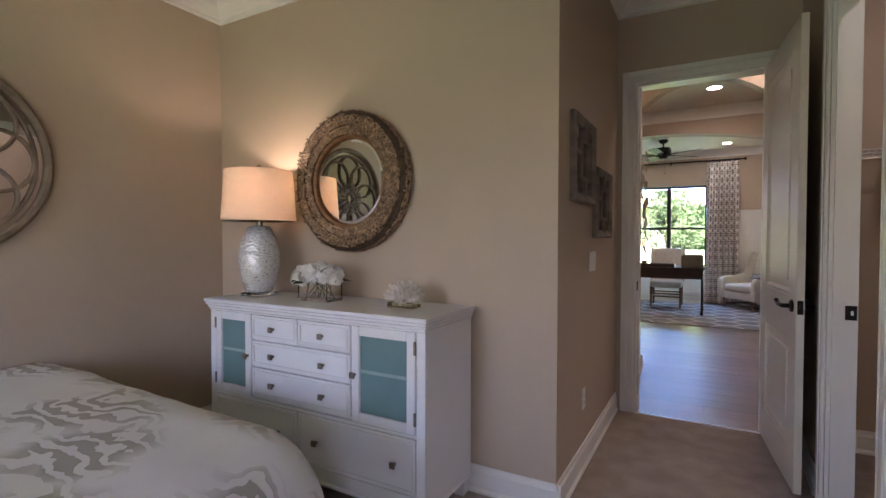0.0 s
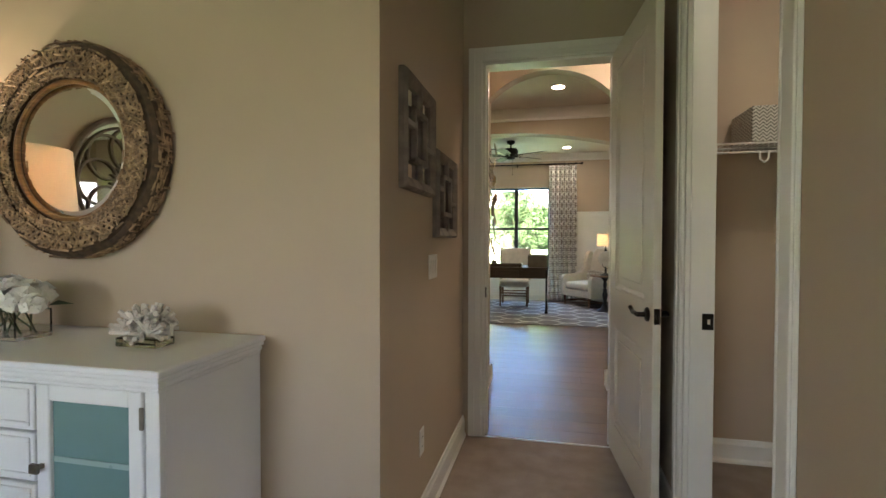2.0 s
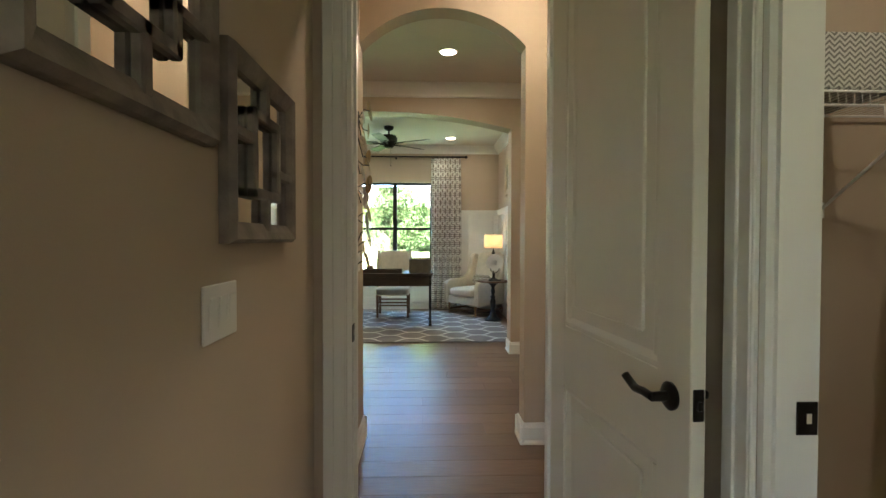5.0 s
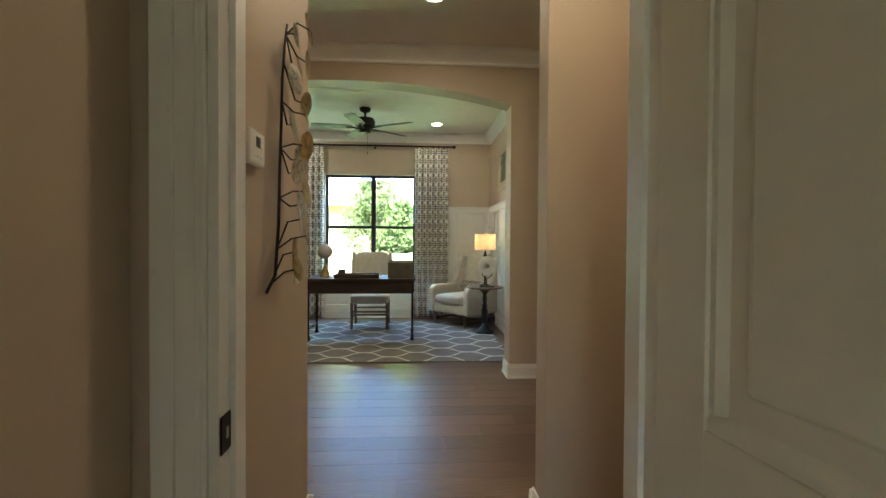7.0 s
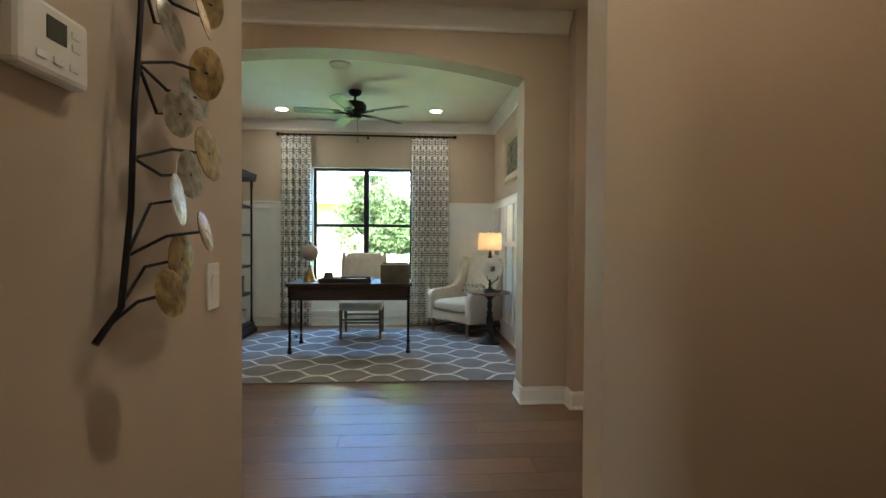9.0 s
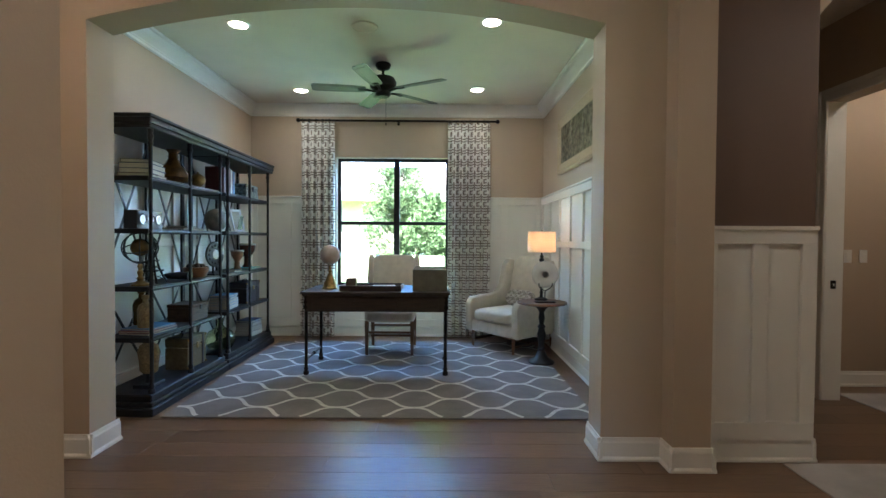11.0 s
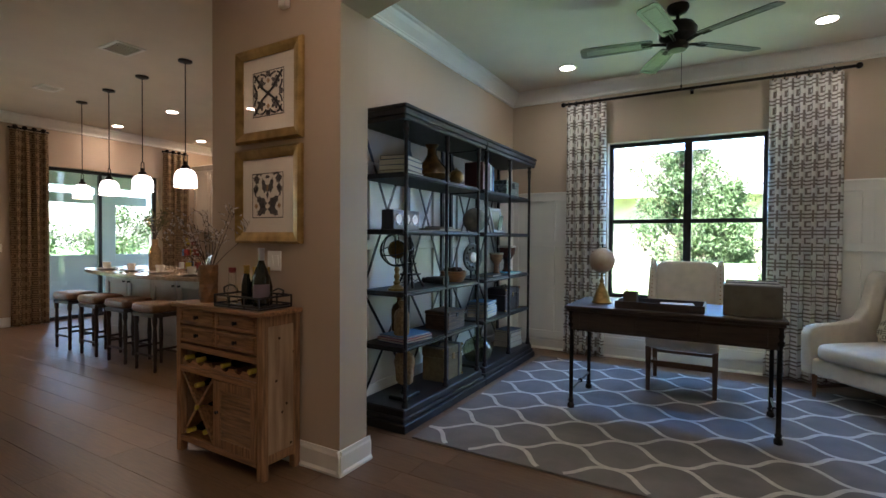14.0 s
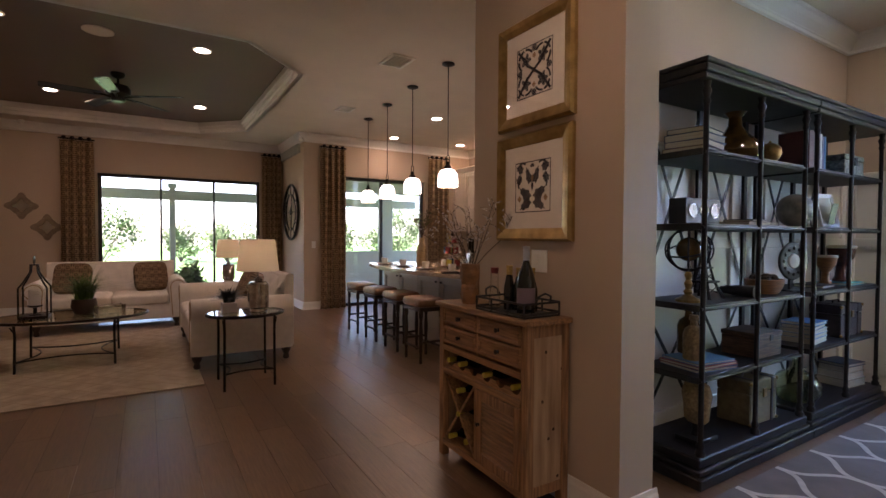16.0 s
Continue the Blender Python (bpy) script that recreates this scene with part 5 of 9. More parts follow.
for i in range(12):
    bm = B(); a = 2 * math.pi * i / 12; ball(bm, 0.085 * math.cos(a), -0.010, 0.20 + 0.085 * math.sin(a), 0.013, 0.008, 0.013, 8, 6); part("boss", bm, DARKM, md)
bm = B(); box(bm, -0.05, -0.04, 0, 0.05, 0.04, 0.012, 0.003); tube(bm, [(0, 0.02, 0.01), (0, 0.02, 0.09)], 0.008, 8); part("stand", bm, DARKM, md)
DRUMW = mat("red_brown_lacquer", (0.12, 0.035, 0.02), 0.25, var=0.3, scale=10)
HIDE = mat("drum_hide", (0.55, 0.48, 0.36), 0.7, var=0.1, scale=20)


def goblet_drum(x, y, z, s, material, label):
    d = thing("goblet_drum", pose(x, y, z), label, "drum")
    bm = B(); lathe(bm, [(0.045 * s, 0), (0.047 * s, 0.01 * s), (0.034 * s, 0.03 * s), (0.03 * s, 0.10 * s), (0.045 * s, 0.125 * s), (0.075 * s, 0.17 * s), (0.085 * s, 0.24 * s)], 24); part("shell", bm, material, d, "", True)
    bm = B(); lathe(bm, [(0.086 * s, 0.232 * s), (0.088 * s, 0.236 * s), (0.088 * s, 0.25 * s), (0.084 * s, 0.252 * s), (0.0, 0.25 * s)], 24); part("drumhead", bm, HIDE, d, "pale hide drumhead", True)


goblet_drum(MX + 0.04, 9.9, L3 + 0.0195, 0.82, BOWLW, "small carved wooden goblet drum")
goblet_drum(MX + 0.02, 10.22, L3 + 0.0195, 1.1, DRUMW, "tall red-brown goblet drum standing on a book")
PATT = curtain_cloth("patterned_bottle", (0.42, 0.33, 0.22), (0.06, 0.035, 0.02), 24.0)
WICKER = mat("woven_wicker", (0.36, 0.25, 0.12), 0.8, var=0.35, scale=60, bump=1.0, bscale=120, colour2=(0.17, 0.11, 0.05))
for x, y, s, mt, lab in ((MX + 0.05, 8.22, 1.0, WICKER, "woven covered bottle with carved pattern"), (MX - 0.06, 8.35, 1.12, SMOKE, "brown patterned glass bottle with stopper")):
    vessel("bottle", x, y, L4 + 0.05, [(0.05 * s, 0), (0.055 * s, 0.01), (0.056 * s, 0.14 * s), (0.045 * s, 0.17 * s), (0.02 * s, 0.19 * s), (0.018 * s, 0.215 * s), (0.026 * s, 0.22 * s), (0.024 * s, 0.245 * s), (0.0, 0.247 * s)], mt, lab, "bottle")
OLDW = mat("aged_crate_wood", (0.14, 0.085, 0.048), 0.6, var=0.35, scale=8, wave=(2, 1.5, 14), bump=0.3, bscale=14)
cr = thing("wooden_box", pose(MX + 0.03, 8.88, L4), "small aged wooden box with lid", "box")
bm = B(); box(bm, -0.11, -0.14, 0, 0.11, 0.14, 0.12, 0.004); part("body", bm, OLDW, cr)
bm = B(); box(bm, -0.114, -0.144, 0.122, 0.114, 0.144, 0.15, 0.004); part("lid", bm, OLDW, cr)
bm = B(); box(bm, 0.114, -0.02, 0.10, 0.119, 0.02, 0.135, 0.002); part("latch", bm, DARKM, cr)
LEATH = mat("dark_trunk_leather", (0.045, 0.028, 0.030), 0.5, var=0.25, scale=12, bump=0.3, bscale=200)
CANV = mat("olive_canvas", (0.20, 0.16, 0.085), 0.85, var=0.15, scale=30, bump=0.4, bscale=400)


def trunk(x, y, z, w, l, h, body, label):
    d = thing("steamer_trunk", pose(x, y, z), label, "trunk")
    bm = B(); box(bm, -w / 2, -l / 2, 0, w / 2, l / 2, h * 0.7, 0.006); part("body", bm, body, d)
    bm = B(); box(bm, -w / 2 - 0.002, -l / 2 - 0.002, h * 0.7 + 0.003, w / 2 + 0.002, l / 2 + 0.002, h, 0.010, 2); part("lid", bm, body, d)
    for q in (-0.3, 0.3):
        bm = B(); box(bm, -w / 2 - 0.004, q * l - 0.014, -0.0, w / 2 + 0.005, q * l + 0.014, h + 0.003, 0.003); part("strap", bm, LEATH, d, "leather strap")
    bm = B(); box(bm, w / 2 + 0.003, -0.02, h * 0.6, w / 2 + 0.010, 0.02, h * 0.8, 0.002); part("clasp", bm, BRASS, d, "brass clasp")
    for sy in (-1, 1):
        for zz in (0.012, h - 0.012):
            bm = B(); ball(bm, w / 2, sy * (l / 2 - 0.006), zz, 0.012, u=8, v=6); part("corner_cap", bm, BRASS, d)
    bm = B(); tube(bm, [(0, -0.06, h), (0, -0.05, h + 0.022), (0, 0.05, h + 0.022), (0, 0.06, h)], 0.006, 6); part("carry_handle", bm, LEATH, d)


trunk(MX + 0.02, 8.86, L5, 0.2, 0.32, 0.27, CANV, "olive canvas trunk with brown leather straps")
trunk(MX + 0.03, 10.12, L4, 0.2, 0.38, 0.235, LEATH, "dark leather trunk case with brass corners")
cj = thing("demijohn", pose(MX + 0.04, 9.48, L5), "round pale green glass demijohn with neck", "glass jar")
bm = B(); lathe(bm, [(0.05, 0.0), (0.11, 0.02), (0.145, 0.08), (0.145, 0.13), (0.11, 0.19), (0.05, 0.225), (0.03, 0.25), (0.03, 0.30), (0.042, 0.315), (0.037, 0.315), (0.025, 0.30), (0.025, 0.25), (0.045, 0.22), (0.105, 0.185), (0.139, 0.13), (0.139, 0.08), (0.105, 0.025), (0.0, 0.008)], 32)
part("glass_body", bm, CLEARG, cj, "", True)
bu = thing("wicker_bust", pose(MX + 0.05, 8.26, L5), "woven wicker bust form on dark stand", "ornament")
bm = B(); lathe(bm, [(0.05, 0.10), (0.068, 0.12), (0.075, 0.20), (0.085, 0.26), (0.07, 0.31), (0.035, 0.335), (0.03, 0.36), (0.0, 0.365)], 24, squash=0.7); part("torso", bm, WICKER, bu, "", True)
bm = B(); box(bm, -0.07, -0.10, 0, 0.07, 0.10, 0.03, 0.006); lathe(bm, [(0.03, 0.03), (0.02, 0.05), (0.025, 0.105)], 14); part("stand", bm, DARKM, bu, "dark stand")

# ---- bedroom ----
NICKEL = mat("brushed_nickel", (0.30, 0.26, 0.21), 0.35, 0.9, var=0.15, scale=40)
FROST = mat("frosted_teal_glass", (0.16, 0.27, 0.27), 0.16, var=0.05, scale=3, spec=0.6)


def dresser(m):
    """Front towards local -y; x runs along the width from 0."""
    d = thing("dresser", m, "white dresser with frosted glass doors and seven drawers", "dresser")
    W, D, T = 1.43, 0.45, 0.955
    bm = B()
    box(bm, -0.024, -0.03, T - 0.018, W + 0.024, D, T, 0.004)
    box(bm, -0.019, -0.025, T - 0.034, W + 0.019, D, T - 0.018, 0.007, 2)
    box(bm, -0.012, -0.016, T - 0.052, W + 0.012, D, T - 0.034, 0.008, 2)
    box(bm, -0.005, -0.008, T - 0.064, W + 0.005, D, T - 0.052, 0.004)
    part("top", bm, WHITEF, d)
    bm = B()
    box(bm, 0, 0.02, 0.10, W, D, T - 0.06, 0.002)
    box(bm, 0, 0, 0.10, 0.045, 0.021, T - 0.06, 0.002), box(bm, W - 0.045, 0, 0.10, W, 0.021, T - 0.06, 0.002)
    for z0, z1 in ((0.10, 0.165), (0.422, 0.437), (T - 0.067, T - 0.06)):
        box(bm, 0.045, 0.001, z0, W - 0.045, 0.021, z1, 0.002)
    part("body", bm, WHITEF, d)
    bm = B()
    box(bm, -0.008, -0.010, 0.085, W + 0.008, D, 0.105, 0.006)
    part("base_moulding", bm, WHITEF, d)
    for x in (0.0, W - 0.075):
        for y in (0.0, D - 0.075):
            bm = B()
            prism(bm, [(x, y), (x + 0.075, y), (x + 0.075, y + 0.075), (x, y + 0.075)], "z", 0.0, 0.086)
            for v in bm.verts:
                if v.co.z < 0.01:
                    v.co.x, v.co.y = x + 0.0375 + (v.co.x - x - 0.0375) * 0.65, y + 0.0375 + (v.co.y - y - 0.0375) * 0.65
            part("foot", bm, WHITEF, d)

    def knob(x, z, par):
        k = B()
        box(k, x - 0.006, -0.022, z - 0.006, x + 0.006, 0.0, z + 0.006)
        box(k, x - 0.014, -0.034, z - 0.014, x + 0.014, -0.021, z + 0.014, 0.003)
        part("knob", k, NICKEL, par, "square nickel knob")

    def drawer(x0, x1, z0, z1, knobs):
        f = B()
        box(f, x0, -0.004, z0, x1, 0.022, z1, 0.003)
        for a in ((x0 + 0.012, z0 + 0.012, x1 - 0.012, z0 + 0.024), (x0 + 0.012, z1 - 0.024, x1 - 0.012, z1 - 0.012), (x0 + 0.012, z0 + 0.024, x0 + 0.024, z1 - 0.024), (x1 - 0.024, z0 + 0.024, x1 - 0.012, z1 - 0.024)):
            box(f, a[0], -0.010, a[1], a[2], -0.003, a[3], 0.002)
        o = part("drawer", f, WHITEF, d)
        for x in knobs:
            knob(x, (z0 + z1) / 2, o)
    a, b, mid = 0.345, 1.02, 0.68
    zs = (0.449, 0.608, 0.752, 0.886)
    drawer(a, mid - 0.003, zs[2] + 0.005, zs[3], [(a + mid) / 2]), drawer(mid + 0.003, b, zs[2] + 0.005, zs[3], [(b + mid) / 2])
    for z0, z1 in zip(zs[:2], zs[1:3]):
        drawer(a, b, z0 + 0.005, z1 - 0.003, [a + 0.165, b - 0.165])
    drawer(0.05, mid - 0.003, 0.17, 0.42, [0.05 + 0.13, mid - 0.13]), drawer(mid + 0.003, W - 0.05, 0.17, 0.42, [mid + 0.13, W - 0.155])
    for x0, x1, kx, hx in ((0.05, a - 0.008, a - 0.03, 0.05), (b + 0.008, W - 0.05, b + 0.03, W - 0.05)):
        f = B()
        z0, z1, s = 0.44, 0.89, 0.045
        box(f, x0, -0.004, z0, x0 + s, 0.022, z1, 0.003), box(f, x1 - s, -0.004, z0, x1, 0.022, z1, 0.003)
        box(f, x0 + s, -0.003, z0, x1 - s, 0.021, z0 + s, 0.002), box(f, x0 + s, -0.003, z1 - s, x1 - s, 0.021, z1, 0.002)
        o = part("door", f, WHITEF, d)
        g = B()
        box(g, x0 + s - 0.001, 0.008, z0 + s - 0.001, x1 - s + 0.001, 0.012, z1 - s + 0.001)
        part("glass", g, FROST, o, "frosted teal glass")
        g = B()
        box(g, x0 + s, 0.006, 0.672, x1 - s, 0.0079, 0.687)
        part("shelf_edge", g, mat("shelf_behind_glass", (0.30, 0.42, 0.41), 0.3), o, "pale shelf showing through the glass")
        knob(kx, 0.663, o)
        for z in (z0 + 0.07, z1 - 0.07):
            h = B()
            box(h, hx - 0.006, -0.010, z - 0.03, hx + 0.006, -0.002, z + 0.03, 0.002)
            part("hinge", h, NICKEL, o, "nickel hinge")
    return d


dresser(pose(-2.34, 1.705, 0.0))
DTOP = 0.9555

# table lamp with a dimpled silver body
PEARL = mat("dimpled_pearl_ceramic", (0.74, 0.72, 0.69), 0.2, 0.25, var=0.55, scale=52, detail=1.5, bump=0.0, stretch=(1, 1, 2.6), colour2=(0.34, 0.32, 0.29))
PEARL.node_tree.nodes["Color Ramp"].color_ramp.elements[1].position = 0.42
n_, l_ = PEARL.node_tree.nodes, PEARL.node_tree.links
vo = n_.new("ShaderNodeTexVoronoi")
vo.inputs["Scale"].default_value = 34
mp_ = n_.new("ShaderNodeMapping")
mp_.inputs["Scale"].default_value = (1, 1, 2.2)
tc_ = n_.new("ShaderNodeTexCoord")
bp_ = n_.new("ShaderNodeBump")
bp_.inputs["Strength"].default_value, bp_.inputs["Distance"].default_value = 0.55, 0.008
l_.new(tc_.outputs["Object"], mp_.inputs[0]), l_.new(mp_.outputs[0], vo.inputs["Vector"]), l_.new(vo.outputs["Distance"], bp_.inputs["Height"])
l_.new(bp_.outputs[0], n_["Principled BSDF"].inputs["Normal"])
ACRYL = glass("clear_acrylic", (0.95, 0.95, 0.93), 0.02)
bl = thing("bedroom_lamp", pose(-2.20, 1.93, DTOP), "silver dimpled ceramic lamp with lit linen drum shade", "table lamp")
bm = B(); box(bm, -0.075, -0.075, 0, 0.075, 0.075, 0.022, 0.003); part("foot", bm, ACRYL, bl, "clear acrylic foot")
bm = B(); lathe(bm, [(0.062, 0.022), (0.075, 0.03), (0.10, 0.09), (0.118, 0.18), (0.118, 0.25), (0.10, 0.33), (0.07, 0.395), (0.05, 0.41), (0.02, 0.415)], 36); part("body", bm, PEARL, bl, "", True)
bm = B(); lathe(bm, [(0.018, 0.41), (0.018, 0.45), (0.008, 0.455), (0.006, 0.74), (0.012, 0.745), (0.018, 0.757), (0.012, 0.772), (0.0, 0.776)], 14); part("neck", bm, NICKEL, bl, "", True)
bm = B(); lathe(bm, [(0.212, 0.44), (0.192, 0.735), (0.189, 0.735), (0.209, 0.44), (0.212, 0.44)], 48); part("shade", bm, OATCLOTH, bl, "glowing linen drum shade", True)
for k in range(3):
    bm = B(); a = 2.1 * k; tube(bm, [(0, 0, 0.725), (0.189 * math.cos(a), 0.189 * math.sin(a), 0.725)], 0.002, 5); part("spider_arm", bm, NICKEL, bl)
lamp("POINT", "bedroom_lamp_bulb", 0.52, WARM, pose(-2.20, 1.93, DTOP + 0.60), radius=0.03)

# round woven mirror
REED = mat("woven_reed", (0.42, 0.28, 0.165), 0.55, var=0.35, scale=30, island=0.4, bump=0.4, bscale=200, colour2=(0.16, 0.095, 0.05))
REEDD = mat("dark_reed_core", (0.10, 0.062, 0.035), 0.8, var=0.3, scale=30)
rm = thing("woven_mirror", pose(-1.675, 2.179, 1.622) @ Matrix.Scale(0.93, 4), "round mirror in a thick woven brown reed frame", "mirror")
bm = B(); lathe(bm, [(0.27, 0.0), (0.425, 0.0), (0.432, 0.02), (0.43, 0.075), (0.415, 0.09), (0.30, 0.078), (0.272, 0.06), (0.27, 0.0)], 64, m=pose(0, 0, 0, 90)); part("frame_core", bm, REEDD, rm, "", True)
rnd = random.Random(2)
bm = B()
def reed(r, a, turn, l, w, lift, out=False):
    if out:
        c = Vector((0.433 * math.cos(a), -lift, 0.433 * math.sin(a)))
        u0, v0 = Vector((-math.sin(a), 0, math.cos(a))), Vector((0, -1, 0))
        nn = Vector((math.cos(a), 0, math.sin(a)))
    else:
        c = Vector((r * math.cos(a), -lift, r * math.sin(a)))
        u0, v0 = Vector((-math.sin(a), 0, math.cos(a))), Vector((math.cos(a), 0, math.sin(a)))
        nn = Vector((0, -1, 0))
    u = u0 * math.cos(turn) + v0 * math.sin(turn)
    v = nn.cross(u)
    vs = [bm.verts.new(c + u * p * l + v * q * w + nn * h) for p, q, h in ((-1, -1, 0), (1, -1, 0), (1, 1, 0), (-1, 1, 0), (-1, 0, 0.004), (1, 0, 0.004))]
    bm.faces.new((vs[0], vs[1], vs[5], vs[4])), bm.faces.new((vs[4], vs[5], vs[2], vs[3]))
for i in range(150):
    a = 2 * math.pi * i / 150
    for q, turn in enumerate((1.57 - 0.62, 1.57 + 0.62)):
        for row in range(2):
            lift = 0.085 + 0.006 * ((i + q + row) % 2) + 0.012 * row
            reed(0.314 + 0.056 * row + rnd.uniform(-0.004, 0.004), a + rnd.uniform(-0.01, 0.01), turn + rnd.uniform(-0.12, 0.12), rnd.uniform(0.028, 0.033), 0.0046, lift)
for r in (0.292, 0.318, 0.346, 0.374, 0.40):
    for i in range(44):
        a = 2 * math.pi * (i + rnd.random() * 0.5) / 44
        reed(r + rnd.uniform(-0.006, 0.006), a, rnd.uniform(-0.15, 0.15), 0.024, 0.0048, 0.093 + 0.10 * (r - 0.29) + (0.005 if i % 2 else -0.004))
for i in range(620):
    reed(0, rnd.uniform(0, 6.283), rnd.choice((0, 0.15, -0.15, 1.57)), 0.02, 0.0045, rnd.uniform(0.01, 0.08), True)
tagged(part("reed_weave", bm, REED, rm, "crossed strips of brown reed"), kind="stuff")
bm = B(); tube(bm, [(0.278 * math.cos(q), -0.066, 0.278 * math.sin(q)) for q in [2 * math.pi * k / 64 for k in range(64)]], 0.012, 8, True); part("inner_ring", bm, BOWLW, rm, "copper brown inner ring", True)
bm = B(); lathe(bm, [(0.0, 0.05), (0.27, 0.05), (0.27, 0.055), (0.245, 0.060), (0.0, 0.060)], 64, m=pose(0, 0, 0, 90)); part("mirror_glass", bm, MIRROR, rm, "bevelled mirror glass")

# round tracery mirror on the head wall
GREYW = mat("weathered_grey_wood", (0.25, 0.19, 0.13), 0.7, var=0.3, scale=14, bump=0.4, bscale=80, colour2=(0.15, 0.11, 0.075))
tm = thing("tracery_mirror", pose(-2.879, 0.70, 1.67, 0, 0, 90), "round mirror with carved grey wooden flower tracery", "mirror")
bm = B(); lathe(bm, [(0.0, 0.0), (0.45, 0.0), (0.45, 0.01), (0.0, 0.01)], 64, m=pose(0, 0, 0, 90)); part("mirror_glass", bm, MIRROR, tm)
for r, w in ((0.455, 0.022), (0.40, 0.009), (0.05, 0.012)):
    bm = B(); tube(bm, [(r * math.cos(q), -0.02, r * math.sin(q)) for q in [2 * math.pi * k / 64 for k in range(64)]], w, 8, True); part("ring", bm, GREYW, tm, "", True)
for i in range(8):
    a = 2 * math.pi * i / 8
    bm = B()
    tube(bm, [(0.245 * math.cos(a) + 0.15 * math.cos(q), -0.02, 0.245 * math.sin(a) + 0.15 * math.sin(q)) for q in [2 * math.pi * k / 28 for k in range(28)]], 0.009, 6, True)
    part("arc", bm, GREYW, tm, "", True)
for i in range(16):
    a = 2 * math.pi * i / 16
    bm = B(); ball(bm, 0.11, 0, 0, 0.055, 0.008, 0.012, 8, 6); bm.transform(pose(0, -0.022, 0) @ Matrix.Rotation(-a, 4, "Y")); part("petal", bm, GREYW, tm, "", True)

# flowers in a glass cube
PETAL = mat("white_petal", (0.80, 0.77, 0.70), 0.8, var=0.08, scale=20, island=0.08)
LEAFD = mat("dark_leaf", (0.05, 0.09, 0.035), 0.6, var=0.3, scale=20, island=0.3)
fv = thing("flower_vase", pose(-1.72, 1.93, DTOP), "square glass vase of white silk flowers on the dresser", "flower vase")
bm = B()
for a in ((-0.105, -0.06, 0, 0.105, 0.06, 0.012), (-0.105, -0.06, 0.012, -0.10, 0.06, 0.095), (0.10, -0.06, 0.012, 0.105, 0.06, 0.095), (-0.10, -0.06, 0.012, 0.10, -0.055, 0.095), (-0.10, 0.055, 0.012, 0.10, 0.06, 0.095)):
    box(bm, *a)
part("glass_vase", bm, ACRYL, fv)
bm = B()
for i in range(12):
    tube(bm, [(rnd.uniform(-0.085, 0.085), rnd.uniform(-0.045, 0.045), 0.014), (rnd.uniform(-0.085, 0.085), rnd.uniform(-0.045, 0.045), 0.115)], 0.003, 5)
part("stems", bm, LEAFD, fv)
for i, (x, y, z, r) in enumerate(((-0.10, -0.03, 0.125, 0.055), (-0.02, -0.05, 0.135, 0.058), (0.065, -0.02, 0.13, 0.052), (-0.05, 0.04, 0.145, 0.055), (0.05, 0.045, 0.14, 0.05), (-0.155, 0.0, 0.105, 0.042), (0.135, -0.03, 0.115, 0.036), (0.0, 0.0, 0.155, 0.05))):
    bm = B()
    for k in range(34):
        u, v = rnd.uniform(0, 6.283), math.acos(rnd.uniform(-0.4, 1))
        c = Vector((math.cos(u) * math.sin(v), math.sin(u) * math.sin(v), math.cos(v)))
        t1 = c.orthogonal().normalized(); t2 = c.cross(t1); k0 = rnd.uniform(0, 6.283); s = r * 0.62
        e1, e2 = t1 * math.cos(k0) + t2 * math.sin(k0), -t1 * math.sin(k0) + t2 * math.cos(k0)
        base = c * r * rnd.uniform(0.6, 0.92)
        vs = [bm.verts.new(Vector((x, y, z)) + base + q) for q in (-e1 * s, e2 * s * 0.8 + c * s * 0.35, e1 * s + c * s * 0.5, -e2 * s * 0.8 + c * s * 0.35)]
        bm.faces.new(vs)
    part("blossom", bm, PETAL, fv)
for i in range(7):
    bm = B()
    a = 0.9 * i
    leaf_p = Vector((0.10 * math.cos(a), 0.10 * math.sin(a), 0.10))
    vs = [bm.verts.new(leaf_p + Vector(q)) for q in ((0, 0, 0), (0.03 * math.cos(a) - 0.02 * math.sin(a), 0.03 * math.sin(a) + 0.02 * math.cos(a), 0.015), (0.075 * math.cos(a), 0.075 * math.sin(a), 0.0), (0.03 * math.cos(a) + 0.02 * math.sin(a), 0.03 * math.sin(a) - 0.02 * math.cos(a), 0.015))]
    bm.faces.new(vs)
    part("leaf", bm, LEAFD, fv)
# coral
co = thing("coral_ornament", pose(-1.17, 1.93, DTOP), "white branching coral ornament on glass block", "ornament")
bm = B(); box(bm, -0.075, -0.04, 0, 0.075, 0.04, 0.028, 0.003); part("glass_block", bm, CLEARG, co)
CORAL = mat("white_coral", (0.70, 0.64, 0.57), 0.85, var=0.12, scale=40, bump=0.6, bscale=200)
bm = B()
for i in range(70):
    u, v = rnd.uniform(0, 6.283), math.acos(rnd.uniform(0.0, 1))
    c = Vector((math.cos(u) * math.sin(v), 0.75 * math.sin(u) * math.sin(v), math.cos(v)))
    l = rnd.uniform(0.075, 0.12)
    p = Vector((0, 0, 0.03))
    q = p + c * l * 0.5 + Vector((rnd.uniform(-1, 1), rnd.uniform(-1, 1), rnd.uniform(-1, 1))) * 0.012
    tube(bm, [p, q, p + c * l], 0.007, 6)
    for s in range(2):
        tube(bm, [q, q + c * 0.03 + Vector((rnd.uniform(-1, 1), rnd.uniform(-1, 1), rnd.uniform(-0.2, 1))) * 0.03], 0.0065, 6)
part("coral_branch", bm, CORAL, co, "", True)

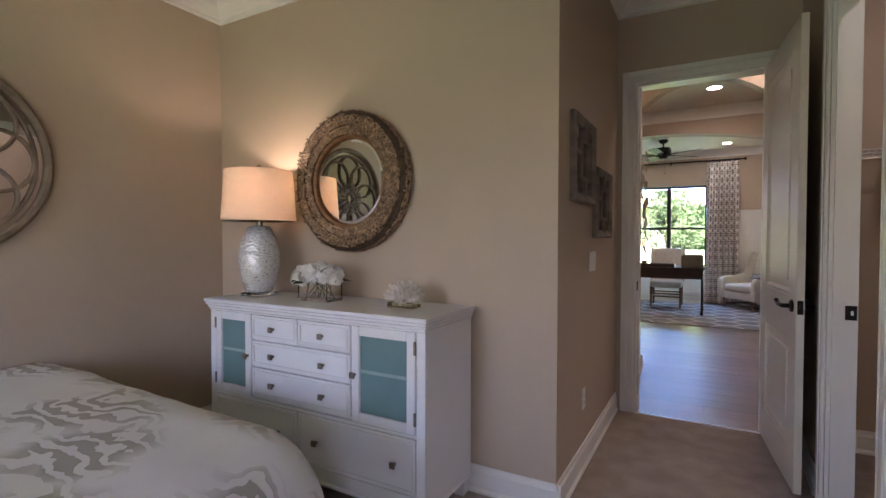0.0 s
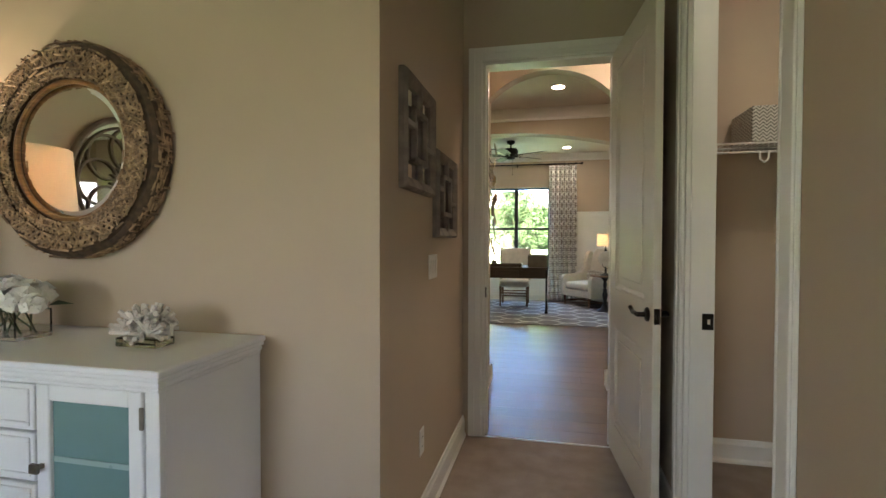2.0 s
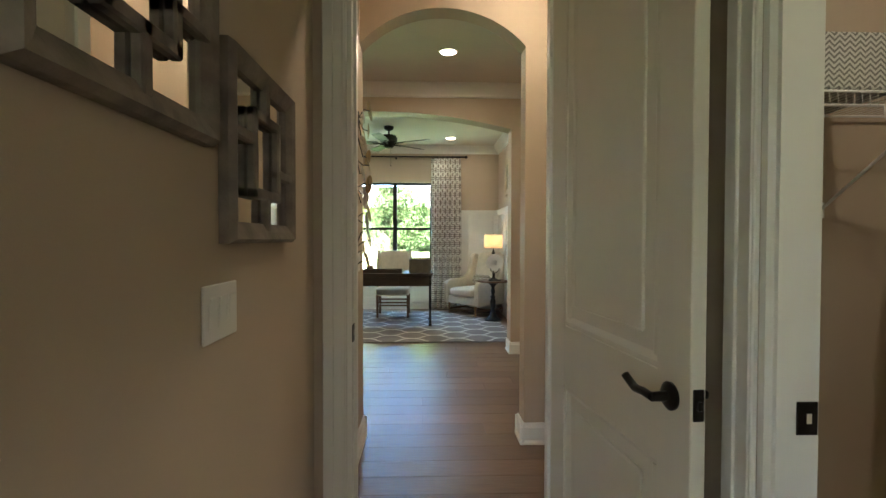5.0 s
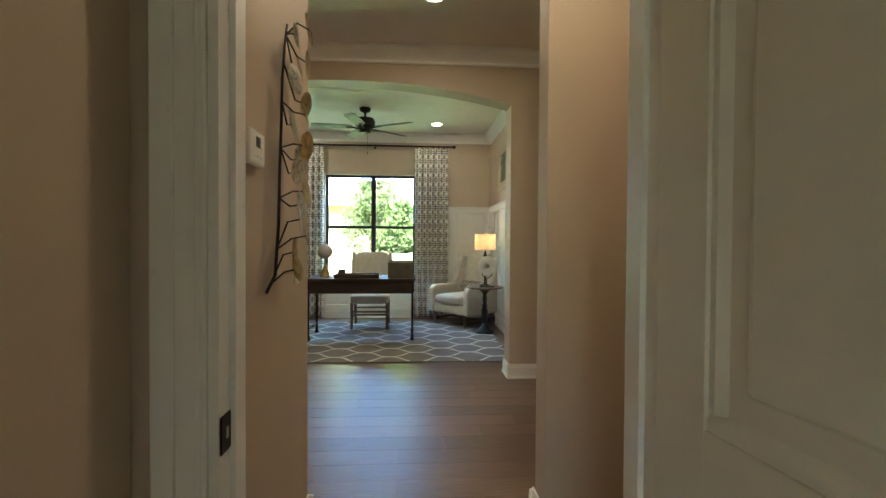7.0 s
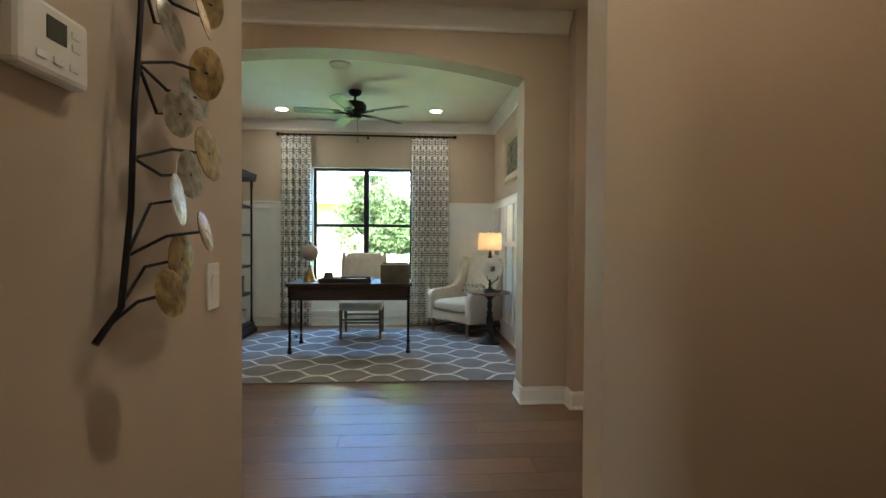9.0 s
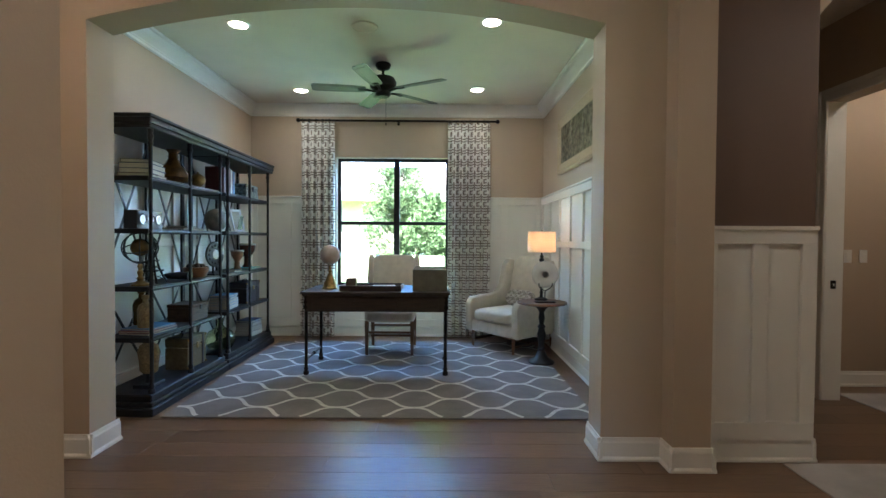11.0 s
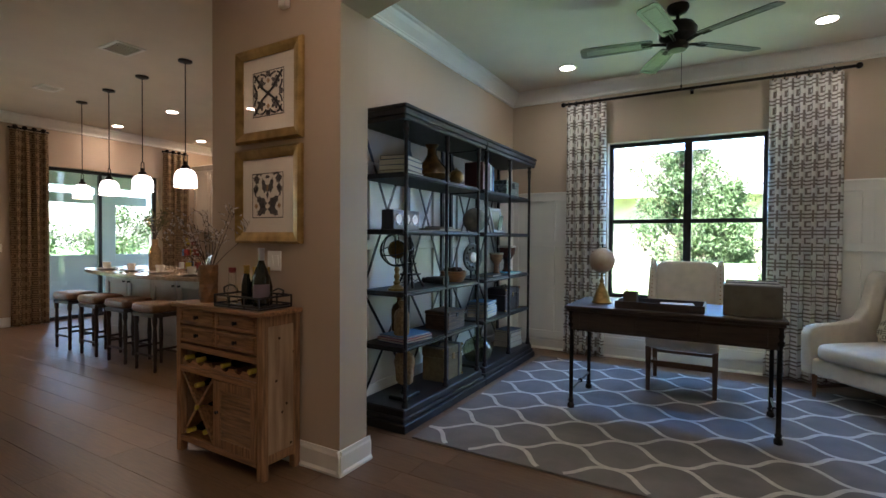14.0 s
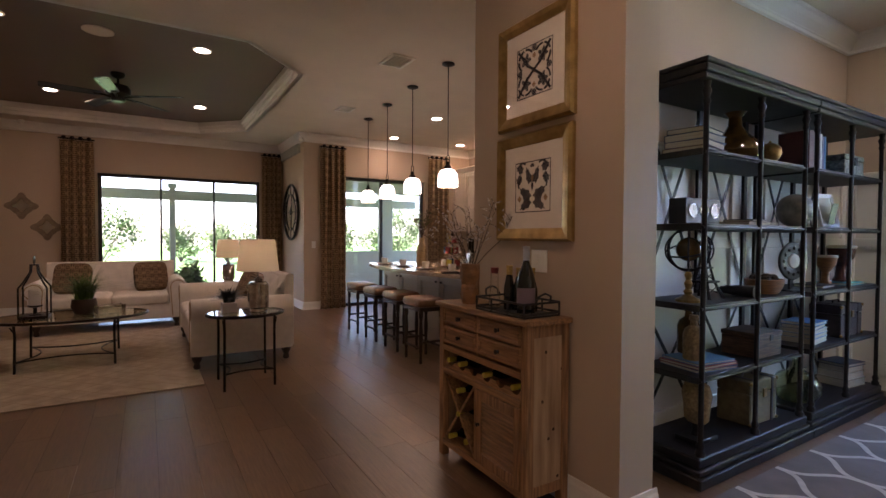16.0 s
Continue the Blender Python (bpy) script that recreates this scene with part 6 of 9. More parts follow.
# bed
DUVET = bpy.data.materials.new("damask_duvet")
DUVET.use_nodes = True
n_, l_ = DUVET.node_tree.nodes, DUVET.node_tree.links
b_ = n_["Principled BSDF"]
b_.inputs["Roughness"].default_value = 0.75
tc_ = n_.new("ShaderNodeTexCoord")
nz_ = n_.new("ShaderNodeTexNoise"); nz_.inputs["Scale"].default_value, nz_.inputs["Detail"].default_value = 5.0, 3.0
mx_ = n_.new("ShaderNodeMixRGB"); mx_.inputs[0].default_value = 0.22
l_.new(tc_.outputs["Object"], nz_.inputs[0]), l_.new(tc_.outputs["Object"], mx_.inputs[1]), l_.new(nz_.outputs["Color"], mx_.inputs[2])
wv_ = n_.new("ShaderNodeTexWave"); wv_.wave_type = "RINGS"; wv_.inputs["Scale"].default_value, wv_.inputs["Distortion"].default_value, wv_.inputs["Detail"].default_value = 6.5, 7.0, 2.5
l_.new(mx_.outputs[0], wv_.inputs[0])
vo_ = n_.new("ShaderNodeTexVoronoi"); vo_.inputs["Scale"].default_value = 3.4
l_.new(mx_.outputs[0], vo_.inputs["Vector"])
ms_ = n_.new("ShaderNodeMapRange"); ms_.inputs[1].default_value, ms_.inputs[2].default_value = 0.62, 0.36
l_.new(vo_.outputs["Distance"], ms_.inputs[0])
rp_ = n_.new("ShaderNodeValToRGB"); rp_.color_ramp.elements[0].position, rp_.color_ramp.elements[1].position = 0.45, 0.55
rp_.color_ramp.elements[0].color, rp_.color_ramp.elements[1].color = (0, 0, 0, 1), (1, 1, 1, 1)
l_.new(wv_.outputs["Fac"], rp_.inputs[0])
mu_ = n_.new("ShaderNodeMath"); mu_.operation = "MULTIPLY"
l_.new(rp_.outputs[0], mu_.inputs[0]), l_.new(ms_.outputs[0], mu_.inputs[1])
cm_ = n_.new("ShaderNodeMixRGB"); cm_.inputs[1].default_value, cm_.inputs[2].default_value = (0.74, 0.72, 0.69, 1), (0.40, 0.37, 0.32, 1)
l_.new(mu_.outputs[0], cm_.inputs[0]), l_.new(cm_.outputs[0], b_.inputs["Base Color"])
bp_ = n_.new("ShaderNodeBump"); bp_.inputs["Strength"].default_value, bp_.inputs["Distance"].default_value = 0.5, 0.003
l_.new(mu_.outputs[0], bp_.inputs["Height"]), l_.new(bp_.outputs[0], b_.inputs["Normal"])
bed = thing("bed", pose(0, 0, 0), "made bed with white and taupe damask duvet", "bed")
bm = B()
nx, ny = 70, 70
X0, X1, Y0, Y1, R, DROP = -2.78, -1.22, -0.80, 1.03, 0.18, 0.42
grid = []
def fold(u, lo, hi):
    """Runs along the flat top, round the edge and down."""
    if u < lo:
        return lo - R * math.sin(min((lo - u) / R, math.pi / 2)) - 0.03 * max(0, lo - u - R * 1.57), max(0, lo - u)
    if u > hi:
        return hi + R * math.sin(min((u - hi) / R, math.pi / 2)) + 0.05 * max(0, u - hi - R * 1.57), max(0, u - hi)
    return u, 0.0
for j in range(ny + 1):
    row = []
    for i in range(nx + 1):
        u = X0 + (X1 + R * 1.57 + DROP - X0) * i / nx
        v = (Y0 - R * 1.57 - DROP) + (Y1 - Y0 + 2 * (R * 1.57 + DROP)) * j / ny
        x, du = fold(u, X0, X1)
        y, dv = fold(v, Y0, Y1)
        dd = math.hypot(du, dv) if du and dv else max(du, dv)
        z = 0.655 - (R * (1 - math.cos(min(dd / R, math.pi / 2))) + max(0, dd - R * 1.57))
        z = max(z, 0.05)
        nz = noise.noise(Vector((x * 2.2, y * 2.2, z * 2.2)))
        cr = noise.noise(Vector((x * 6, y * 6, 3 + z * 3)))
        sag = -0.03 * ((x - X0) / (X1 - X0)) ** 2
        row.append(bm.verts.new((x + 0.02 * cr * min(1, dd * 4), y + 0.02 * nz * min(1, dd * 4), z + 0.014 * nz + 0.008 * cr + sag)))
    grid.append(row)
for j in range(ny):
    for i in range(nx):
        bm.faces.new((grid[j][i], grid[j][i + 1], grid[j + 1][i + 1], grid[j + 1][i]))
dv = part("duvet", bm, DUVET, bed, "white duvet with taupe damask scrolls", True)
sol = dv.modifiers.new("thick", "SOLIDIFY")
sol.thickness = -0.02
bm = B(); box(bm, -2.80, -0.80, 0.28, -1.22, 1.03, 0.58, 0.05, 3); part("mattress", bm, LINEN, bed, "", True)
bm = B(); box(bm, -2.80, -0.79, 0.10, -1.23, 1.02, 0.28, 0.01); part("bed_base", bm, LINEN, bed)
for x in (-2.7, -1.3):
    for y in (-0.7, 0.95):
        bm = B(); lathe(bm, [(0.025, 0), (0.035, 0.10)], 12, x, y); part("leg", bm, WOODD, bed)

# fretwork mirrors on the nook wall
FRETW = mat("weathered_fret_wood", (0.23, 0.19, 0.155), 0.75, var=0.35, scale=16, bump=0.5, bscale=90, colour2=(0.12, 0.095, 0.075))


def fret_mirror(m, w, h):
    d = thing("fretwork_mirror", m, "weathered grey wood fretwork mirror on the wall", "mirror", "fretwork mirrors")
    bm = B(); box(bm, -w / 2 + 0.02, -0.008, -h / 2 + 0.02, w / 2 - 0.02, -0.001, h / 2 - 0.02); part("mirror_glass", bm, MIRROR, d)
    picture_frame(d, w, h, 0.048, 0.036, FRETW)
    iw, ih, t = w * 0.19, h * 0.22, 0.013
    for a in ((-iw, -ih, iw, -ih), (-iw, ih, iw, ih), (-iw, -ih, -iw, ih), (iw, -ih, iw, ih), (0.0, ih, 0.0, h / 2 - 0.04), (0.0, -h / 2 + 0.04, 0.0, -ih), (-w / 2 + 0.04, 0.03, -iw, 0.03), (iw, -0.03, w / 2 - 0.04, -0.03)):
        bm = B()
        x0, z0, x1, z1 = a
        box(bm, min(x0, x1) - t, -0.030, min(z0, z1) - t, max(x0, x1) + t, -0.0085, max(z0, z1) + t, 0.004)
        part("fret_bar", bm, FRETW, d)


fret_mirror(pose(-0.474, 2.615, 1.715, 0, 0, 90), 0.47, 0.455)
fret_mirror(pose(-0.474, 3.15, 1.515, 0, 0, 90), 0.47, 0.43)


def wall_plate(m, gangs, kind):
    label = {"switch": "white light switch plate on the wall", "outlet": "white electrical outlet plate on the wall"}[kind]
    d = thing("light_switch" if kind == "switch" else "wall_outlet", m, label, kind)
    w = 0.07 + 0.046 * (gangs - 1)
    bm = B(); box(bm, -w / 2, -0.006, -0.058, w / 2, -0.0005, 0.058, 0.002); part("plate", bm, TRIM, d)
    for i in range(gangs):
        x = (i - (gangs - 1) / 2) * 0.046
        if kind == "switch":
            bm = B(); box(bm, -0.016, -0.004, -0.033, 0.016, 0.0, 0.033, 0.001, m=pose(x, -0.006, 0, 4)); part("rocker", bm, TRIM, d)
        else:
            for z in (-0.02, 0.02):
                bm = B(); lathe(bm, [(0.0, 0), (0.016, 0), (0.015, 0.002), (0.0, 0.002)], 16, m=pose(x, -0.006, z, 90)); part("socket", bm, TRIM, d)
                for s in (-0.006, 0.006):
                    bm = B(); box(bm, x + s - 0.001, -0.0085, z - 0.004, x + s + 0.001, -0.0079, z + 0.005); part("slot", bm, BLACKP, d)


wall_plate(pose(-0.4745, 2.915, 1.16, 0, 0, 90), 3, "switch")
wall_plate(pose(-0.4745, 2.71, 0.39, 0, 0, 90), 1, "outlet")
wall_plate(pose(-0.4595, 4.88, 1.17, 0, 0, 90), 1, "switch")
wall_plate(pose(1.13, 4.9495, 0.45), 1, "outlet")
wall_plate(pose(1.2985, 9.75, 0.40, 0, 0, -90), 1, "outlet")
wall_plate(pose(-2.60, 7.3695, 1.16), 2, "switch")
wall_plate(pose(-9.0995, 8.12, 1.13, 0, 0, 90), 1, "switch")
wall_plate(pose(3.62, 8.8595, 1.17), 1, "switch"), wall_plate(pose(3.76, 8.8595, 1.17), 1, "switch")

# closet: wire shelf, storage box, dress
WIRE = mat("white_coated_wire", (0.75, 0.74, 0.70), 0.4, var=0.02)
ws = thing("wire_shelf", pose(0, 0, 0), "white wire closet shelf with brackets", "closet shelf")
SZ = 1.785
for y, z in ((3.40, SZ), (3.40, SZ - 0.045), (3.55, SZ), (3.70, SZ)):
    bm = B(); tube(bm, [(0.752, y, z), (2.148, y, z)], 0.0045, 6); part("rail", bm, WIRE, ws)
bm = B()
for i in range(48):
    x = 0.895 + i * 0.0265
    tube(bm, [(x, 3.715, SZ + 0.004), (x, 3.40, SZ + 0.004), (x, 3.397, SZ - 0.045)], 0.0016, 4)
tagged(part("wire_grid", bm, WIRE, ws), kind="stuff")
for x in (1.12, 1.42):
    bm = B(); tube(bm, [(x, 3.40, SZ - 0.045), (x, 3.39, SZ - 0.085), (x + 0.02, 3.395, SZ - 0.10), (x + 0.04, 3.40, SZ - 0.085), (x + 0.045, 3.40, SZ - 0.045)], 0.005, 6); part("hook", bm, WIRE, ws, "", True)
bm = B(); tube(bm, [(1.63, 3.41, SZ - 0.02), (1.48, 3.715, SZ - 0.36)], 0.006, 6); box(bm, 1.465, 3.712, SZ - 0.39, 1.495, 3.719, SZ - 0.33, 0.001); part("brace", bm, WIRE, ws)
CHEV = bpy.data.materials.new("grey_chevron_cloth")
CHEV.use_nodes = True
n_, l_ = CHEV.node_tree.nodes, CHEV.node_tree.links
tc_, se_ = n_.new("ShaderNodeTexCoord"), n_.new("ShaderNodeSeparateXYZ")
l_.new(tc_.outputs["Object"], se_.inputs[0])
def mnode(op, a, c):
    k = n_.new("ShaderNodeMath"); k.operation = op
    for i, v in enumerate((a, c)):
        if isinstance(v, (int, float)):
            k.inputs[i].default_value = v
        else:
            l_.new(v, k.inputs[i])
    return k.outputs[0]
zig = mnode("PINGPONG", mnode("ADD", se_.outputs[0], se_.outputs[1]), 0.017)
st_ = mnode("PINGPONG", mnode("ADD", se_.outputs[2], zig), 0.009)
gt_ = mnode("GREATER_THAN", st_, 0.0048)
cm_ = n_.new("ShaderNodeMixRGB"); cm_.inputs[1].default_value, cm_.inputs[2].default_value = (0.58, 0.56, 0.50, 1), (0.20, 0.19, 0.165, 1)
l_.new(gt_, cm_.inputs[0]), l_.new(cm_.outputs[0], n_["Principled BSDF"].inputs["Base Color"])
n_["Principled BSDF"].inputs["Roughness"].default_value = 0.9
sbx = thing("storage_box", pose(1.29, 3.55, SZ + 0.006), "grey and white chevron fabric storage box", "storage box")
bm = B(); box(bm, -0.205, -0.15, 0, 0.205, 0.15, 0.185, 0.008, 2); part("box_body", bm, CHEV, sbx)
bm = B(); lathe(bm, [(0.009, 0), (0.013, 0), (0.013, 0.003), (0.009, 0.003)], 14, m=pose(-0.2065, 0.0, 0.12, 0, -90)); part("grommet", bm, NICKEL, sbx, "metal grommet")
BLKCLOTH = mat("black_dress_cloth", (0.012, 0.012, 0.016), 0.9, var=0.2, scale=40, bump=0.4, bscale=300)
TWEED = mat("black_white_tweed", (0.20, 0.20, 0.21), 0.9, var=0.5, scale=120, colour2=(0.02, 0.02, 0.025), bump=0.6, bscale=300)
dr = thing("hanging_dress", pose(1.66, 3.37, 0.70, 0, 0, 70), "sleeveless black and tweed dress on a hanger", "dress")
for nm, prof, mt in (("skirt", [(0.19, 0.0), (0.185, 0.02), (0.165, 0.25), (0.135, 0.44)], BLKCLOTH), ("bodice", [(0.135, 0.46), (0.15, 0.58), (0.16, 0.70), (0.13, 0.80), (0.06, 0.83)], TWEED), ("waistband", [(0.138, 0.435), (0.138, 0.465)], BLKCLOTH)):
    bm = B(); lathe(bm, prof, 40, squash=0.28)
    for v in bm.verts:
        v.co.y += 0.02 * math.sin(26 * v.co.x) * (1 if nm == "skirt" else 0.3)
    part(nm, bm, mt, dr, "", True)
bm = B(); tube(bm, [(-0.17, 0, 0.815), (0, 0, 0.865), (0.17, 0, 0.815)], 0.006, 6); tube(bm, [(0, 0, 0.865), (0, 0, 0.93), (0.015, 0.03, 0.965), (0.02, 0.07, 0.97), (0.0, 0.085, 1.0), (0, 0.08, 1.036)], 0.003, 6); part("hanger", bm, DARKM, dr, "", True)

# hall: thermostat and disc wall sculpture
th = thing("thermostat", pose(-0.4595, 4.31, 1.55, 0, 0, 90), "white wall thermostat with small grey display", "thermostat")
bm = B(); box(bm, -0.065, -0.028, -0.048, 0.065, -0.0005, 0.048, 0.008, 2); part("case", bm, TRIM, th)
bm = B(); box(bm, -0.02, -0.0295, 0.0, 0.016, -0.0279, 0.03); part("display", bm, mat("lcd_grey", (0.10, 0.11, 0.09), 0.2), th, "grey display")
for x, z in ((0.035, 0.022), (0.035, 0.004), (-0.03, -0.025), (0.0, -0.025), (0.03, -0.025)):
    bm = B(); box(bm, x - 0.009, -0.030, z - 0.005, x + 0.009, -0.0278, z + 0.005, 0.001); part("button", bm, WHITEF, th)
DISCG = mat("hammered_gold_disc", (0.55, 0.40, 0.18), 0.35, 0.8, var=0.3, scale=40, bump=0.8, bscale=70)
DISCS = mat("hammered_silver_disc", (0.62, 0.60, 0.50), 0.32, 0.8, var=0.3, scale=40, bump=0.8, bscale=70)
wsr = thing("disc_wall_sculpture", pose(-0.46, 0.11, 0), "metal branch wall sculpture with gold and silver discs", "wall art")
stem = [(0.03, 4.27, 1.13), (0.045, 4.31, 1.18), (0.05, 4.33, 1.34), (0.05, 4.34, 1.50), (0.05, 4.36, 1.66), (0.05, 4.37, 1.80), (0.05, 4.40, 1.92), (0.05, 4.43, 2.0)]
bm = B(); tube(bm, stem, 0.006, 6, taper=0.7); part("stem", bm, DARKM, wsr, "dark metal stem", True)
rnd = random.Random(8)
for i in range(17):
    z = 1.2 + 0.052 * i
    k = min(int((z - 1.13) / 0.87 * 7), 6)
    p = Vector(stem[k]).lerp(Vector(stem[k + 1]), 0.5)
    y = p.y + (0.055 if i % 3 == 0 else 0.13 if i % 3 == 1 else -0.02 + 0.21) * rnd.uniform(0.8, 1.15)
    x = rnd.uniform(0.07, 0.11)
    bm = B(); tube(bm, [p, ((p.x + x) / 2, (p.y + y) / 2 - 0.01, z - 0.01), (x, y, z)], 0.003, 5); part("twig", bm, DARKM, wsr)
    bm = B(); r = rnd.uniform(0.038, 0.056)
    lathe(bm, [(0.007, 0.0015), (r * 0.5, 0.004), (r, 0.0), (r, -0.0015), (r * 0.5, 0.002), (0.007, -0.0005), (0.007, 0.0015)], 26, m=pose(x, y, z, rnd.uniform(-15, 15), 90 + rnd.uniform(-14, 14), 0))
    part("disc", bm, DISCG if rnd.random() < 0.55 else DISCS, wsr, "hammered metal disc", True)

# ---- gallery: wine chest, framed prints ----
PINE = mat("weathered_pine", (0.42, 0.235, 0.11), 0.6, var=0.3, scale=5, wave=(14, 14, 1.1), bump=0.3, bscale=12, colour2=(0.17, 0.092, 0.045))
PINEH = mat("weathered_pine_rails", (0.40, 0.22, 0.10), 0.6, var=0.3, scale=5, wave=(1.1, 14, 14), bump=0.3, bscale=12, colour2=(0.155, 0.083, 0.04))
PALEP = mat("pale_pine_panel", (0.52, 0.37, 0.23), 0.65, var=0.3, scale=3.5, wave=(10, 8, 0.9), bump=0.3, bscale=14, colour2=(0.30, 0.19, 0.105))
# pine darkened to paint in the shade inside the cabinet; the knots share it
DARKIN = mat("shade_dark_pine_and_knots", (0.10, 0.055, 0.03), 0.8, var=0.3, scale=8)
WINEG = mat("dark_bottle_glass", (0.010, 0.013, 0.010), 0.08, var=0.1, spec=0.7)
YFOIL = mat("yellow_capsule", (0.52, 0.42, 0.05), 0.4, var=0.1)
GOLDFOIL = mat("gold_foil", (0.55, 0.36, 0.10), 0.35, 0.6, var=0.15, scale=60)
SILVFOIL = mat("silver_foil", (0.55, 0.55, 0.58), 0.3, 0.7, var=0.1)


def wine_chest(m, W, D, T):
    """Front towards local -y, x from 0 to W."""
    d = thing("wine_cabinet", m, "weathered pine wine cabinet with louvred door and bottle racks", "cabinet")
    p = 0.045
    for x in (0, W - p):
        for y in (0, D - p):
            bm = B(); box(bm, x, y, 0, x + p, y + p, T - 0.025, 0.004); part("corner_post", bm, PINE, d)
    bm = B(); box(bm, -0.02, -0.02, T - 0.026, W + 0.02, D, T, 0.005, 2); part("top", bm, PINEH, d)
    for x in (0.008, W - 0.02):
        bm = B(); box(bm, x, p, 0.10, x + 0.012, D - p, T - 0.07); part("side_panel", bm, PALEP, d, "pale knotty pine panel")
        for z0, z1 in ((0.08, 0.13), (T - 0.085, T - 0.027)):
            bm = B(); box(bm, x - 0.004, p, z0, x + 0.016, D - p, z1, 0.003); part("side_rail", bm, PINE, d)
    # knots in the side panel
    for y, z in ((0.12, 0.75), (0.22, 0.66), (0.10, 0.52), (0.17, 0.38), (0.14, 0.34), (0.2, 0.15)):
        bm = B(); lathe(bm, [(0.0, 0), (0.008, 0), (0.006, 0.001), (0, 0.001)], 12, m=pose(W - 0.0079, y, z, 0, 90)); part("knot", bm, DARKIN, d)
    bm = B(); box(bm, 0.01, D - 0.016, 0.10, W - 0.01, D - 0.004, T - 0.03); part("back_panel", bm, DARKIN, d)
    for z in (0.10, 0.52, 0.655):
        bm = B(); box(bm, 0.02, 0.012, z - 0.02, W - 0.02, D - 0.017, z, 0.002); part("deck", bm, PINEH, d)
        bm = B(); box(bm, p, -0.002, z - 0.028, W - p, 0.016, z + 0.006, 0.003); part("front_rail", bm, PINEH, d)
    cx = W * 0.47
    bm = B(); box(bm, cx - 0.014, 0.004, 0.106, cx + 0.014, 0.03, 0.492, 0.003); part("divider", bm, PINE, d)
    # four small drawers
    for i, (x0, x1) in enumerate(((p + 0.003, W / 2 - 0.008), (W / 2 + 0.008, W - p - 0.003))):
        for z0, z1 in ((0.672, 0.772), (0.778, 0.878)):
            bm = B(); box(bm, x0, 0.0, z0, x1, 0.25, z1, 0.003)
            for a in ((x0 + 0.008, z0 + 0.008, x1 - 0.008, z0 + 0.022), (x0 + 0.008, z1 - 0.022, x1 - 0.008, z1 - 0.008), (x0 + 0.008, z0 + 0.022, x0 + 0.022, z1 - 0.022), (x1 - 0.022, z0 + 0.022, x1 - 0.008, z1 - 0.022)):
                box(bm, a[0], -0.007, a[1], a[2], 0.001, a[3], 0.002)
            o = part("drawer", bm, PINEH, d)
            bm = B(); xx, zz = (x0 + x1) / 2, (z0 + z1) / 2
            lathe(bm, [(0.010, 0), (0.006, 0.006), (0.012, 0.014), (0.012, 0.018), (0, 0.021)], 12, m=pose(xx, -0.0005, zz, 90)); part("knob", bm, DARKM, o, "dark metal knob", True)
    bm = B(); box(bm, W / 2 - 0.007, -0.001, 0.662, W / 2 + 0.007, 0.02, 0.885, 0.002); part("drawer_divider", bm, PINE, d)
    # scalloped bottle rest
    pts = [(p, 0.526)]
    n = 6
    for i in range(n):
        c = p + (W - 2 * p) * (i + 0.5) / n
        for k in range(9):
            a = math.pi + math.pi * k / 8
            pts.append((c + 0.034 * math.cos(a), 0.566 + 0.026 * math.sin(a)))
    pts.append((W - p, 0.526))
    bm = B(); prism(bm, [(p, 0.566)] + pts[1:-1] + [(W - p, 0.566), (W - p, 0.526), (p, 0.526)], "y", 0.016, 0.034); part("bottle_rest", bm, PINEH, d)
    # crossed boards of the open rack
    x0, x1, z0, z1 = p + 0.004, cx - 0.016, 0.108, 0.49
    for s in (0, 1):
        bm = B()
        a, b = Vector((x0, 0, z0 if s else z1)), Vector((x1, 0, z1 if s else z0))
        side = Vector((-(b - a).z, 0, (b - a).x)).normalized() * 0.008
        y0 = 0.012 if s else 0.010
        prism(bm, [((a + side).x, (a + side).z), ((a - side).x, (a - side).z), ((b - side).x, (b - side).z), ((b + side).x, (b + side).z)], "y", y0, D - 0.03 - 0.004 * s)
        part("cross_board", bm, PINEH, d)
    # louvred door
    dx0, dx1 = cx + 0.018, W - p - 0.004
    bm = B()
    for a in ((dx0, 0.108, dx0 + 0.045, 0.488), (dx1 - 0.045, 0.108, dx1, 0.488), (dx0 + 0.045, 0.108, dx1 - 0.045, 0.16), (dx0 + 0.045, 0.436, dx1 - 0.045, 0.488)):
        box(bm, a[0], -0.002, a[1], a[2], 0.02, a[3], 0.003)
    o = part("door", bm, PINE, d)
    for i in range(13):
        bm = B(); box(bm, dx0 + 0.045, -0.012, -0.003, dx1 - 0.045, 0.012, 0.003, m=pose(0, 0.010, 0.172 + 0.0208 * i, 42)); part("louvre", bm, PINEH, o)
    bm = B(); lathe(bm, [(0.009, 0), (0.006, 0.006), (0.011, 0.014), (0, 0.019)], 12, m=pose(dx0 + 0.022, -0.002, 0.31, 90)); part("knob", bm, DARKM, o)
    return d


CW, CD, CT = 0.79, 0.262, 0.905
CM = pose(-3.165, 7.108, 0, 0, 0, -1.2)
wine_chest(CM, CW, CD, CT)


def lying_bottle(x, y, z, capsule, tilt=0):
    b = thing("wine_bottle", CM @ pose(x, y, z, 90 + tilt), "dark wine bottle with yellow capsule lying in rack", "bottle", "bottles in the cabinet")
    bm = B(); lathe(bm, [(0.0, -0.29), (0.033, -0.29), (0.035, -0.28), (0.035, -0.12), (0.028, -0.09), (0.014, -0.065), (0.0135, -0.03)], 18); part("bottle_body", bm, WINEG, b, "", True)
    bm = B(); lathe(bm, [(0.0145, -0.05), (0.0145, -0.002), (0.013, 0.0), (0.0, 0.0)], 14); part("capsule", bm, capsule, b, "yellow capsule", True)


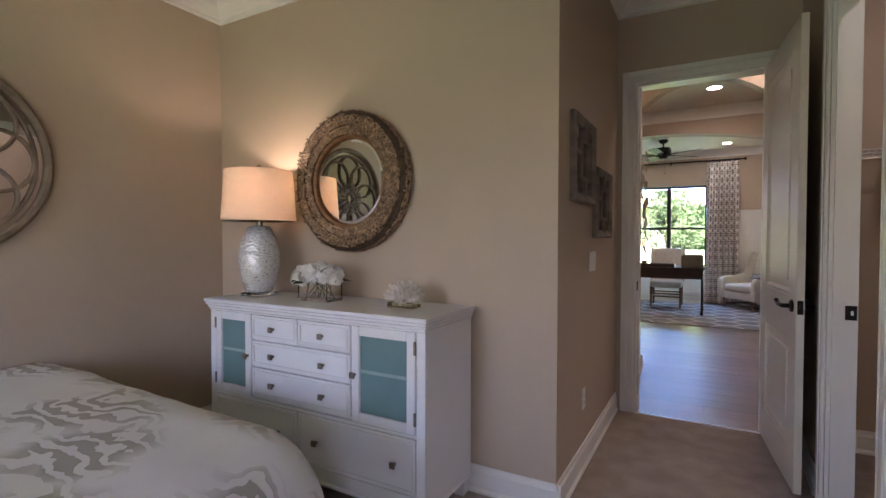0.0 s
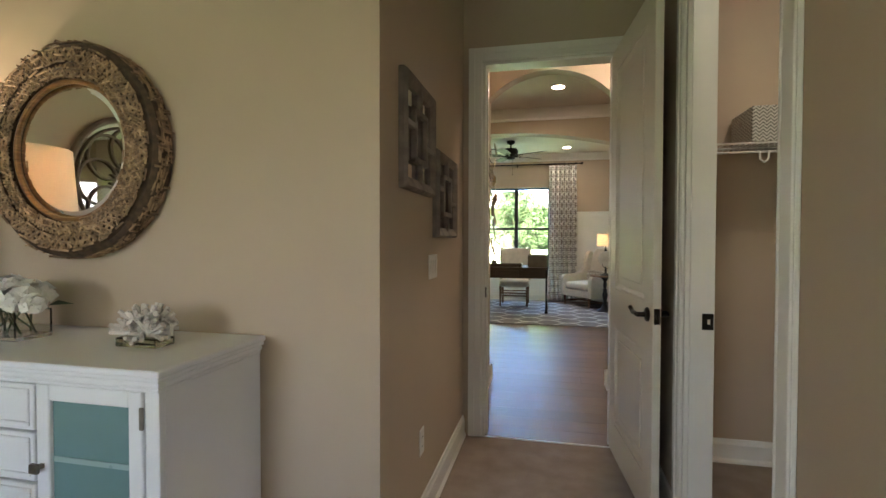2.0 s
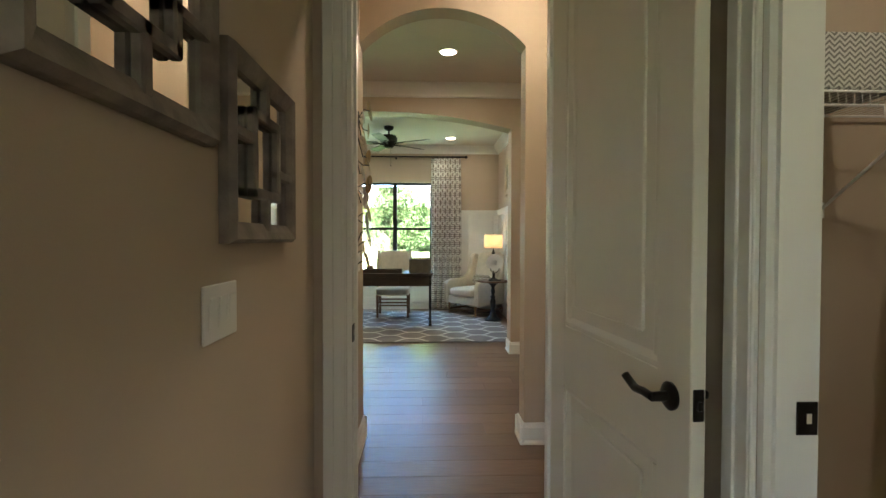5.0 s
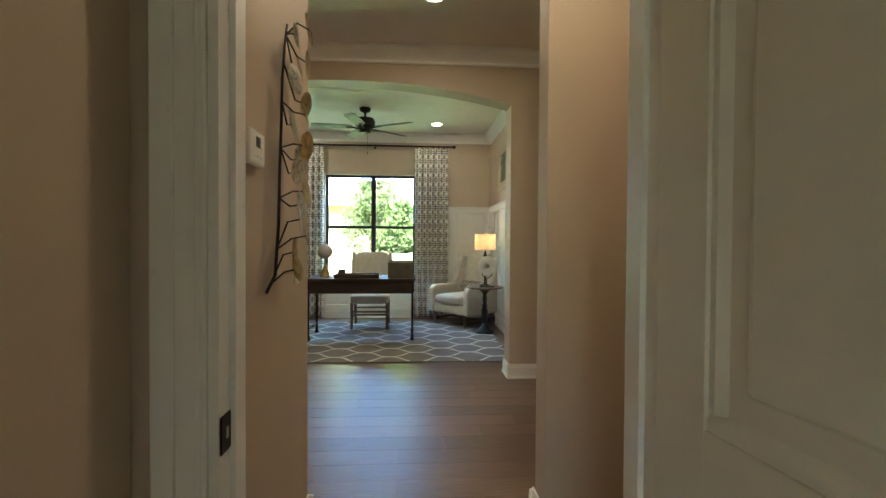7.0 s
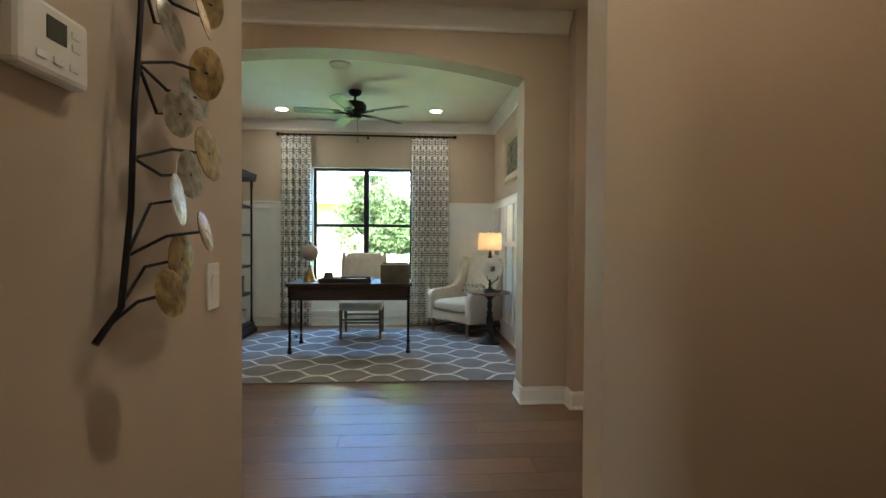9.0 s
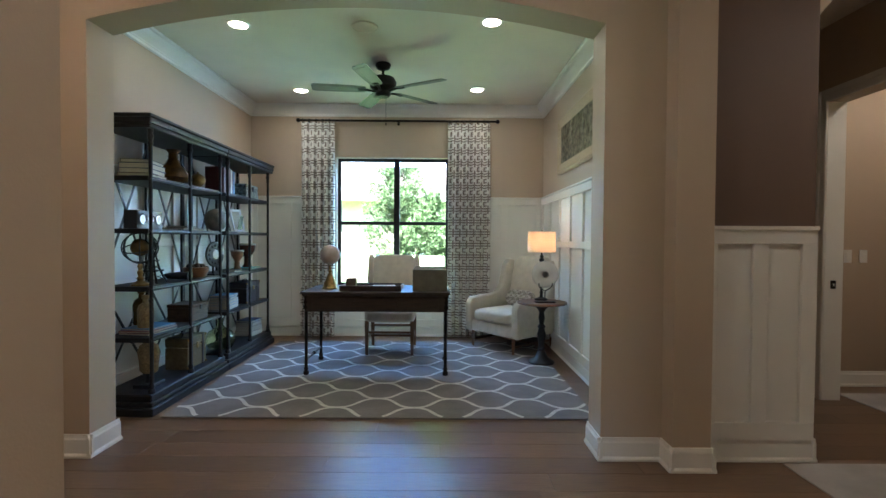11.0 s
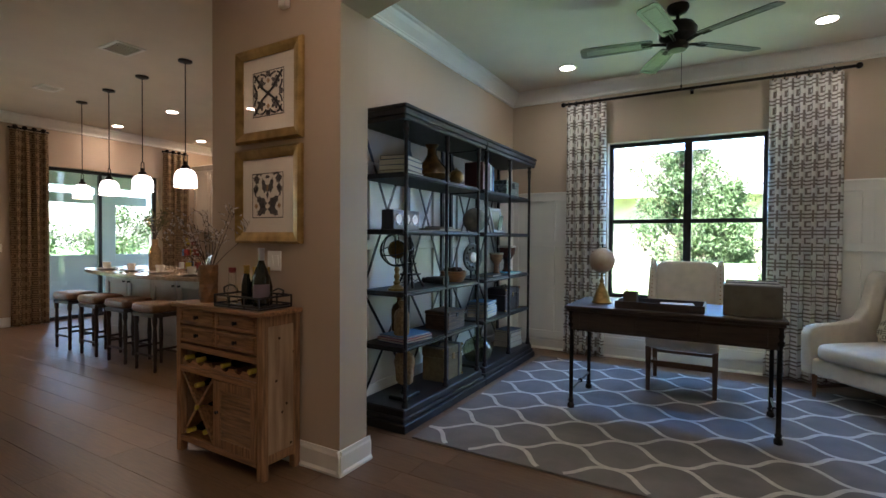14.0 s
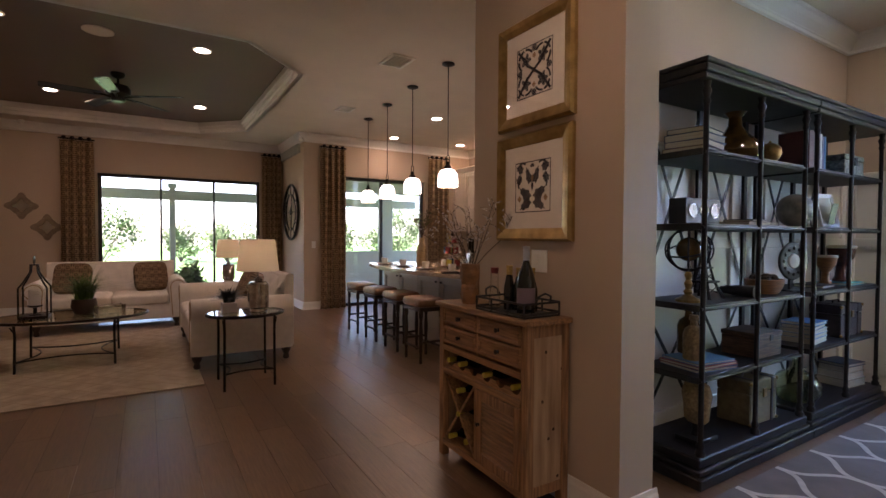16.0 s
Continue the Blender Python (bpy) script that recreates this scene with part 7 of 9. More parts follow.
for i in (0, 1, 3, 5):
    lying_bottle(0.045 + (CW - 0.09) * (i + 0.5) / 6, -0.002, 0.577, YFOIL)
for x, z in ((0.115, 0.135), (0.20, 0.29), (0.28, 0.16), (0.20, 0.42)):
    lying_bottle(x, 0.0, z + 0.004, YFOIL)

# on the cabinet: tray, bottles, glasses, vase
TRAYM = mat("dark_grey_metal", (0.05, 0.05, 0.055), 0.5, 0.6, var=0.2, scale=30)
ct = CT + 0.0006
tr = thing("serving_tray", pose(-2.60, 7.215, ct), "dark grey metal gallery tray with handles", "tray")
tw_, td_ = 0.19, 0.115
bm = B(); box(bm, -tw_, -td_, 0, tw_, td_, 0.008, 0.002); part("base", bm, TRAYM, tr)
for z in (0.014, 0.062):
    for a in ((-tw_, -td_, tw_, -td_ + 0.008), (-tw_, td_ - 0.008, tw_, td_), (-tw_, -td_ + 0.008, -tw_ + 0.008, td_ - 0.008), (tw_ - 0.008, -td_ + 0.008, tw_, td_ - 0.008)):
        bm = B(); box(bm, a[0], a[1], z, a[2], a[3], z + 0.010, 0.001); part("rim_bar", bm, TRAYM, tr)
for x in (-tw_, -tw_ / 3, tw_ / 3, tw_ - 0.008):
    for y in (-td_, td_ - 0.008):
        bm = B(); box(bm, x + 0.0005, y + 0.0005, 0.008, x + 0.0075, y + 0.0075, 0.066); part("upright", bm, TRAYM, tr)
for s in (-1, 1):
    bm = B(); tube(bm, [(s * tw_, -0.045, 0.068), (s * (tw_ + 0.012), -0.04, 0.10), (s * (tw_ + 0.016), 0, 0.115), (s * (tw_ + 0.012), 0.04, 0.10), (s * tw_, 0.045, 0.068)], 0.005, 8); part("handle", bm, TRAYM, tr, "", True)


def wine(x, y, h, r, glass_m, foil, label, band=True):
    b = thing("standing_bottle", pose(x, y, ct + 0.0085), label, "bottle")
    k = h / 0.31
    bm = B(); lathe(bm, [(0.0, 0.0), (r, 0.0), (r, 0.012), (r, 0.15 * k), (r * 0.8, 0.19 * k), (0.016, 0.235 * k), (0.0145, 0.26 * k), (0.0145, h - 0.004)], 24); part("bottle_body", bm, glass_m, b, "", True)
    bm = B(); lathe(bm, [(0.0165, 0.245 * k), (0.0162, h - 0.012), (0.018, h - 0.01), (0.018, h), (0.0, h + 0.001)], 16); part("foil", bm, foil, b, "foil capsule", True)
    if band:
        bm = B(); lathe(bm, [(r + 0.0006, 0.05 * k), (r + 0.0006, 0.12 * k)], 24); part("paper_label", bm, mat("mauve_paper_label", (0.20, 0.15, 0.18), 0.6), b, "mauve paper label", True)


wine(-2.505, 7.195, 0.325, 0.044, WINEG, SILVFOIL, "black sparkling wine bottle with silver foil")
wine(-2.615, 7.245, 0.215, 0.03, WINEG, GOLDFOIL, "small dark bottle with gold foil top", False)
wine(-2.555, 7.275, 0.215, 0.03, WINEG, GOLDFOIL, "small dark bottle with gold foil top", False)
wine(-2.655, 7.215, 0.225, 0.028, WINEG, GOLDFOIL, "small dark bottle with gold foil top", False)
CLEAR = glass("clear_glass", (1, 1, 1))
REDW = mat("red_cap", (0.25, 0.03, 0.03), 0.4)
for x, y in ((-2.74, 7.185),):
    wg = thing("glass_bottle", pose(x, y, ct + 0.0085), "small clear glass bottle with red stopper", "bottle")
    bm = B(); lathe(bm, [(0.0, 0.0), (0.03, 0.0), (0.031, 0.008), (0.026, 0.07), (0.02, 0.12), (0.02, 0.19), (0.018, 0.19), (0.018, 0.12), (0.024, 0.07), (0.028, 0.01), (0.0, 0.006)], 20); part("bottle_body", bm, CLEAR, wg, "", True)
    bm = B(); lathe(bm, [(0.0, 0.18), (0.017, 0.18), (0.021, 0.192), (0.021, 0.21), (0.0, 0.212)], 16); part("stopper", bm, REDW, wg, "red stopper", True)
CARVEW = mat("faceted_wood_vase", (0.30, 0.15, 0.06), 0.5, var=0.25, scale=4, wave=(3, 3, 12), bump=0.2, bscale=14)
vs = thing("branch_vase", pose(-2.985, 7.20, ct), "faceted wooden vase of dry white blossom branches", "vase")
bm = B()
rings = []
for j, (r, z) in enumerate(((0.045, 0), (0.058, 0.05), (0.052, 0.11), (0.06, 0.17), (0.054, 0.225))):
    rings.append([bm.verts.new((r * math.cos(2 * math.pi * (i + 0.5 * (j % 2)) / 7), r * math.sin(2 * math.pi * (i + 0.5 * (j % 2)) / 7), z)) for i in range(7)])
for j, (a, b) in enumerate(zip(rings, rings[1:])):
    for i in range(7):
        k = (i + 1) % 7
        if j % 2 == 0:
            bm.faces.new((a[i], a[k], b[i])), bm.faces.new((a[k], b[k], b[i]))
        else:
            bm.faces.new((a[i], b[k], b[i])), bm.faces.new((a[i], a[k], b[k]))
bm.faces.new(rings[0][::-1]), bm.faces.new(rings[-1])
bmesh.ops.recalc_face_normals(bm, faces=bm.faces[:])
part("vase_body", bm, CARVEW, vs, "faceted wooden vase")
TWIGM = mat("dry_twig", (0.13, 0.09, 0.06), 0.8, var=0.3, scale=30)
BUD = mat("white_bud", (0.62, 0.57, 0.52), 0.8, var=0.15, island=0.2)
rnd = random.Random(17)
bmb = B()
for i in range(15):
    a, l = rnd.uniform(0, 6.28), rnd.uniform(0.22, 0.44)
    lean = rnd.uniform(0.2, 0.95)
    p = [Vector((0.02 * math.cos(a), 0.02 * math.sin(a), 0.20))]
    for k in range(1, 5):
        p.append(p[-1] + Vector((math.cos(a) * lean, math.sin(a) * lean * (0.75 if math.sin(a) > 0 else 1), 1.0 - 0.12 * k * lean)).normalized() * l / 4 + Vector((rnd.uniform(-1, 1), rnd.uniform(-1, 1), 0)) * 0.012)
    for q in p:
        q.y = min(q.y, 0.155)
    bm = B(); tube(bm, p, 0.0026, 5, taper=0.4)
    for k in range(7):
        q = p[rnd.randint(1, 3)].lerp(p[4], rnd.random())
        e = q + Vector((rnd.uniform(-1, 1), rnd.uniform(-1, 0.4), rnd.uniform(-0.2, 1))) * 0.07
        e.y = min(e.y, 0.16)
        tube(bm, [q, (q + e) / 2 + Vector((0, 0, 0.006)), e], 0.0014, 4)
        for s in range(5):
            f = q.lerp(e, rnd.uniform(0.3, 1.05)) + Vector((rnd.uniform(-1, 1), rnd.uniform(-1, 1), rnd.uniform(-1, 1))) * 0.006
            ball(bmb, f.x, f.y, f.z, 0.0042, u=5, v=4)
    part("branch", bm, TWIGM, vs)
tagged(part("buds", bmb, BUD, vs, "tiny white dried buds"), kind="stuff")

# framed tile prints
MATB = mat("cream_mount", (0.66, 0.60, 0.50), 0.9, var=0.03, scale=60)
INK = mat("dark_print_ink", (0.035, 0.03, 0.038), 0.7, var=0.2, scale=30)
OCHRE = mat("ochre_print_ink", (0.36, 0.20, 0.08), 0.7, var=0.2, scale=30)


def tile_print(m, style):
    d = thing("framed_print", m, "gilt framed dark tile pattern print with cream mount", "picture", "framed prints")
    S = 0.57
    picture_frame(d, S, S, 0.066, 0.035, GOLDF)
    bm = B(); box(bm, -0.225, -0.012, -0.225, 0.225, -0.001, 0.225); part("mount", bm, MATB, d)
    h = 0.128
    for a in ((-h - 0.006, -h - 0.006, h + 0.006, -h - 0.001), (-h - 0.006, h + 0.001, h + 0.006, h + 0.006), (-h - 0.006, -h - 0.001, -h - 0.002, h + 0.001), (h + 0.002, -h - 0.001, h + 0.006, h + 0.001)):
        bm = B(); box(bm, a[0], -0.0135, a[1], a[2], -0.0119, a[3]); part("print_border", bm, INK, d)

    def blob(cx, cz, outline, material, nm):
        bm = B()
        prism(bm, [(cx + x, cz + z) for x, z in outline], "y", -0.0138, -0.0119)
        part(nm, bm, material, d)
    if style == 0:
        for sx in (-1, 1):
            for sz in (-1, 1):
                blob(sx * 0.062, sz * 0.062, [((0.030 + 0.010 * math.cos(5 * a)) * math.cos(a), (0.030 + 0.010 * math.cos(5 * a)) * math.sin(a)) for a in [2 * math.pi * k / 40 for k in range(40)]], INK, "motif")
                for q in range(3):
                    a0 = math.atan2(-sz, -sx) + (q - 1) * 1.25 + math.pi
                    bm = B(); tube(bm, [(sx * 0.062 + 0.056 * math.cos(a0 + u), -0.0125, sz * 0.062 + 0.056 * math.sin(a0 + u)) for u in (-0.5, -0.25, 0, 0.25, 0.5)], 0.006, 5); part("scroll", bm, INK, d)
            bm = B(); tube(bm, [(-0.12 * sx, -0.0125, -0.12), (-0.05 * sx, -0.0125, -0.035), (0, -0.0125, 0), (0.05 * sx, -0.0125, 0.035), (0.12 * sx, -0.0125, 0.12)], 0.008, 5); part("scroll", bm, INK, d)
        for z in (-0.075, 0, 0.075):
            blob(0, z, [(0.014, 0), (0, 0.016), (-0.014, 0), (0, -0.016)], OCHRE, "ochre_diamond")
        for x, z in ((0.11, 0), (-0.11, 0), (0, 0.115), (0, -0.115)):
            blob(x, z, [(0.018 * math.cos(a), 0.018 * math.sin(a)) for a in [2 * math.pi * k / 12 for k in range(12)]], INK, "motif")
    else:
        def leaf(cx, cz, turn, l, w):
            pts = []
            for k in range(36):
                a = 2 * math.pi * k / 36
                r = 1 + 0.16 * math.cos(7 * a)
                x, z = l * r * math.cos(a), w * r * math.sin(a) * (1 - 0.45 * math.cos(a))
                pts.append((x * math.cos(turn) - z * math.sin(turn), x * math.sin(turn) + z * math.cos(turn)))
            blob(cx, cz, pts, INK, "motif")
        for sx in (-1, 1):
            up = math.pi / 2 - sx * 0.35
            leaf(sx * 0.030, 0.060, up, 0.042, 0.018), leaf(sx * 0.055, -0.035, math.pi / 2 - sx * 0.95, 0.046, 0.026)
            leaf(sx * 0.052, -0.092, -math.pi / 2 + sx * 1.0, 0.044, 0.024), leaf(sx * 0.098, 0.098, math.pi / 2 - sx * 1.2, 0.026, 0.02)
            leaf(sx * 0.102, 0.045, math.pi / 2 + sx * 0.3, 0.026, 0.018)
            for z, r, t in ((0.10, 0.030, 0.4), (0.015, 0.034, -0.6), (-0.055, 0.030, 1.6)):
                bm = B(); tube(bm, [(sx * (0.075 + r * math.cos(t + u)), -0.0125, z + r * math.sin(t + u)) for u in (0, 0.5, 1.0, 1.5, 2.0)], 0.0055, 5); part("scroll", bm, INK, d)
            blob(sx * 0.10, -0.062, [(0.016, 0), (0, 0.018), (-0.016, 0), (0, -0.018)], OCHRE, "ochre_diamond")
        blob(0, 0.045, [(0.013, 0), (0, 0.02), (-0.013, 0), (0, -0.02)], OCHRE, "ochre_diamond")
        leaf(0, 0.112, math.pi / 2, 0.010, 0.016), leaf(0, 0.0, -math.pi / 2, 0.02, 0.008)
    g = B(); box(g, -0.224, -0.0165, -0.224, 0.224, -0.015, 0.224)
    p = part("pane", g, PANE, d, "clear picture glass")
    p.visible_shadow = False


tile_print(pose(-2.642, 7.3695, 2.152), 0)
tile_print(pose(-2.648, 7.3695, 1.548), 1)
sn = thing("motion_sensor", pose(-2.50, 7.3695, 2.66), "small white motion sensor high on the wall", "sensor")
bm = B(); box(bm, -0.03, -0.04, -0.045, 0.03, -0.0005, 0.045, 0.008, 2); part("case", bm, TRIM, sn)

# marble-look runner in the gallery and rug in the side room
RUNNER = mat("marbled_grey_rug", (0.52, 0.50, 0.48), 0.95, var=0.2, scale=3, detail=8, bump=0.5, bscale=400, colour2=(0.36, 0.34, 0.33))
for x0, y0, x1, y1 in ((1.97, 5.75, 3.05, 7.32), (3.36, 7.2, 4.3, 8.62)):
    r = thing("hall_rug", pose((x0 + x1) / 2, (y0 + y1) / 2, 0.0005), "pale grey marbled rug on the wood floor", "rug")
    bm = B(); box(bm, (x0 - x1) / 2, (y0 - y1) / 2, 0, (x1 - x0) / 2, (y1 - y0) / 2, 0.009, 0.003); part("rug_ground", bm, RUNNER, r)

# ---- great room ----
SOFAC = mat("ivory_sofa_linen", (0.76, 0.72, 0.66), 0.92, var=0.05, scale=14, bump=0.3, bscale=500)
BROWNP = curtain_cloth("brown_printed_cloth", (0.36, 0.25, 0.14), (0.17, 0.108, 0.06), 7.5)
PILLOWP = curtain_cloth("tan_printed_pillow", (0.34, 0.23, 0.14), (0.10, 0.058, 0.032), 10.0)
SEATL = mat("brown_leather", (0.22, 0.115, 0.055), 0.4, var=0.2, scale=20, bump=0.3, bscale=200)
MERC = mat("mercury_glass", (0.72, 0.68, 0.60), 0.10, 0.9, var=0.3, scale=18, colour2=(0.32, 0.29, 0.24))
LRUG = mat("cream_living_rug", (0.46, 0.38, 0.28), 0.97, var=0.14, scale=8, bump=0.8, bscale=300)
LRUGL = mat("brown_rug_line", (0.34, 0.27, 0.19), 0.97, var=0.1)
GRANITE = mat("pale_granite", (0.55, 0.45, 0.34), 0.18, var=0.3, scale=40, detail=8, colour2=(0.30, 0.22, 0.15))
CABP = mat("cream_cabinet_paint", (0.58, 0.52, 0.42), 0.4, var=0.04, scale=5)
CHINA = mat("white_china", (0.75, 0.73, 0.68), 0.2, var=0.02)

# curtains with short knob rods
def drape_set(x, y0, y1, seed, label):
    w = y1 - y0
    drape("tall_curtain", pose(x + 0.10, y0, 0.012, 0, 0, 90), w, 2.80, 4, BROWNP, label, "great room curtains", 0.05, seed, False)
    d = thing("curtain_bar", pose(x + 0.10, y0, 2.835, 0, 0, 90), "short black curtain bar with round knobs", "curtain rod")
    bm = B(); tube(bm, [(-0.02, 0, 0), (w + 0.02, 0, 0)], 0.012, 10); part("rod", bm, BLACKM, d, "", True)
    for i in range(4):
        bm = B(); ball(bm, w * (i + 0.5) / 4, -0.02, 0.01, 0.032, u=12, v=8); part("knob", bm, BLACKM, d, "", True)
    for u in (0.03, w - 0.03):
        bm = B(); tube(bm, [(u, 0, 0), (u, 0.099, 0)], 0.007, 6); part("bracket", bm, BLACKM, d)


for y0, y1, sd in ((4.46, 4.90, 1), (7.55, 7.90, 2)):
    drape_set(-10.65, y0, y1, sd, "brown patterned floor length curtain beside glass door")
for y0, y1, sd in ((8.22, 8.66, 3), (10.38, 10.82, 4)):
    drape_set(-9.1, y0, y1, sd, "brown patterned floor length curtain beside glass door")


def sofa(m, W, D, label):
    """Rolled-arm sofa, faces local -y, x centred."""
    d = thing("sofa", m, label, "sofa", "living room sofas")
    h = W / 2
    bm = B(); box(bm, -h + 0.05, -D / 2 + 0.03, 0.12, h - 0.05, D / 2, 0.32, 0.02, 2); part("seat_base", bm, SOFAC, d, "", True)
    n = 2
    for i in range(n):
        x0 = -h + 0.2 + (W - 0.4) * i / n
        bm = B(); cushion(bm, x0, -D / 2, 0.31, x0 + (W - 0.4) / n, D / 2 - 0.2, 0.47, 0.2); part("seat_cushion", bm, SOFAC, d, "", True)
    bm = B()
    nu, nv = 40, 12
    grid = []
    for j in range(nv + 1):
        z = 0.30 + 0.56 * j / nv
        row = []
        for i in range(nu + 1):
            x = -h + 0.12 + (W - 0.24) * i / nu
            tuft = 0.014 * (math.cos(2 * math.pi * i / 8) * math.cos(2 * math.pi * j / 6))
            row.append(bm.verts.new((x, D / 2 - 0.22 + 0.16 * (j / nv) ** 1.3 - 0.03 * math.sin(math.pi * j / nv) + tuft, z + (0.012 * math.cos(4 * math.pi * i / nu) if j == nv else 0))))
        grid.append(row)
    for j in range(nv):
        for i in range(nu):
            bm.faces.new((grid[j][i], grid[j][i + 1], grid[j + 1][i + 1], grid[j + 1][i]))
    t = part("back_cushion", bm, SOFAC, d, "button tufted back", True)
    bm = B(); prism(bm, [(D / 2 - 0.14, 0.14), (D / 2 - 0.06, 0.86), (D / 2 - 0.03, 0.885), (D / 2 + 0.02, 0.87), (D / 2 + 0.02, 0.14)], "x", -h + 0.10, h - 0.10); part("backrest", bm, SOFAC, d)
    for i in range(5):
        for j in (0, 1):
            bm = B(); ball(bm, -h + 0.3 + (W - 0.6) * (i + 0.5 * j) / 4.5, D / 2 - 0.165 + 0.09 * j, 0.58 + 0.13 * j, 0.014, u=8, v=6); part("button", bm, SOFAC, d)
    for s in (-1, 1):
        # scrolled arm: a profile along y
        prof = []
        for k in range(13):
            a = math.radians(-60 + 250 * k / 12)
            prof.append((s * (h - 0.09) + s * 0.115 * math.cos(a), 0.555 + 0.115 * math.sin(a)))
        prof += [(s * (h - 0.175), 0.13), (s * (h - 0.045), 0.13)]
        bm = B(); prism(bm, prof, "y", -D / 2 + 0.005, D / 2 - 0.02); part("arm", bm, SOFAC, d, "rolled arm", True)
        bm = B()
        tube(bm, [(s * (h - 0.09) + s * 0.09 * math.cos(math.radians(q)), -D / 2 + 0.004, 0.555 + 0.09 * math.sin(math.radians(q))) for q in range(-60, 200, 20)] + [(s * (h - 0.155), -D / 2 + 0.004, 0.15)], 0.005, 5)
        part("nail_trim", bm, BRASS, d, "brass nail trim")
        for y in (-D / 2 + 0.06, D / 2 - 0.06):
            bm = B(); lathe(bm, [(0.026, 0), (0.034, 0.02), (0.024, 0.05), (0.045, 0.09), (0.045, 0.125)], 14, s * (h - 0.11), y); part("leg", bm, WOODD, d, "turned dark wooden foot", True)
    return d


def throw_pillow(m, label, s=0.42):
    d = thing("throw_pillow", m, label, "pillow", "sofa pillows")
    bm = B(); cushion(bm, -s / 2, -0.07, 0, s / 2, 0.07, s, 0.22)
    lay = bm.loops.layers.uv.new("uv")
    for f in bm.faces:
        for lp in f.loops:
            lp[lay].uv = (lp.vert.co.x, lp.vert.co.z)
    part("cover", bm, PILLOWP, d, "", True)


SA = pose(-8.92, 5.22, 0.0105, 0, 0, 90)
sofa(SA, 1.75, 0.98, "ivory tufted sofa with rolled arms facing the room")
throw_pillow(SA @ pose(0.48, -0.02, 0.475, -20, 0, 12), "brown patterned square pillow on the sofa")
throw_pillow(SA @ pose(-0.46, -0.02, 0.475, -20, 0, -10), "brown patterned square pillow on the sofa")
SB = pose(-6.72, 6.45, 0.0105)
sofa(SB, 1.95, 0.95, "ivory sofa with rolled arms, seen from its end")
throw_pillow(SB @ pose(0.52, 0.05, 0.475, -22, 0, -14), "brown patterned square pillow on the sofa")
throw_pillow(SB @ pose(0.20, 0.08, 0.475, -22, 0, 8), "brown patterned square pillow on the sofa")

lr = thing("living_rug", pose(0, 0, 0.0005), "cream woven rug with faint lattice under the sofas", "rug")
bm = B(); box(bm, -9.0, 3.0, 0, -5.3, 6.05, 0.0095, 0.003); part("rug_ground", bm, LRUG, lr)
bm = B()
for i in range(-14, 24):
    for s in (-1, 1):
        u = -9.0 + 0.25 * i
        a, b = (u, 3.02), (u + s * 3.0, 6.02)
        lo, hi = 0.0, 1.0
        if s == 1:
            lo, hi = max(0, (-8.98 - u) / 3.0), min(1, (-5.32 - u) / 3.0)
        else:
            lo, hi = max(0, (u + 5.32) / 3.0), min(1, (u + 8.98) / 3.0)
        if hi - lo > 0.02:
            p, q = Vector((u + s * 3.0 * lo, 3.02 + 3.0 * lo, 0.0098)), Vector((u + s * 3.0 * hi, 3.02 + 3.0 * hi, 0.0098))
            w = Vector((0.008, 0, 0))
            bm.faces.new([bm.verts.new(v) for v in (p - w, p + w, q + w, q - w)])
part("lattice", bm, LRUGL, lr, "faint brown lattice lines")


def oval_table(m, rx, ry, h, label, legs, name, cat):
    d = thing(name, m, label, cat)
    n = 40
    bm = B(); tube(bm, [(rx * math.cos(2 * math.pi * i / n), ry * math.sin(2 * math.pi * i / n), h - 0.012) for i in range(n)], 0.014, 8, True); part("rim", bm, BLACKM, d, "black metal rim", True)
    bm = B(); prism(bm, [((rx - 0.012) * math.cos(2 * math.pi * i / n), (ry - 0.012) * math.sin(2 * math.pi * i / n)) for i in range(n)], "z", h - 0.012, h); part("glass_top", bm, CLEARG, d, "clear glass top")
    for x, y in legs:
        bm = B(); k = 0.86; tube(bm, [(x, y, 0), (x * 0.985, y * 0.985, h * 0.75), (x, y, h - 0.02)], 0.011, 8)
        tube(bm, [(x, y, h * 0.82), (x * 1.06, y * 1.06, h - 0.03)], 0.006, 6)
        part("leg", bm, BLACKM, d, "slim black metal leg", True)
    c = len(legs)
    for i in range(c):
        (x0, y0), (x1, y1) = legs[i], legs[(i + 1) % c]
        bm = B(); z = h * 0.22
        tube(bm, [(x0 + (x1 - x0) * t - 0.35 * (x0 + x1) / 2 * math.sin(math.pi * t), y0 + (y1 - y0) * t - 0.35 * (y0 + y1) / 2 * math.sin(math.pi * t), z) for t in [k / 10 for k in range(11)]], 0.007, 6)
        part("stretcher", bm, BLACKM, d, "curved stretcher", True)
    return d


oval_table(pose(-6.85, 4.98, 0.011), 0.42, 0.66, 0.46, "oval glass coffee table with black metal legs", [(0.37, -0.38), (0.37, 0.38), (-0.37, 0.38), (-0.37, -0.38)], "coffee_table", "table")
oval_table(pose(-5.22, 6.37, 0), 0.25, 0.31, 0.62, "small oval glass end table with black legs", [(0.20, -0.2), (0.20, 0.2), (-0.2, 0.2), (-0.2, -0.2)], "end_table", "table")
oval_table(pose(-8.75, 6.70, 0), 0.26, 0.26, 0.58, "small round glass end table with black legs", [(0.2, -0.2), (0.2, 0.2), (-0.2, 0.2), (-0.2, -0.2)], "end_table", "table")


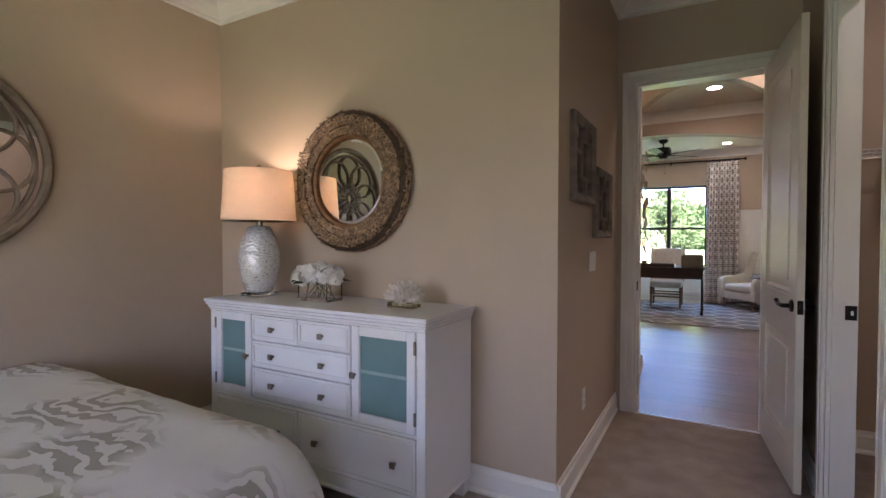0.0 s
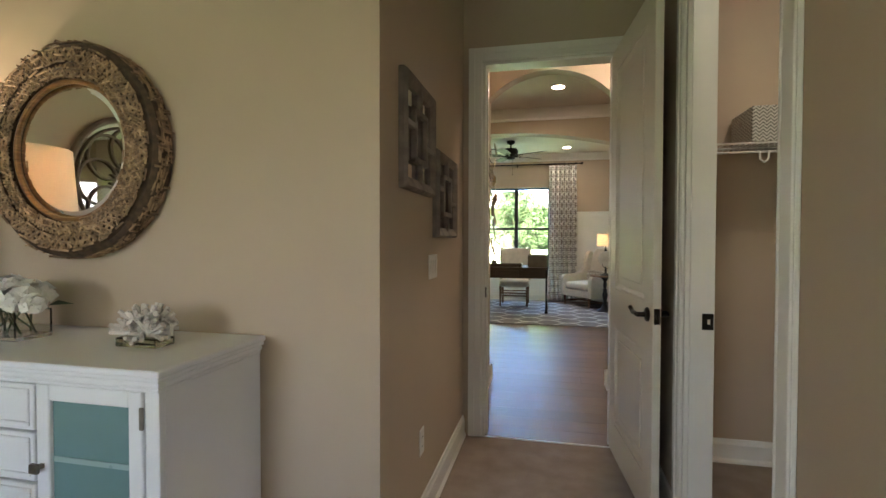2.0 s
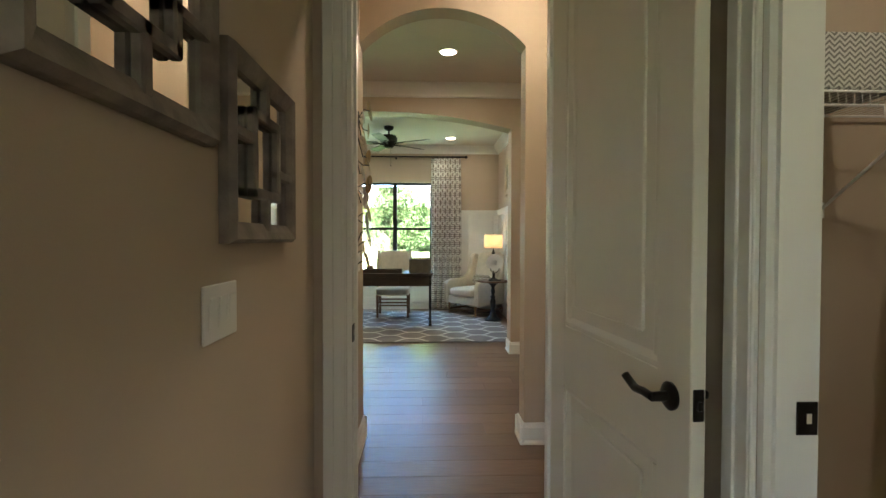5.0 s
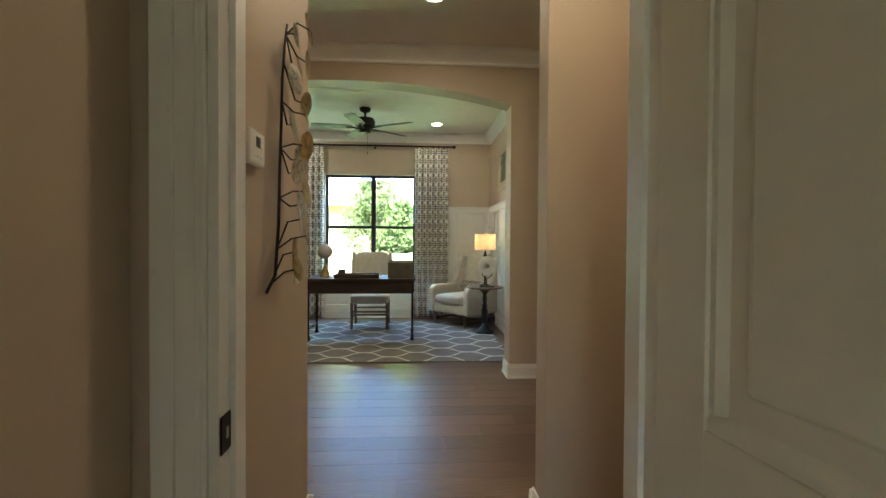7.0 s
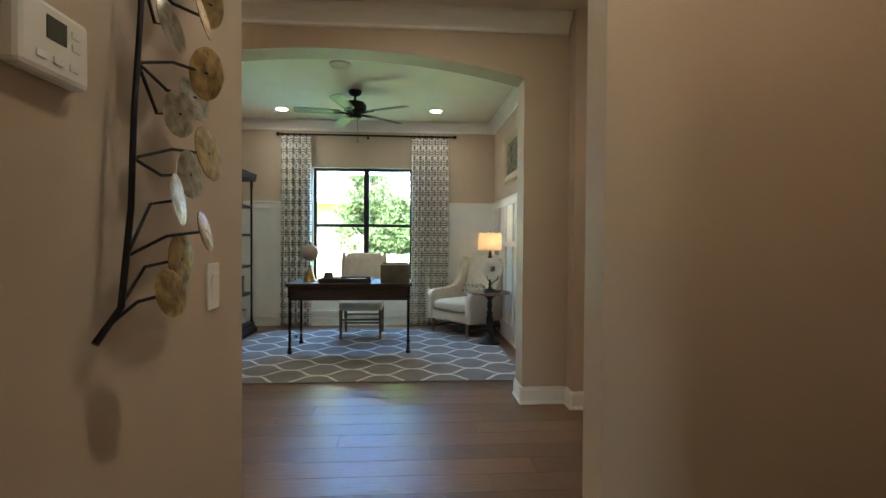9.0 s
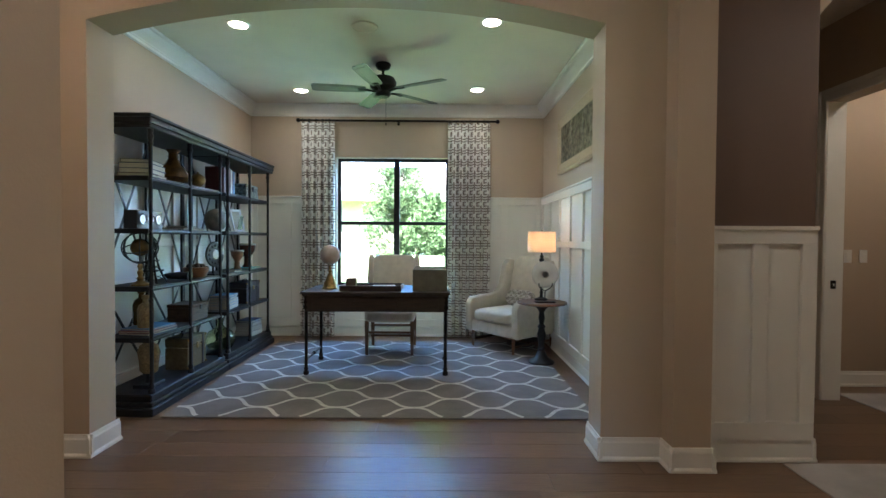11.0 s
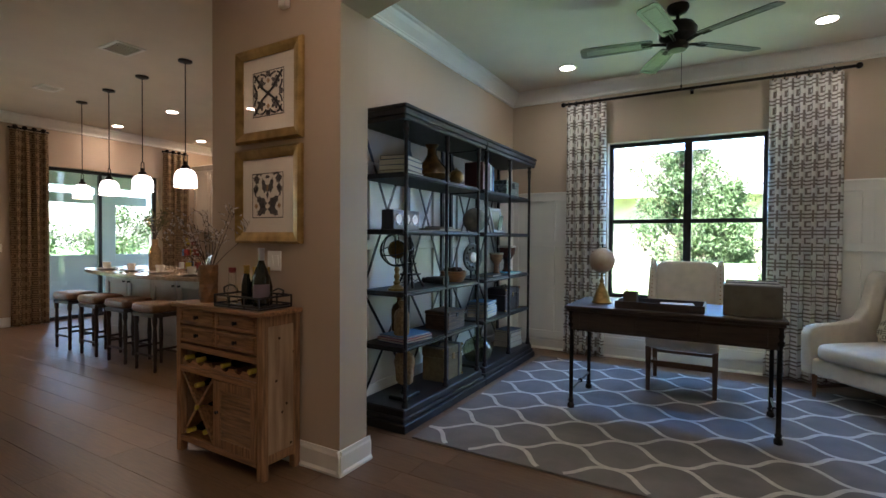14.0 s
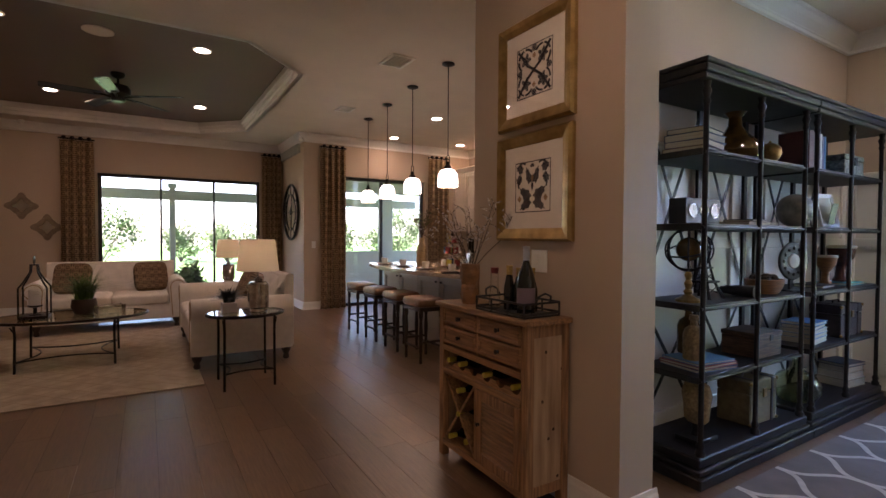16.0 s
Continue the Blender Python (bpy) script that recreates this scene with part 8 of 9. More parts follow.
def mercury_lamp(x, y, z, s):
    d = thing("glass_lamp", pose(x, y, z), "mercury glass lamp with cream tapered shade", "table lamp", "living room lamps")
    bm = B(); lathe(bm, [(0.07 * s, 0), (0.072 * s, 0.02 * s), (0.068 * s, 0.03 * s), (0.088 * s, 0.045 * s), (0.088 * s, 0.235 * s), (0.07 * s, 0.26 * s), (0.03 * s, 0.265 * s), (0.032 * s, 0.29 * s), (0.012 * s, 0.30 * s)], 28); part("base", bm, MERC, d, "mercury glass base", True)
    bm = B(); lathe(bm, [(0.008 * s, 0.295 * s), (0.007 * s, 0.64 * s), (0.013 * s, 0.645 * s), (0.013 * s, 0.66 * s), (0.0, 0.665 * s)], 10); part("neck", bm, NICKEL, d)
    bm = B(); lathe(bm, [(0.175 * s, 0.36 * s), (0.142 * s, 0.63 * s), (0.139 * s, 0.63 * s), (0.172 * s, 0.36 * s), (0.175 * s, 0.36 * s)], 40); part("shade", bm, WHITECLOTH, d, "cream fabric shade", True)
    bm = B(); tube(bm, [(-0.139 * s, 0, 0.62 * s), (0.139 * s, 0, 0.62 * s)], 0.002, 5); part("spider_arm", bm, NICKEL, d)
    lamp("POINT", "glass_lamp_bulb", 0.14, WARM, pose(x, y, z + 0.5 * s), radius=0.03)


mercury_lamp(-5.15, 6.46, 0.621, 1.0)
mercury_lamp(-8.75, 6.70, 0.581, 1.02)


def grass_pot(m, r, h, blades, l, pot_mat, leaf_mat, label, square=False, seed=3):
    rnd = random.Random(seed)
    d = thing("potted_plant", m, label, "plant")
    bm = B()
    if square:
        box(bm, -r, -r, 0, r, r, h, 0.004)
    else:
        lathe(bm, [(r * 0.7, 0), (r, h * 0.5), (r * 0.9, h), (r * 0.82, h), (0.0, h * 0.9)], 24)
    part("pot", bm, pot_mat, d, "", not square)
    bm = B()
    for i in range(blades):
        a, le, ln = rnd.uniform(0, 6.28), rnd.uniform(0.35, 1.7), l * rnd.uniform(0.6, 1.1)
        p = Vector((rnd.uniform(-1, 1) * r * 0.6, rnd.uniform(-1, 1) * r * 0.6, h * 0.95))
        w = Vector((-math.sin(a), math.cos(a), 0)) * (0.004 if not square else 0.010)
        prev = None
        for k in range(5):
            t = k / 4
            c = p + Vector((math.cos(a) * le * t * t, math.sin(a) * le * t * t, t - 0.45 * le * t * t)) * ln
            ww = w * (1 - t * 0.9)
            cur = (bm.verts.new(c - ww), bm.verts.new(c + ww))
            if prev:
                bm.faces.new((prev[0], prev[1], cur[1], cur[0]))
            prev = cur
    tagged(part("foliage", bm, leaf_mat, d, "green foliage"), kind="stuff")


POT = mat("brown_pot", (0.09, 0.05, 0.035), 0.5, var=0.2)
grass_pot(pose(-6.92, 5.08, 0.472), 0.115, 0.15, 420, 0.42, POT, mat("grass_plant", (0.10, 0.17, 0.03), 0.6, var=0.2, island=0.3), "green grass plant in a brown pot on coffee table")
grass_pot(pose(-5.26, 6.24, 0.621), 0.06, 0.085, 320, 0.16, WHITEF, mat("succulent", (0.035, 0.055, 0.04), 0.5, var=0.2, island=0.3), "dark green succulent in a white square pot", True, 5)
ln = thing("lantern", pose(-6.83, 4.70, 0.472) @ Matrix.Scale(1.35, 4), "tall black metal candle lantern on the coffee table", "lantern")
bm = B(); box(bm, -0.085, -0.085, 0, 0.085, 0.085, 0.018, 0.003); part("base", bm, BLACKM, ln)
for sx in (-1, 1):
    for sy in (-1, 1):
        bm = B(); tube(bm, [(sx * 0.08, sy * 0.08, 0.015), (sx * 0.08, sy * 0.08, 0.22), (sx * 0.055, sy * 0.055, 0.26), (sx * 0.022, sy * 0.022, 0.33), (sx * 0.018, sy * 0.018, 0.38)], 0.006, 6); part("upright", bm, BLACKM, ln, "", True)
bm = B(); box(bm, -0.025, -0.025, 0.378, 0.025, 0.025, 0.388, 0.002); tube(bm, [(0.028 * math.cos(q), 0, 0.416 + 0.028 * math.sin(q)) for q in [2 * math.pi * k / 16 for k in range(16)]], 0.004, 6, True); part("top_ring", bm, BLACKM, ln)
bm = B(); lathe(bm, [(0.035, 0.018), (0.04, 0.024), (0.012, 0.03), (0.012, 0.07), (0.045, 0.08), (0.045, 0.09), (0, 0.09)], 16); part("candle_holder", bm, BLACKM, ln, "", True)
bm = B(); lathe(bm, [(0.035, 0.09), (0.035, 0.20), (0, 0.203)], 18); part("candle", bm, CHINA, ln, "cream candle", True)
gb = thing("glass_box", pose(-6.85, 5.30, 0.472, 0, 0, 20), "clear glass box with metal edges", "box")
bm = B(); box(bm, -0.08, -0.12, 0.002, 0.08, 0.12, 0.08); part("glass_body", bm, CLEARG, gb)
for x in (-0.08, 0.08):
    for y in (-0.12, 0.12):
        bm = B(); box(bm, x - 0.004, y - 0.004, 0, x + 0.004, y + 0.004, 0.084); part("edge", bm, NICKEL, gb)

# wall mirrors, clock, camera
def diamond_mirror(y, z, turn):
    d = thing("quatrefoil_mirror", pose(-10.649, y, z, 0, 0, 90), "small brown quatrefoil wall mirror", "mirror", "small wall mirrors")
    out = []
    for k in range(48):
        a = 2 * math.pi * k / 48
        r = 0.165 + 0.035 * math.cos(4 * a) + 0.012 * math.cos(8 * a)
        out.append((r * math.cos(a), r * math.sin(a)))
    bm = B(); prism(bm, out, "y", -0.02, 0.0); part("frame", bm, GREYW, d)
    bm = B(); prism(bm, [(x * 0.5, z * 0.5) for x, z in out], "y", -0.024, -0.0201); part("mirror_glass", bm, MIRROR, d)


diamond_mirror(3.97, 1.73, 0), diamond_mirror(4.28, 1.40, 0)
ck = thing("wall_clock", pose(-9.86, 7.949, 1.72), "large round black iron wall clock", "clock")
for r, w in ((0.50, 0.024), (0.33, 0.012)):
    bm = B(); tube(bm, [(r * math.cos(q), -0.03, r * math.sin(q)) for q in [2 * math.pi * k / 48 for k in range(48)]], w, 8, True); part("ring", bm, BLACKM, ck, "", True)
for k in range(12):
    bm = B(); box(bm, -0.012, -0.036, 0.33, 0.012, -0.026, 0.49); bm.transform(Matrix.Rotation(math.radians(30 * k), 4, "Y")); part("numeral_bar", bm, BLACKM, ck)
bm = B(); lathe(bm, [(0, 0.03), (0.05, 0.03), (0.05, 0.045), (0, 0.05)], 20, m=pose(0, 0, 0, 90)); part("hub", bm, BLACKM, ck)
for a, l in ((40, 0.22), (170, 0.3)):
    bm = B(); box(bm, -0.008, -0.05, 0, 0.008, -0.044, l); bm.transform(Matrix.Rotation(math.radians(a), 4, "Y")); part("pointer", bm, BLACKM, ck)
bm = B(); tube(bm, [(-0.33, -0.02, 0), (0.33, -0.02, 0)], 0.008, 6); tube(bm, [(0, -0.018, -0.33), (0, -0.018, 0.33)], 0.008, 6); box(bm, -0.02, -0.012, -0.02, 0.02, -0.0005, 0.02); part("cross_bar", bm, BLACKM, ck)
cmn = thing("dome_camera", pose(-10.5, 4.0, H), "small white dome security camera on ceiling", "camera")
bm = B(); lathe(bm, [(0.05, -0.001), (0.05, -0.03), (0.035, -0.035)], 18); ball(bm, 0, 0, -0.04, 0.034); part("dome", bm, TRIM, cmn, "", True)
ceiling_fan(pose(-7.75, 5.36, TZ), mat("dark_navy_blade", (0.030, 0.034, 0.045), 0.3, var=0.1), 0.20, 0.74, 62, "dark ceiling fan with five blades under the tray ceiling", False)

# kitchen island and stools
isl = thing("kitchen_island", pose(0, 0, 0), "cream panelled kitchen island base", "kitchen island")
bm = B(); box(bm, -7.05, 8.52, 0.09, -4.45, 9.25, 0.86, 0.004); part("body", bm, CABP, isl)
bm = B(); box(bm, -7.0, 8.57, 0.0, -4.5, 9.2, 0.09); part("kick_board", bm, CABP, isl)
for i in range(5):
    x0 = -7.0 + 0.51 * i
    bm = B()
    for a in ((x0, 0.12, x0 + 0.07, 0.82), (x0 + 0.42, 0.12, x0 + 0.49, 0.82), (x0 + 0.07, 0.12, x0 + 0.42, 0.20), (x0 + 0.07, 0.74, x0 + 0.42, 0.82)):
        box(bm, a[0], 8.50, a[1], a[2], 8.5195, a[3], 0.003)
    o = part("door_panel", bm, CABP, isl)
    bm = B(); lathe(bm, [(0.012, 0), (0.008, 0.01), (0.014, 0.02), (0, 0.026)], 12, m=pose(x0 + (0.045 if i % 2 else 0.445), 8.50, 0.76, 90)); part("knob", bm, BLACKM, o, "black knob", True)
it = thing("island_top", pose(0, 0, 0), "pale granite island worktop with bowed front edge", "worktop")
front = [(-7.35 + 3.1 * k / 20, 8.42 - 0.30 * math.sin(math.pi * k / 20) ** 0.8) for k in range(21)]
bm = B(); prism(bm, front + [(-4.25, 9.32), (-7.35, 9.32)], "z", 0.861, 0.90); bmesh.ops.bevel(bm, geom=[e for e in bm.edges if abs(e.verts[0].co.z - e.verts[1].co.z) < 1e-5], offset=0.008, segments=2, affect="EDGES"); part("slab", bm, GRANITE, it)


def stool(m):
    d = thing("bar_stool", m, "dark wood bar stool with brown leather seat", "bar stool", "stools at the island")
    bm = B(); cushion(bm, -0.20, -0.16, 0.56, 0.20, 0.16, 0.66, 0.25); part("seat", bm, SEATL, d, "brown leather seat", True)
    bm = B(); box(bm, -0.185, -0.145, 0.525, 0.185, 0.145, 0.565, 0.004); part("seat_frame", bm, WOODD, d)
    for sx in (-1, 1):
        for sy in (-1, 1):
            bm = B(); lathe(bm, [(0.014, 0), (0.017, 0.02), (0.015, 0.10), (0.021, 0.13), (0.016, 0.16), (0.022, 0.30), (0.015, 0.44), (0.023, 0.47), (0.023, 0.525)], 10, sx * 0.16, sy * 0.12); part("leg", bm, WOODD, d, "turned dark leg", True)
        bm = B(); box(bm, sx * 0.16 - 0.009, -0.12, 0.20, sx * 0.16 + 0.009, 0.12, 0.222, 0.002); part("stretcher", bm, WOODD, d)
    for y in (-0.12, 0.12):
        bm = B(); box(bm, -0.16, y - 0.009, 0.14, 0.16, y + 0.009, 0.162, 0.002); part("stretcher", bm, WOODD, d)
    return d


s0 = stool(pose(-5.13, 8.10, 0))
for x in (-5.70, -6.28, -6.88):
    copy_thing(s0, pose(x, 8.12, 0))
IT = 0.9006
for x in (-5.05, -5.62, -6.2, -6.75):
    y = 8.40
    p = thing("plate", pose(x, y, IT), "dark rimmed dinner plate on the island", "plate", "place settings")
    bm = B(); lathe(bm, [(0.0, 0.002), (0.07, 0.002), (0.13, 0.016), (0.135, 0.018), (0.13, 0.02), (0.07, 0.007), (0.0, 0.006)], 28); part("dish", bm, WOODM, p, "", True)
    c = thing("coffee_cup", pose(x, y, IT + 0.0075), "white coffee cup with saucer", "cup", "place settings")
    bm = B(); lathe(bm, [(0.0, 0.0), (0.05, 0.004), (0.075, 0.014), (0.05, 0.010), (0.0, 0.008)], 22); part("saucer", bm, CHINA, c, "", True)
    bm = B(); lathe(bm, [(0.028, 0.010), (0.04, 0.03), (0.046, 0.085), (0.043, 0.085), (0.036, 0.03), (0.0, 0.016)], 22); part("cup_bowl", bm, CHINA, c, "", True)
    bm = B(); tube(bm, [(0.044, 0, 0.075), (0.07, 0, 0.07), (0.072, 0, 0.045), (0.042, 0, 0.035)], 0.005, 6); part("handle", bm, CHINA, c, "", True)
kv = thing("branch_vase", pose(-6.35, 8.75, IT), "brown ribbed vase with leafy branches", "vase")
bm = B(); lathe(bm, [(0.06, 0), (0.068, 0.02), (0.072, 0.06), (0.066, 0.08), (0.072, 0.11), (0.066, 0.14), (0.072, 0.18), (0.06, 0.25), (0.035, 0.29), (0.035, 0.36), (0.045, 0.37)], 20); part("vase_body", bm, WICKER, kv, "", True)
rnd = random.Random(31)
for i in range(10):
    a = rnd.uniform(0, 6.28)
    bm = B(); e = Vector((math.cos(a) * 0.12, math.sin(a) * 0.12, 0.37 + rnd.uniform(0.2, 0.36))); tube(bm, [(0, 0, 0.36), e * 0.5 + Vector((0, 0, 0.21)), e], 0.0035, 5); part("branch", bm, TWIGM, kv)
    bm = B(); leaf_pts = [e * t + Vector((0, 0, 0.36 * (1 - t))) for t in (0.55, 0.65, 0.75, 0.85, 0.95, 1.0)]
    for q in leaf_pts * 3:
        u = Vector((rnd.uniform(-1, 1), rnd.uniform(-1, 1), rnd.uniform(-0.3, 1))) * 0.045
        v = u.orthogonal().normalized() * 0.010
        bm.faces.new([bm.verts.new(w) for w in (q, q + u * 0.5 + v, q + u, q + u * 0.5 - v)])
    part("leaf_spray", bm, mat("olive_leaf", (0.16, 0.14, 0.05), 0.7, var=0.2) if i == 0 else bpy.data.materials["olive_leaf"], kv)
ts = thing("tiered_stand", pose(-5.75, 8.85, IT), "tiered wire stand with small red and cream packages", "stand")
for z, r in ((0.02, 0.16), (0.17, 0.12), (0.30, 0.08)):
    bm = B(); lathe(bm, [(0, z), (r, z), (r, z + 0.010), (0, z + 0.010)], 24); part("tier", bm, WOODM, ts)
bm = B(); tube(bm, [(0, 0, 0.0), (0, 0, 0.40)], 0.008, 8); ball(bm, 0, 0, 0.41, 0.02); lathe(bm, [(0.07, 0), (0.07, 0.02), (0, 0.021)], 20); part("pole", bm, BLACKM, ts)
for z, r, n in ((0.0306, 0.115, 7), (0.1806, 0.08, 5), (0.3106, 0.045, 3)):
    for i in range(n):
        a = 2 * math.pi * i / n
        pk = thing("small_package", pose(-5.75 + r * math.cos(a), 8.85 + r * math.sin(a), IT + z, 0, 0, math.degrees(a)), "small wrapped coloured package on the tiered stand", "package", "packages on the stand")
        bm = B(); box(bm, -0.022, -0.028, 0, 0.022, 0.028, 0.075, 0.004); part("wrap", bm, (REDW, CHINA, YFOIL, cover(BLUE))[i % 4], pk)
cd = thing("menu_card", pose(-4.95, 8.55, IT, 0, 0, -20), "folded blank white card standing on the island", "card")
bm = B(); prism(bm, [(-0.06, 0.0), (-0.058, 0.0), (0.0, 0.207), (0.058, 0.0), (0.06, 0.0), (0.001, 0.215), (-0.001, 0.215)], "x", -0.075, 0.075); part("card", bm, CHINA, cd)

# pendants
OPAL = glow("opal_glass_lit", (1.0, 0.86, 0.66), 0.3)


def pendant(x, y):
    d = thing("pendant_lamp", pose(x, y, H), "black pendant lamp with lit white glass shade", "pendant lamp", "pendants over the island")
    bm = B(); lathe(bm, [(0.065, -0.001), (0.065, -0.015), (0.05, -0.022), (0.01, -0.028)], 24); part("canopy", bm, BLACKM, d, "", True)
    bm = B(); tube(bm, [(0, 0, -0.025), (0, 0, -0.94)], 0.005, 8); part("rod", bm, BLACKM, d, "", True)
    for s in (-1, 1):
        bm = B(); tube(bm, [(0, 0, -0.93), (s * 0.028, 0, -0.945), (s * 0.03, 0, -1.03), (s * 0.024, 0, -1.055)], 0.0045, 6); part("yoke", bm, BLACKM, d, "", True)
    bm = B(); lathe(bm, [(0.0, -1.00), (0.022, -1.0), (0.022, -1.03), (0.04, -1.05), (0.045, -1.075)], 18); part("cap", bm, BLACKM, d, "", True)
    bm = B(); lathe(bm, [(0.042, -1.075), (0.075, -1.09), (0.098, -1.13), (0.105, -1.20), (0.105, -1.255), (0.10, -1.255), (0.10, -1.20), (0.093, -1.135), (0.072, -1.097), (0.042, -1.08)], 32); part("shade", bm, OPAL, d, "glowing white glass shade", True)
    bm = B(); tube(bm, [(0.106 * math.cos(q), 0.106 * math.sin(q), -1.235) for q in [2 * math.pi * k / 32 for k in range(32)]], 0.004, 6, True); part("band", bm, BLACKM, d, "thin black band", True)
    lamp("POINT", "pendant_bulb", 0.08, WARM, pose(x, y, H - 1.21), radius=0.03)


for x, y in ((-4.945, 8.275), (-5.815, 8.325), (-6.678, 8.40), (-7.55, 8.49)):
    pendant(x, y)

# kitchen wall units in the far corner
kb = thing("wall_cabinet", pose(-9.08, 11.02, 1.40), "cream panelled kitchen wall cabinet", "cabinet")
bm = B(); box(bm, 0, 0, 0, 1.3, 0.37, 1.15, 0.004); part("body", bm, CABP, kb)
bm = B(); prism(bm, [(-0.03, 1.15), (-0.06, 1.23), (-0.03, 1.25), (0.37, 1.25), (0.37, 1.15)], "x", -0.0, 1.33); part("cornice", bm, CABP, kb)
for i in range(3):
    x0 = 0.01 + 0.43 * i
    bm = B()
    for a in ((x0, 0.02, x0 + 0.06, 1.13), (x0 + 0.36, 0.02, x0 + 0.42, 1.13), (x0 + 0.06, 0.02, x0 + 0.36, 0.09), (x0 + 0.06, 1.06, x0 + 0.36, 1.13)):
        box(bm, a[0], -0.02, a[1], a[2], -0.0005, a[3], 0.003)
    o = part("door", bm, CABP, kb)
    bm = B(); lathe(bm, [(0.01, 0), (0.007, 0.01), (0.012, 0.018), (0, 0.024)], 12, m=pose(x0 + 0.03, -0.02, 0.12, 90)); part("knob", bm, BLACKM, o)
kc = thing("base_cabinet", pose(-9.08, 10.80, 0), "cream kitchen base cabinet under the worktop", "cabinet")
bm = B(); box(bm, 0, 0, 0.09, 1.3, 0.595, 0.86, 0.004); box(bm, 0.0, 0.05, 0.0, 1.3, 0.59, 0.09); part("body", bm, CABP, kc)
for i in range(3):
    bm = B(); box(bm, 0.01 + 0.43 * i, -0.018, 0.12, 0.43 + 0.43 * i, -0.0005, 0.84, 0.004); part("door", bm, CABP, kc)
kw = thing("kitchen_worktop", pose(-9.08, 10.76, 0.861), "pale granite kitchen worktop along the wall", "worktop")
bm = B(); box(bm, 0, 0, 0, 1.32, 0.635, 0.038, 0.006); part("slab", bm, GRANITE, kw)
wo = thing("microwave", pose(-8.6, 11.05, 0.90), "dark built-in microwave oven below the cabinet", "oven")
bm = B(); box(bm, 0, 0, 0, 0.6, 0.33, 0.36, 0.006); part("case", bm, BLACKP, wo)
bm = B(); box(bm, 0.03, -0.008, 0.04, 0.45, -0.0005, 0.32, 0.003); part("door", bm, WINEG, wo, "black glass door")

# ---- outside ----
STUCCO = mat("cream_stucco", (0.62, 0.53, 0.38), 0.9, var=0.08, scale=4, bump=0.5, bscale=80)
ROOFT = mat("clay_roof_tile", (0.42, 0.34, 0.28), 0.8, var=0.2, scale=9, island=0.18, bump=0.2, bscale=60)
BARK = mat("bark", (0.12, 0.085, 0.06), 0.9, var=0.3, scale=20, bump=0.8, bscale=60)
LEAF = mat("juniper_green", (0.15, 0.25, 0.085), 0.7, var=0.3, scale=9, island=0.35)
LEAF2 = mat("garden_green", (0.10, 0.16, 0.04), 0.7, var=0.3, scale=9, island=0.4)


def leaf_cloud(bm, rnd, count, place, size, slim=0.28):
    for _ in range(count):
        p = Vector(place())
        s = size * rnd.uniform(0.6, 1.4)
        e = Euler((rnd.uniform(-1.2, 1.2), rnd.uniform(-1.2, 1.2), rnd.uniform(0, 6.28))).to_matrix()
        vs = [bm.verts.new(p + e @ Vector(q) * s) for q in ((-0.25, 0, 0), (0, -slim, 0.1), (1.0, 0, 0.25), (0, slim, 0.1))]
        bm.faces.new(vs[:3]), bm.faces.new((vs[0], vs[2], vs[3]))


def conifer(x, y, h, r, seed, label):
    rnd = random.Random(seed)
    d = thing("juniper_tree", pose(x, y, -0.12), label, "tree")
    bm = B()
    tube(bm, [(0, 0, 0), (0.03, 0.02, h * 0.4), (-0.02, 0.03, h * 0.75), (0, 0, h * 0.96)], 0.07, 8, taper=0.15)
    limbs = []
    for i in range(70):
        z = h * rnd.uniform(0.06, 0.93)
        a = rnd.uniform(0, 6.28)
        reach = r * (1 - (z / h)) ** 0.62 * rnd.uniform(0.55, 1.05) * (1.0 if z > h * 0.12 else 0.7)
        p0, p1 = Vector((0, 0, z)), Vector((reach * math.cos(a), reach * math.sin(a), z + reach * rnd.uniform(0.5, 1.1)))
        limbs.append((p0, p1))
        tube(bm, [p0, (p0 + p1) / 2 + Vector((0, 0, -0.03)), p1], 0.014, 5, taper=0.3)
    part("trunk", bm, BARK, d, "", True)
    bm = B()

    def place():
        p0, p1 = rnd.choice(limbs)
        k = rnd.uniform(0.3, 1.08)
        return p0.lerp(p1, k) + Vector((rnd.gauss(0, 0.07), rnd.gauss(0, 0.07), rnd.gauss(0, 0.09)))
    leaf_cloud(bm, rnd, 18000, place, 0.078, 0.13)
    tagged(part("crown", bm, LEAF, d, "ragged green foliage"), kind="stuff")


conifer(-0.95, 14.6, 5.0, 1.0, 7, "sunlit ragged green juniper tree outside the study window")
conifer(-0.25, 14.2, 2.3, 0.75, 11, "short bushy green juniper outside the study window")


def shrub(x, y, r, h, seed, count=2600, label="rounded green garden shrub in the sun"):
    rnd = random.Random(seed)
    d = thing("shrub", pose(x, y, -0.12), label, "shrub", "garden shrubs")
    bm = B()
    ends = []
    for i in range(14):
        a, k = rnd.uniform(0, 6.28), rnd.uniform(0.2, 0.95)
        e = Vector((r * k * math.cos(a), r * k * math.sin(a), h * rnd.uniform(0.45, 1.0) * (1.1 - 0.5 * k)))
        ends.append(e)
        tube(bm, [(0, 0, 0), e * 0.5 + Vector((0, 0, 0.05)), e], 0.02, 5, taper=0.3)
    part("stems", bm, BARK, d)
    bm = B()
    leaf_cloud(bm, rnd, count, lambda: rnd.choice(ends) * rnd.uniform(0.7, 1.05) + Vector((rnd.gauss(0, r * 0.16), rnd.gauss(0, r * 0.16), rnd.gauss(0, h * 0.1))), 0.12 * max(1.0, r * 0.6))
    tagged(part("foliage", bm, LEAF2, d), kind="stuff")


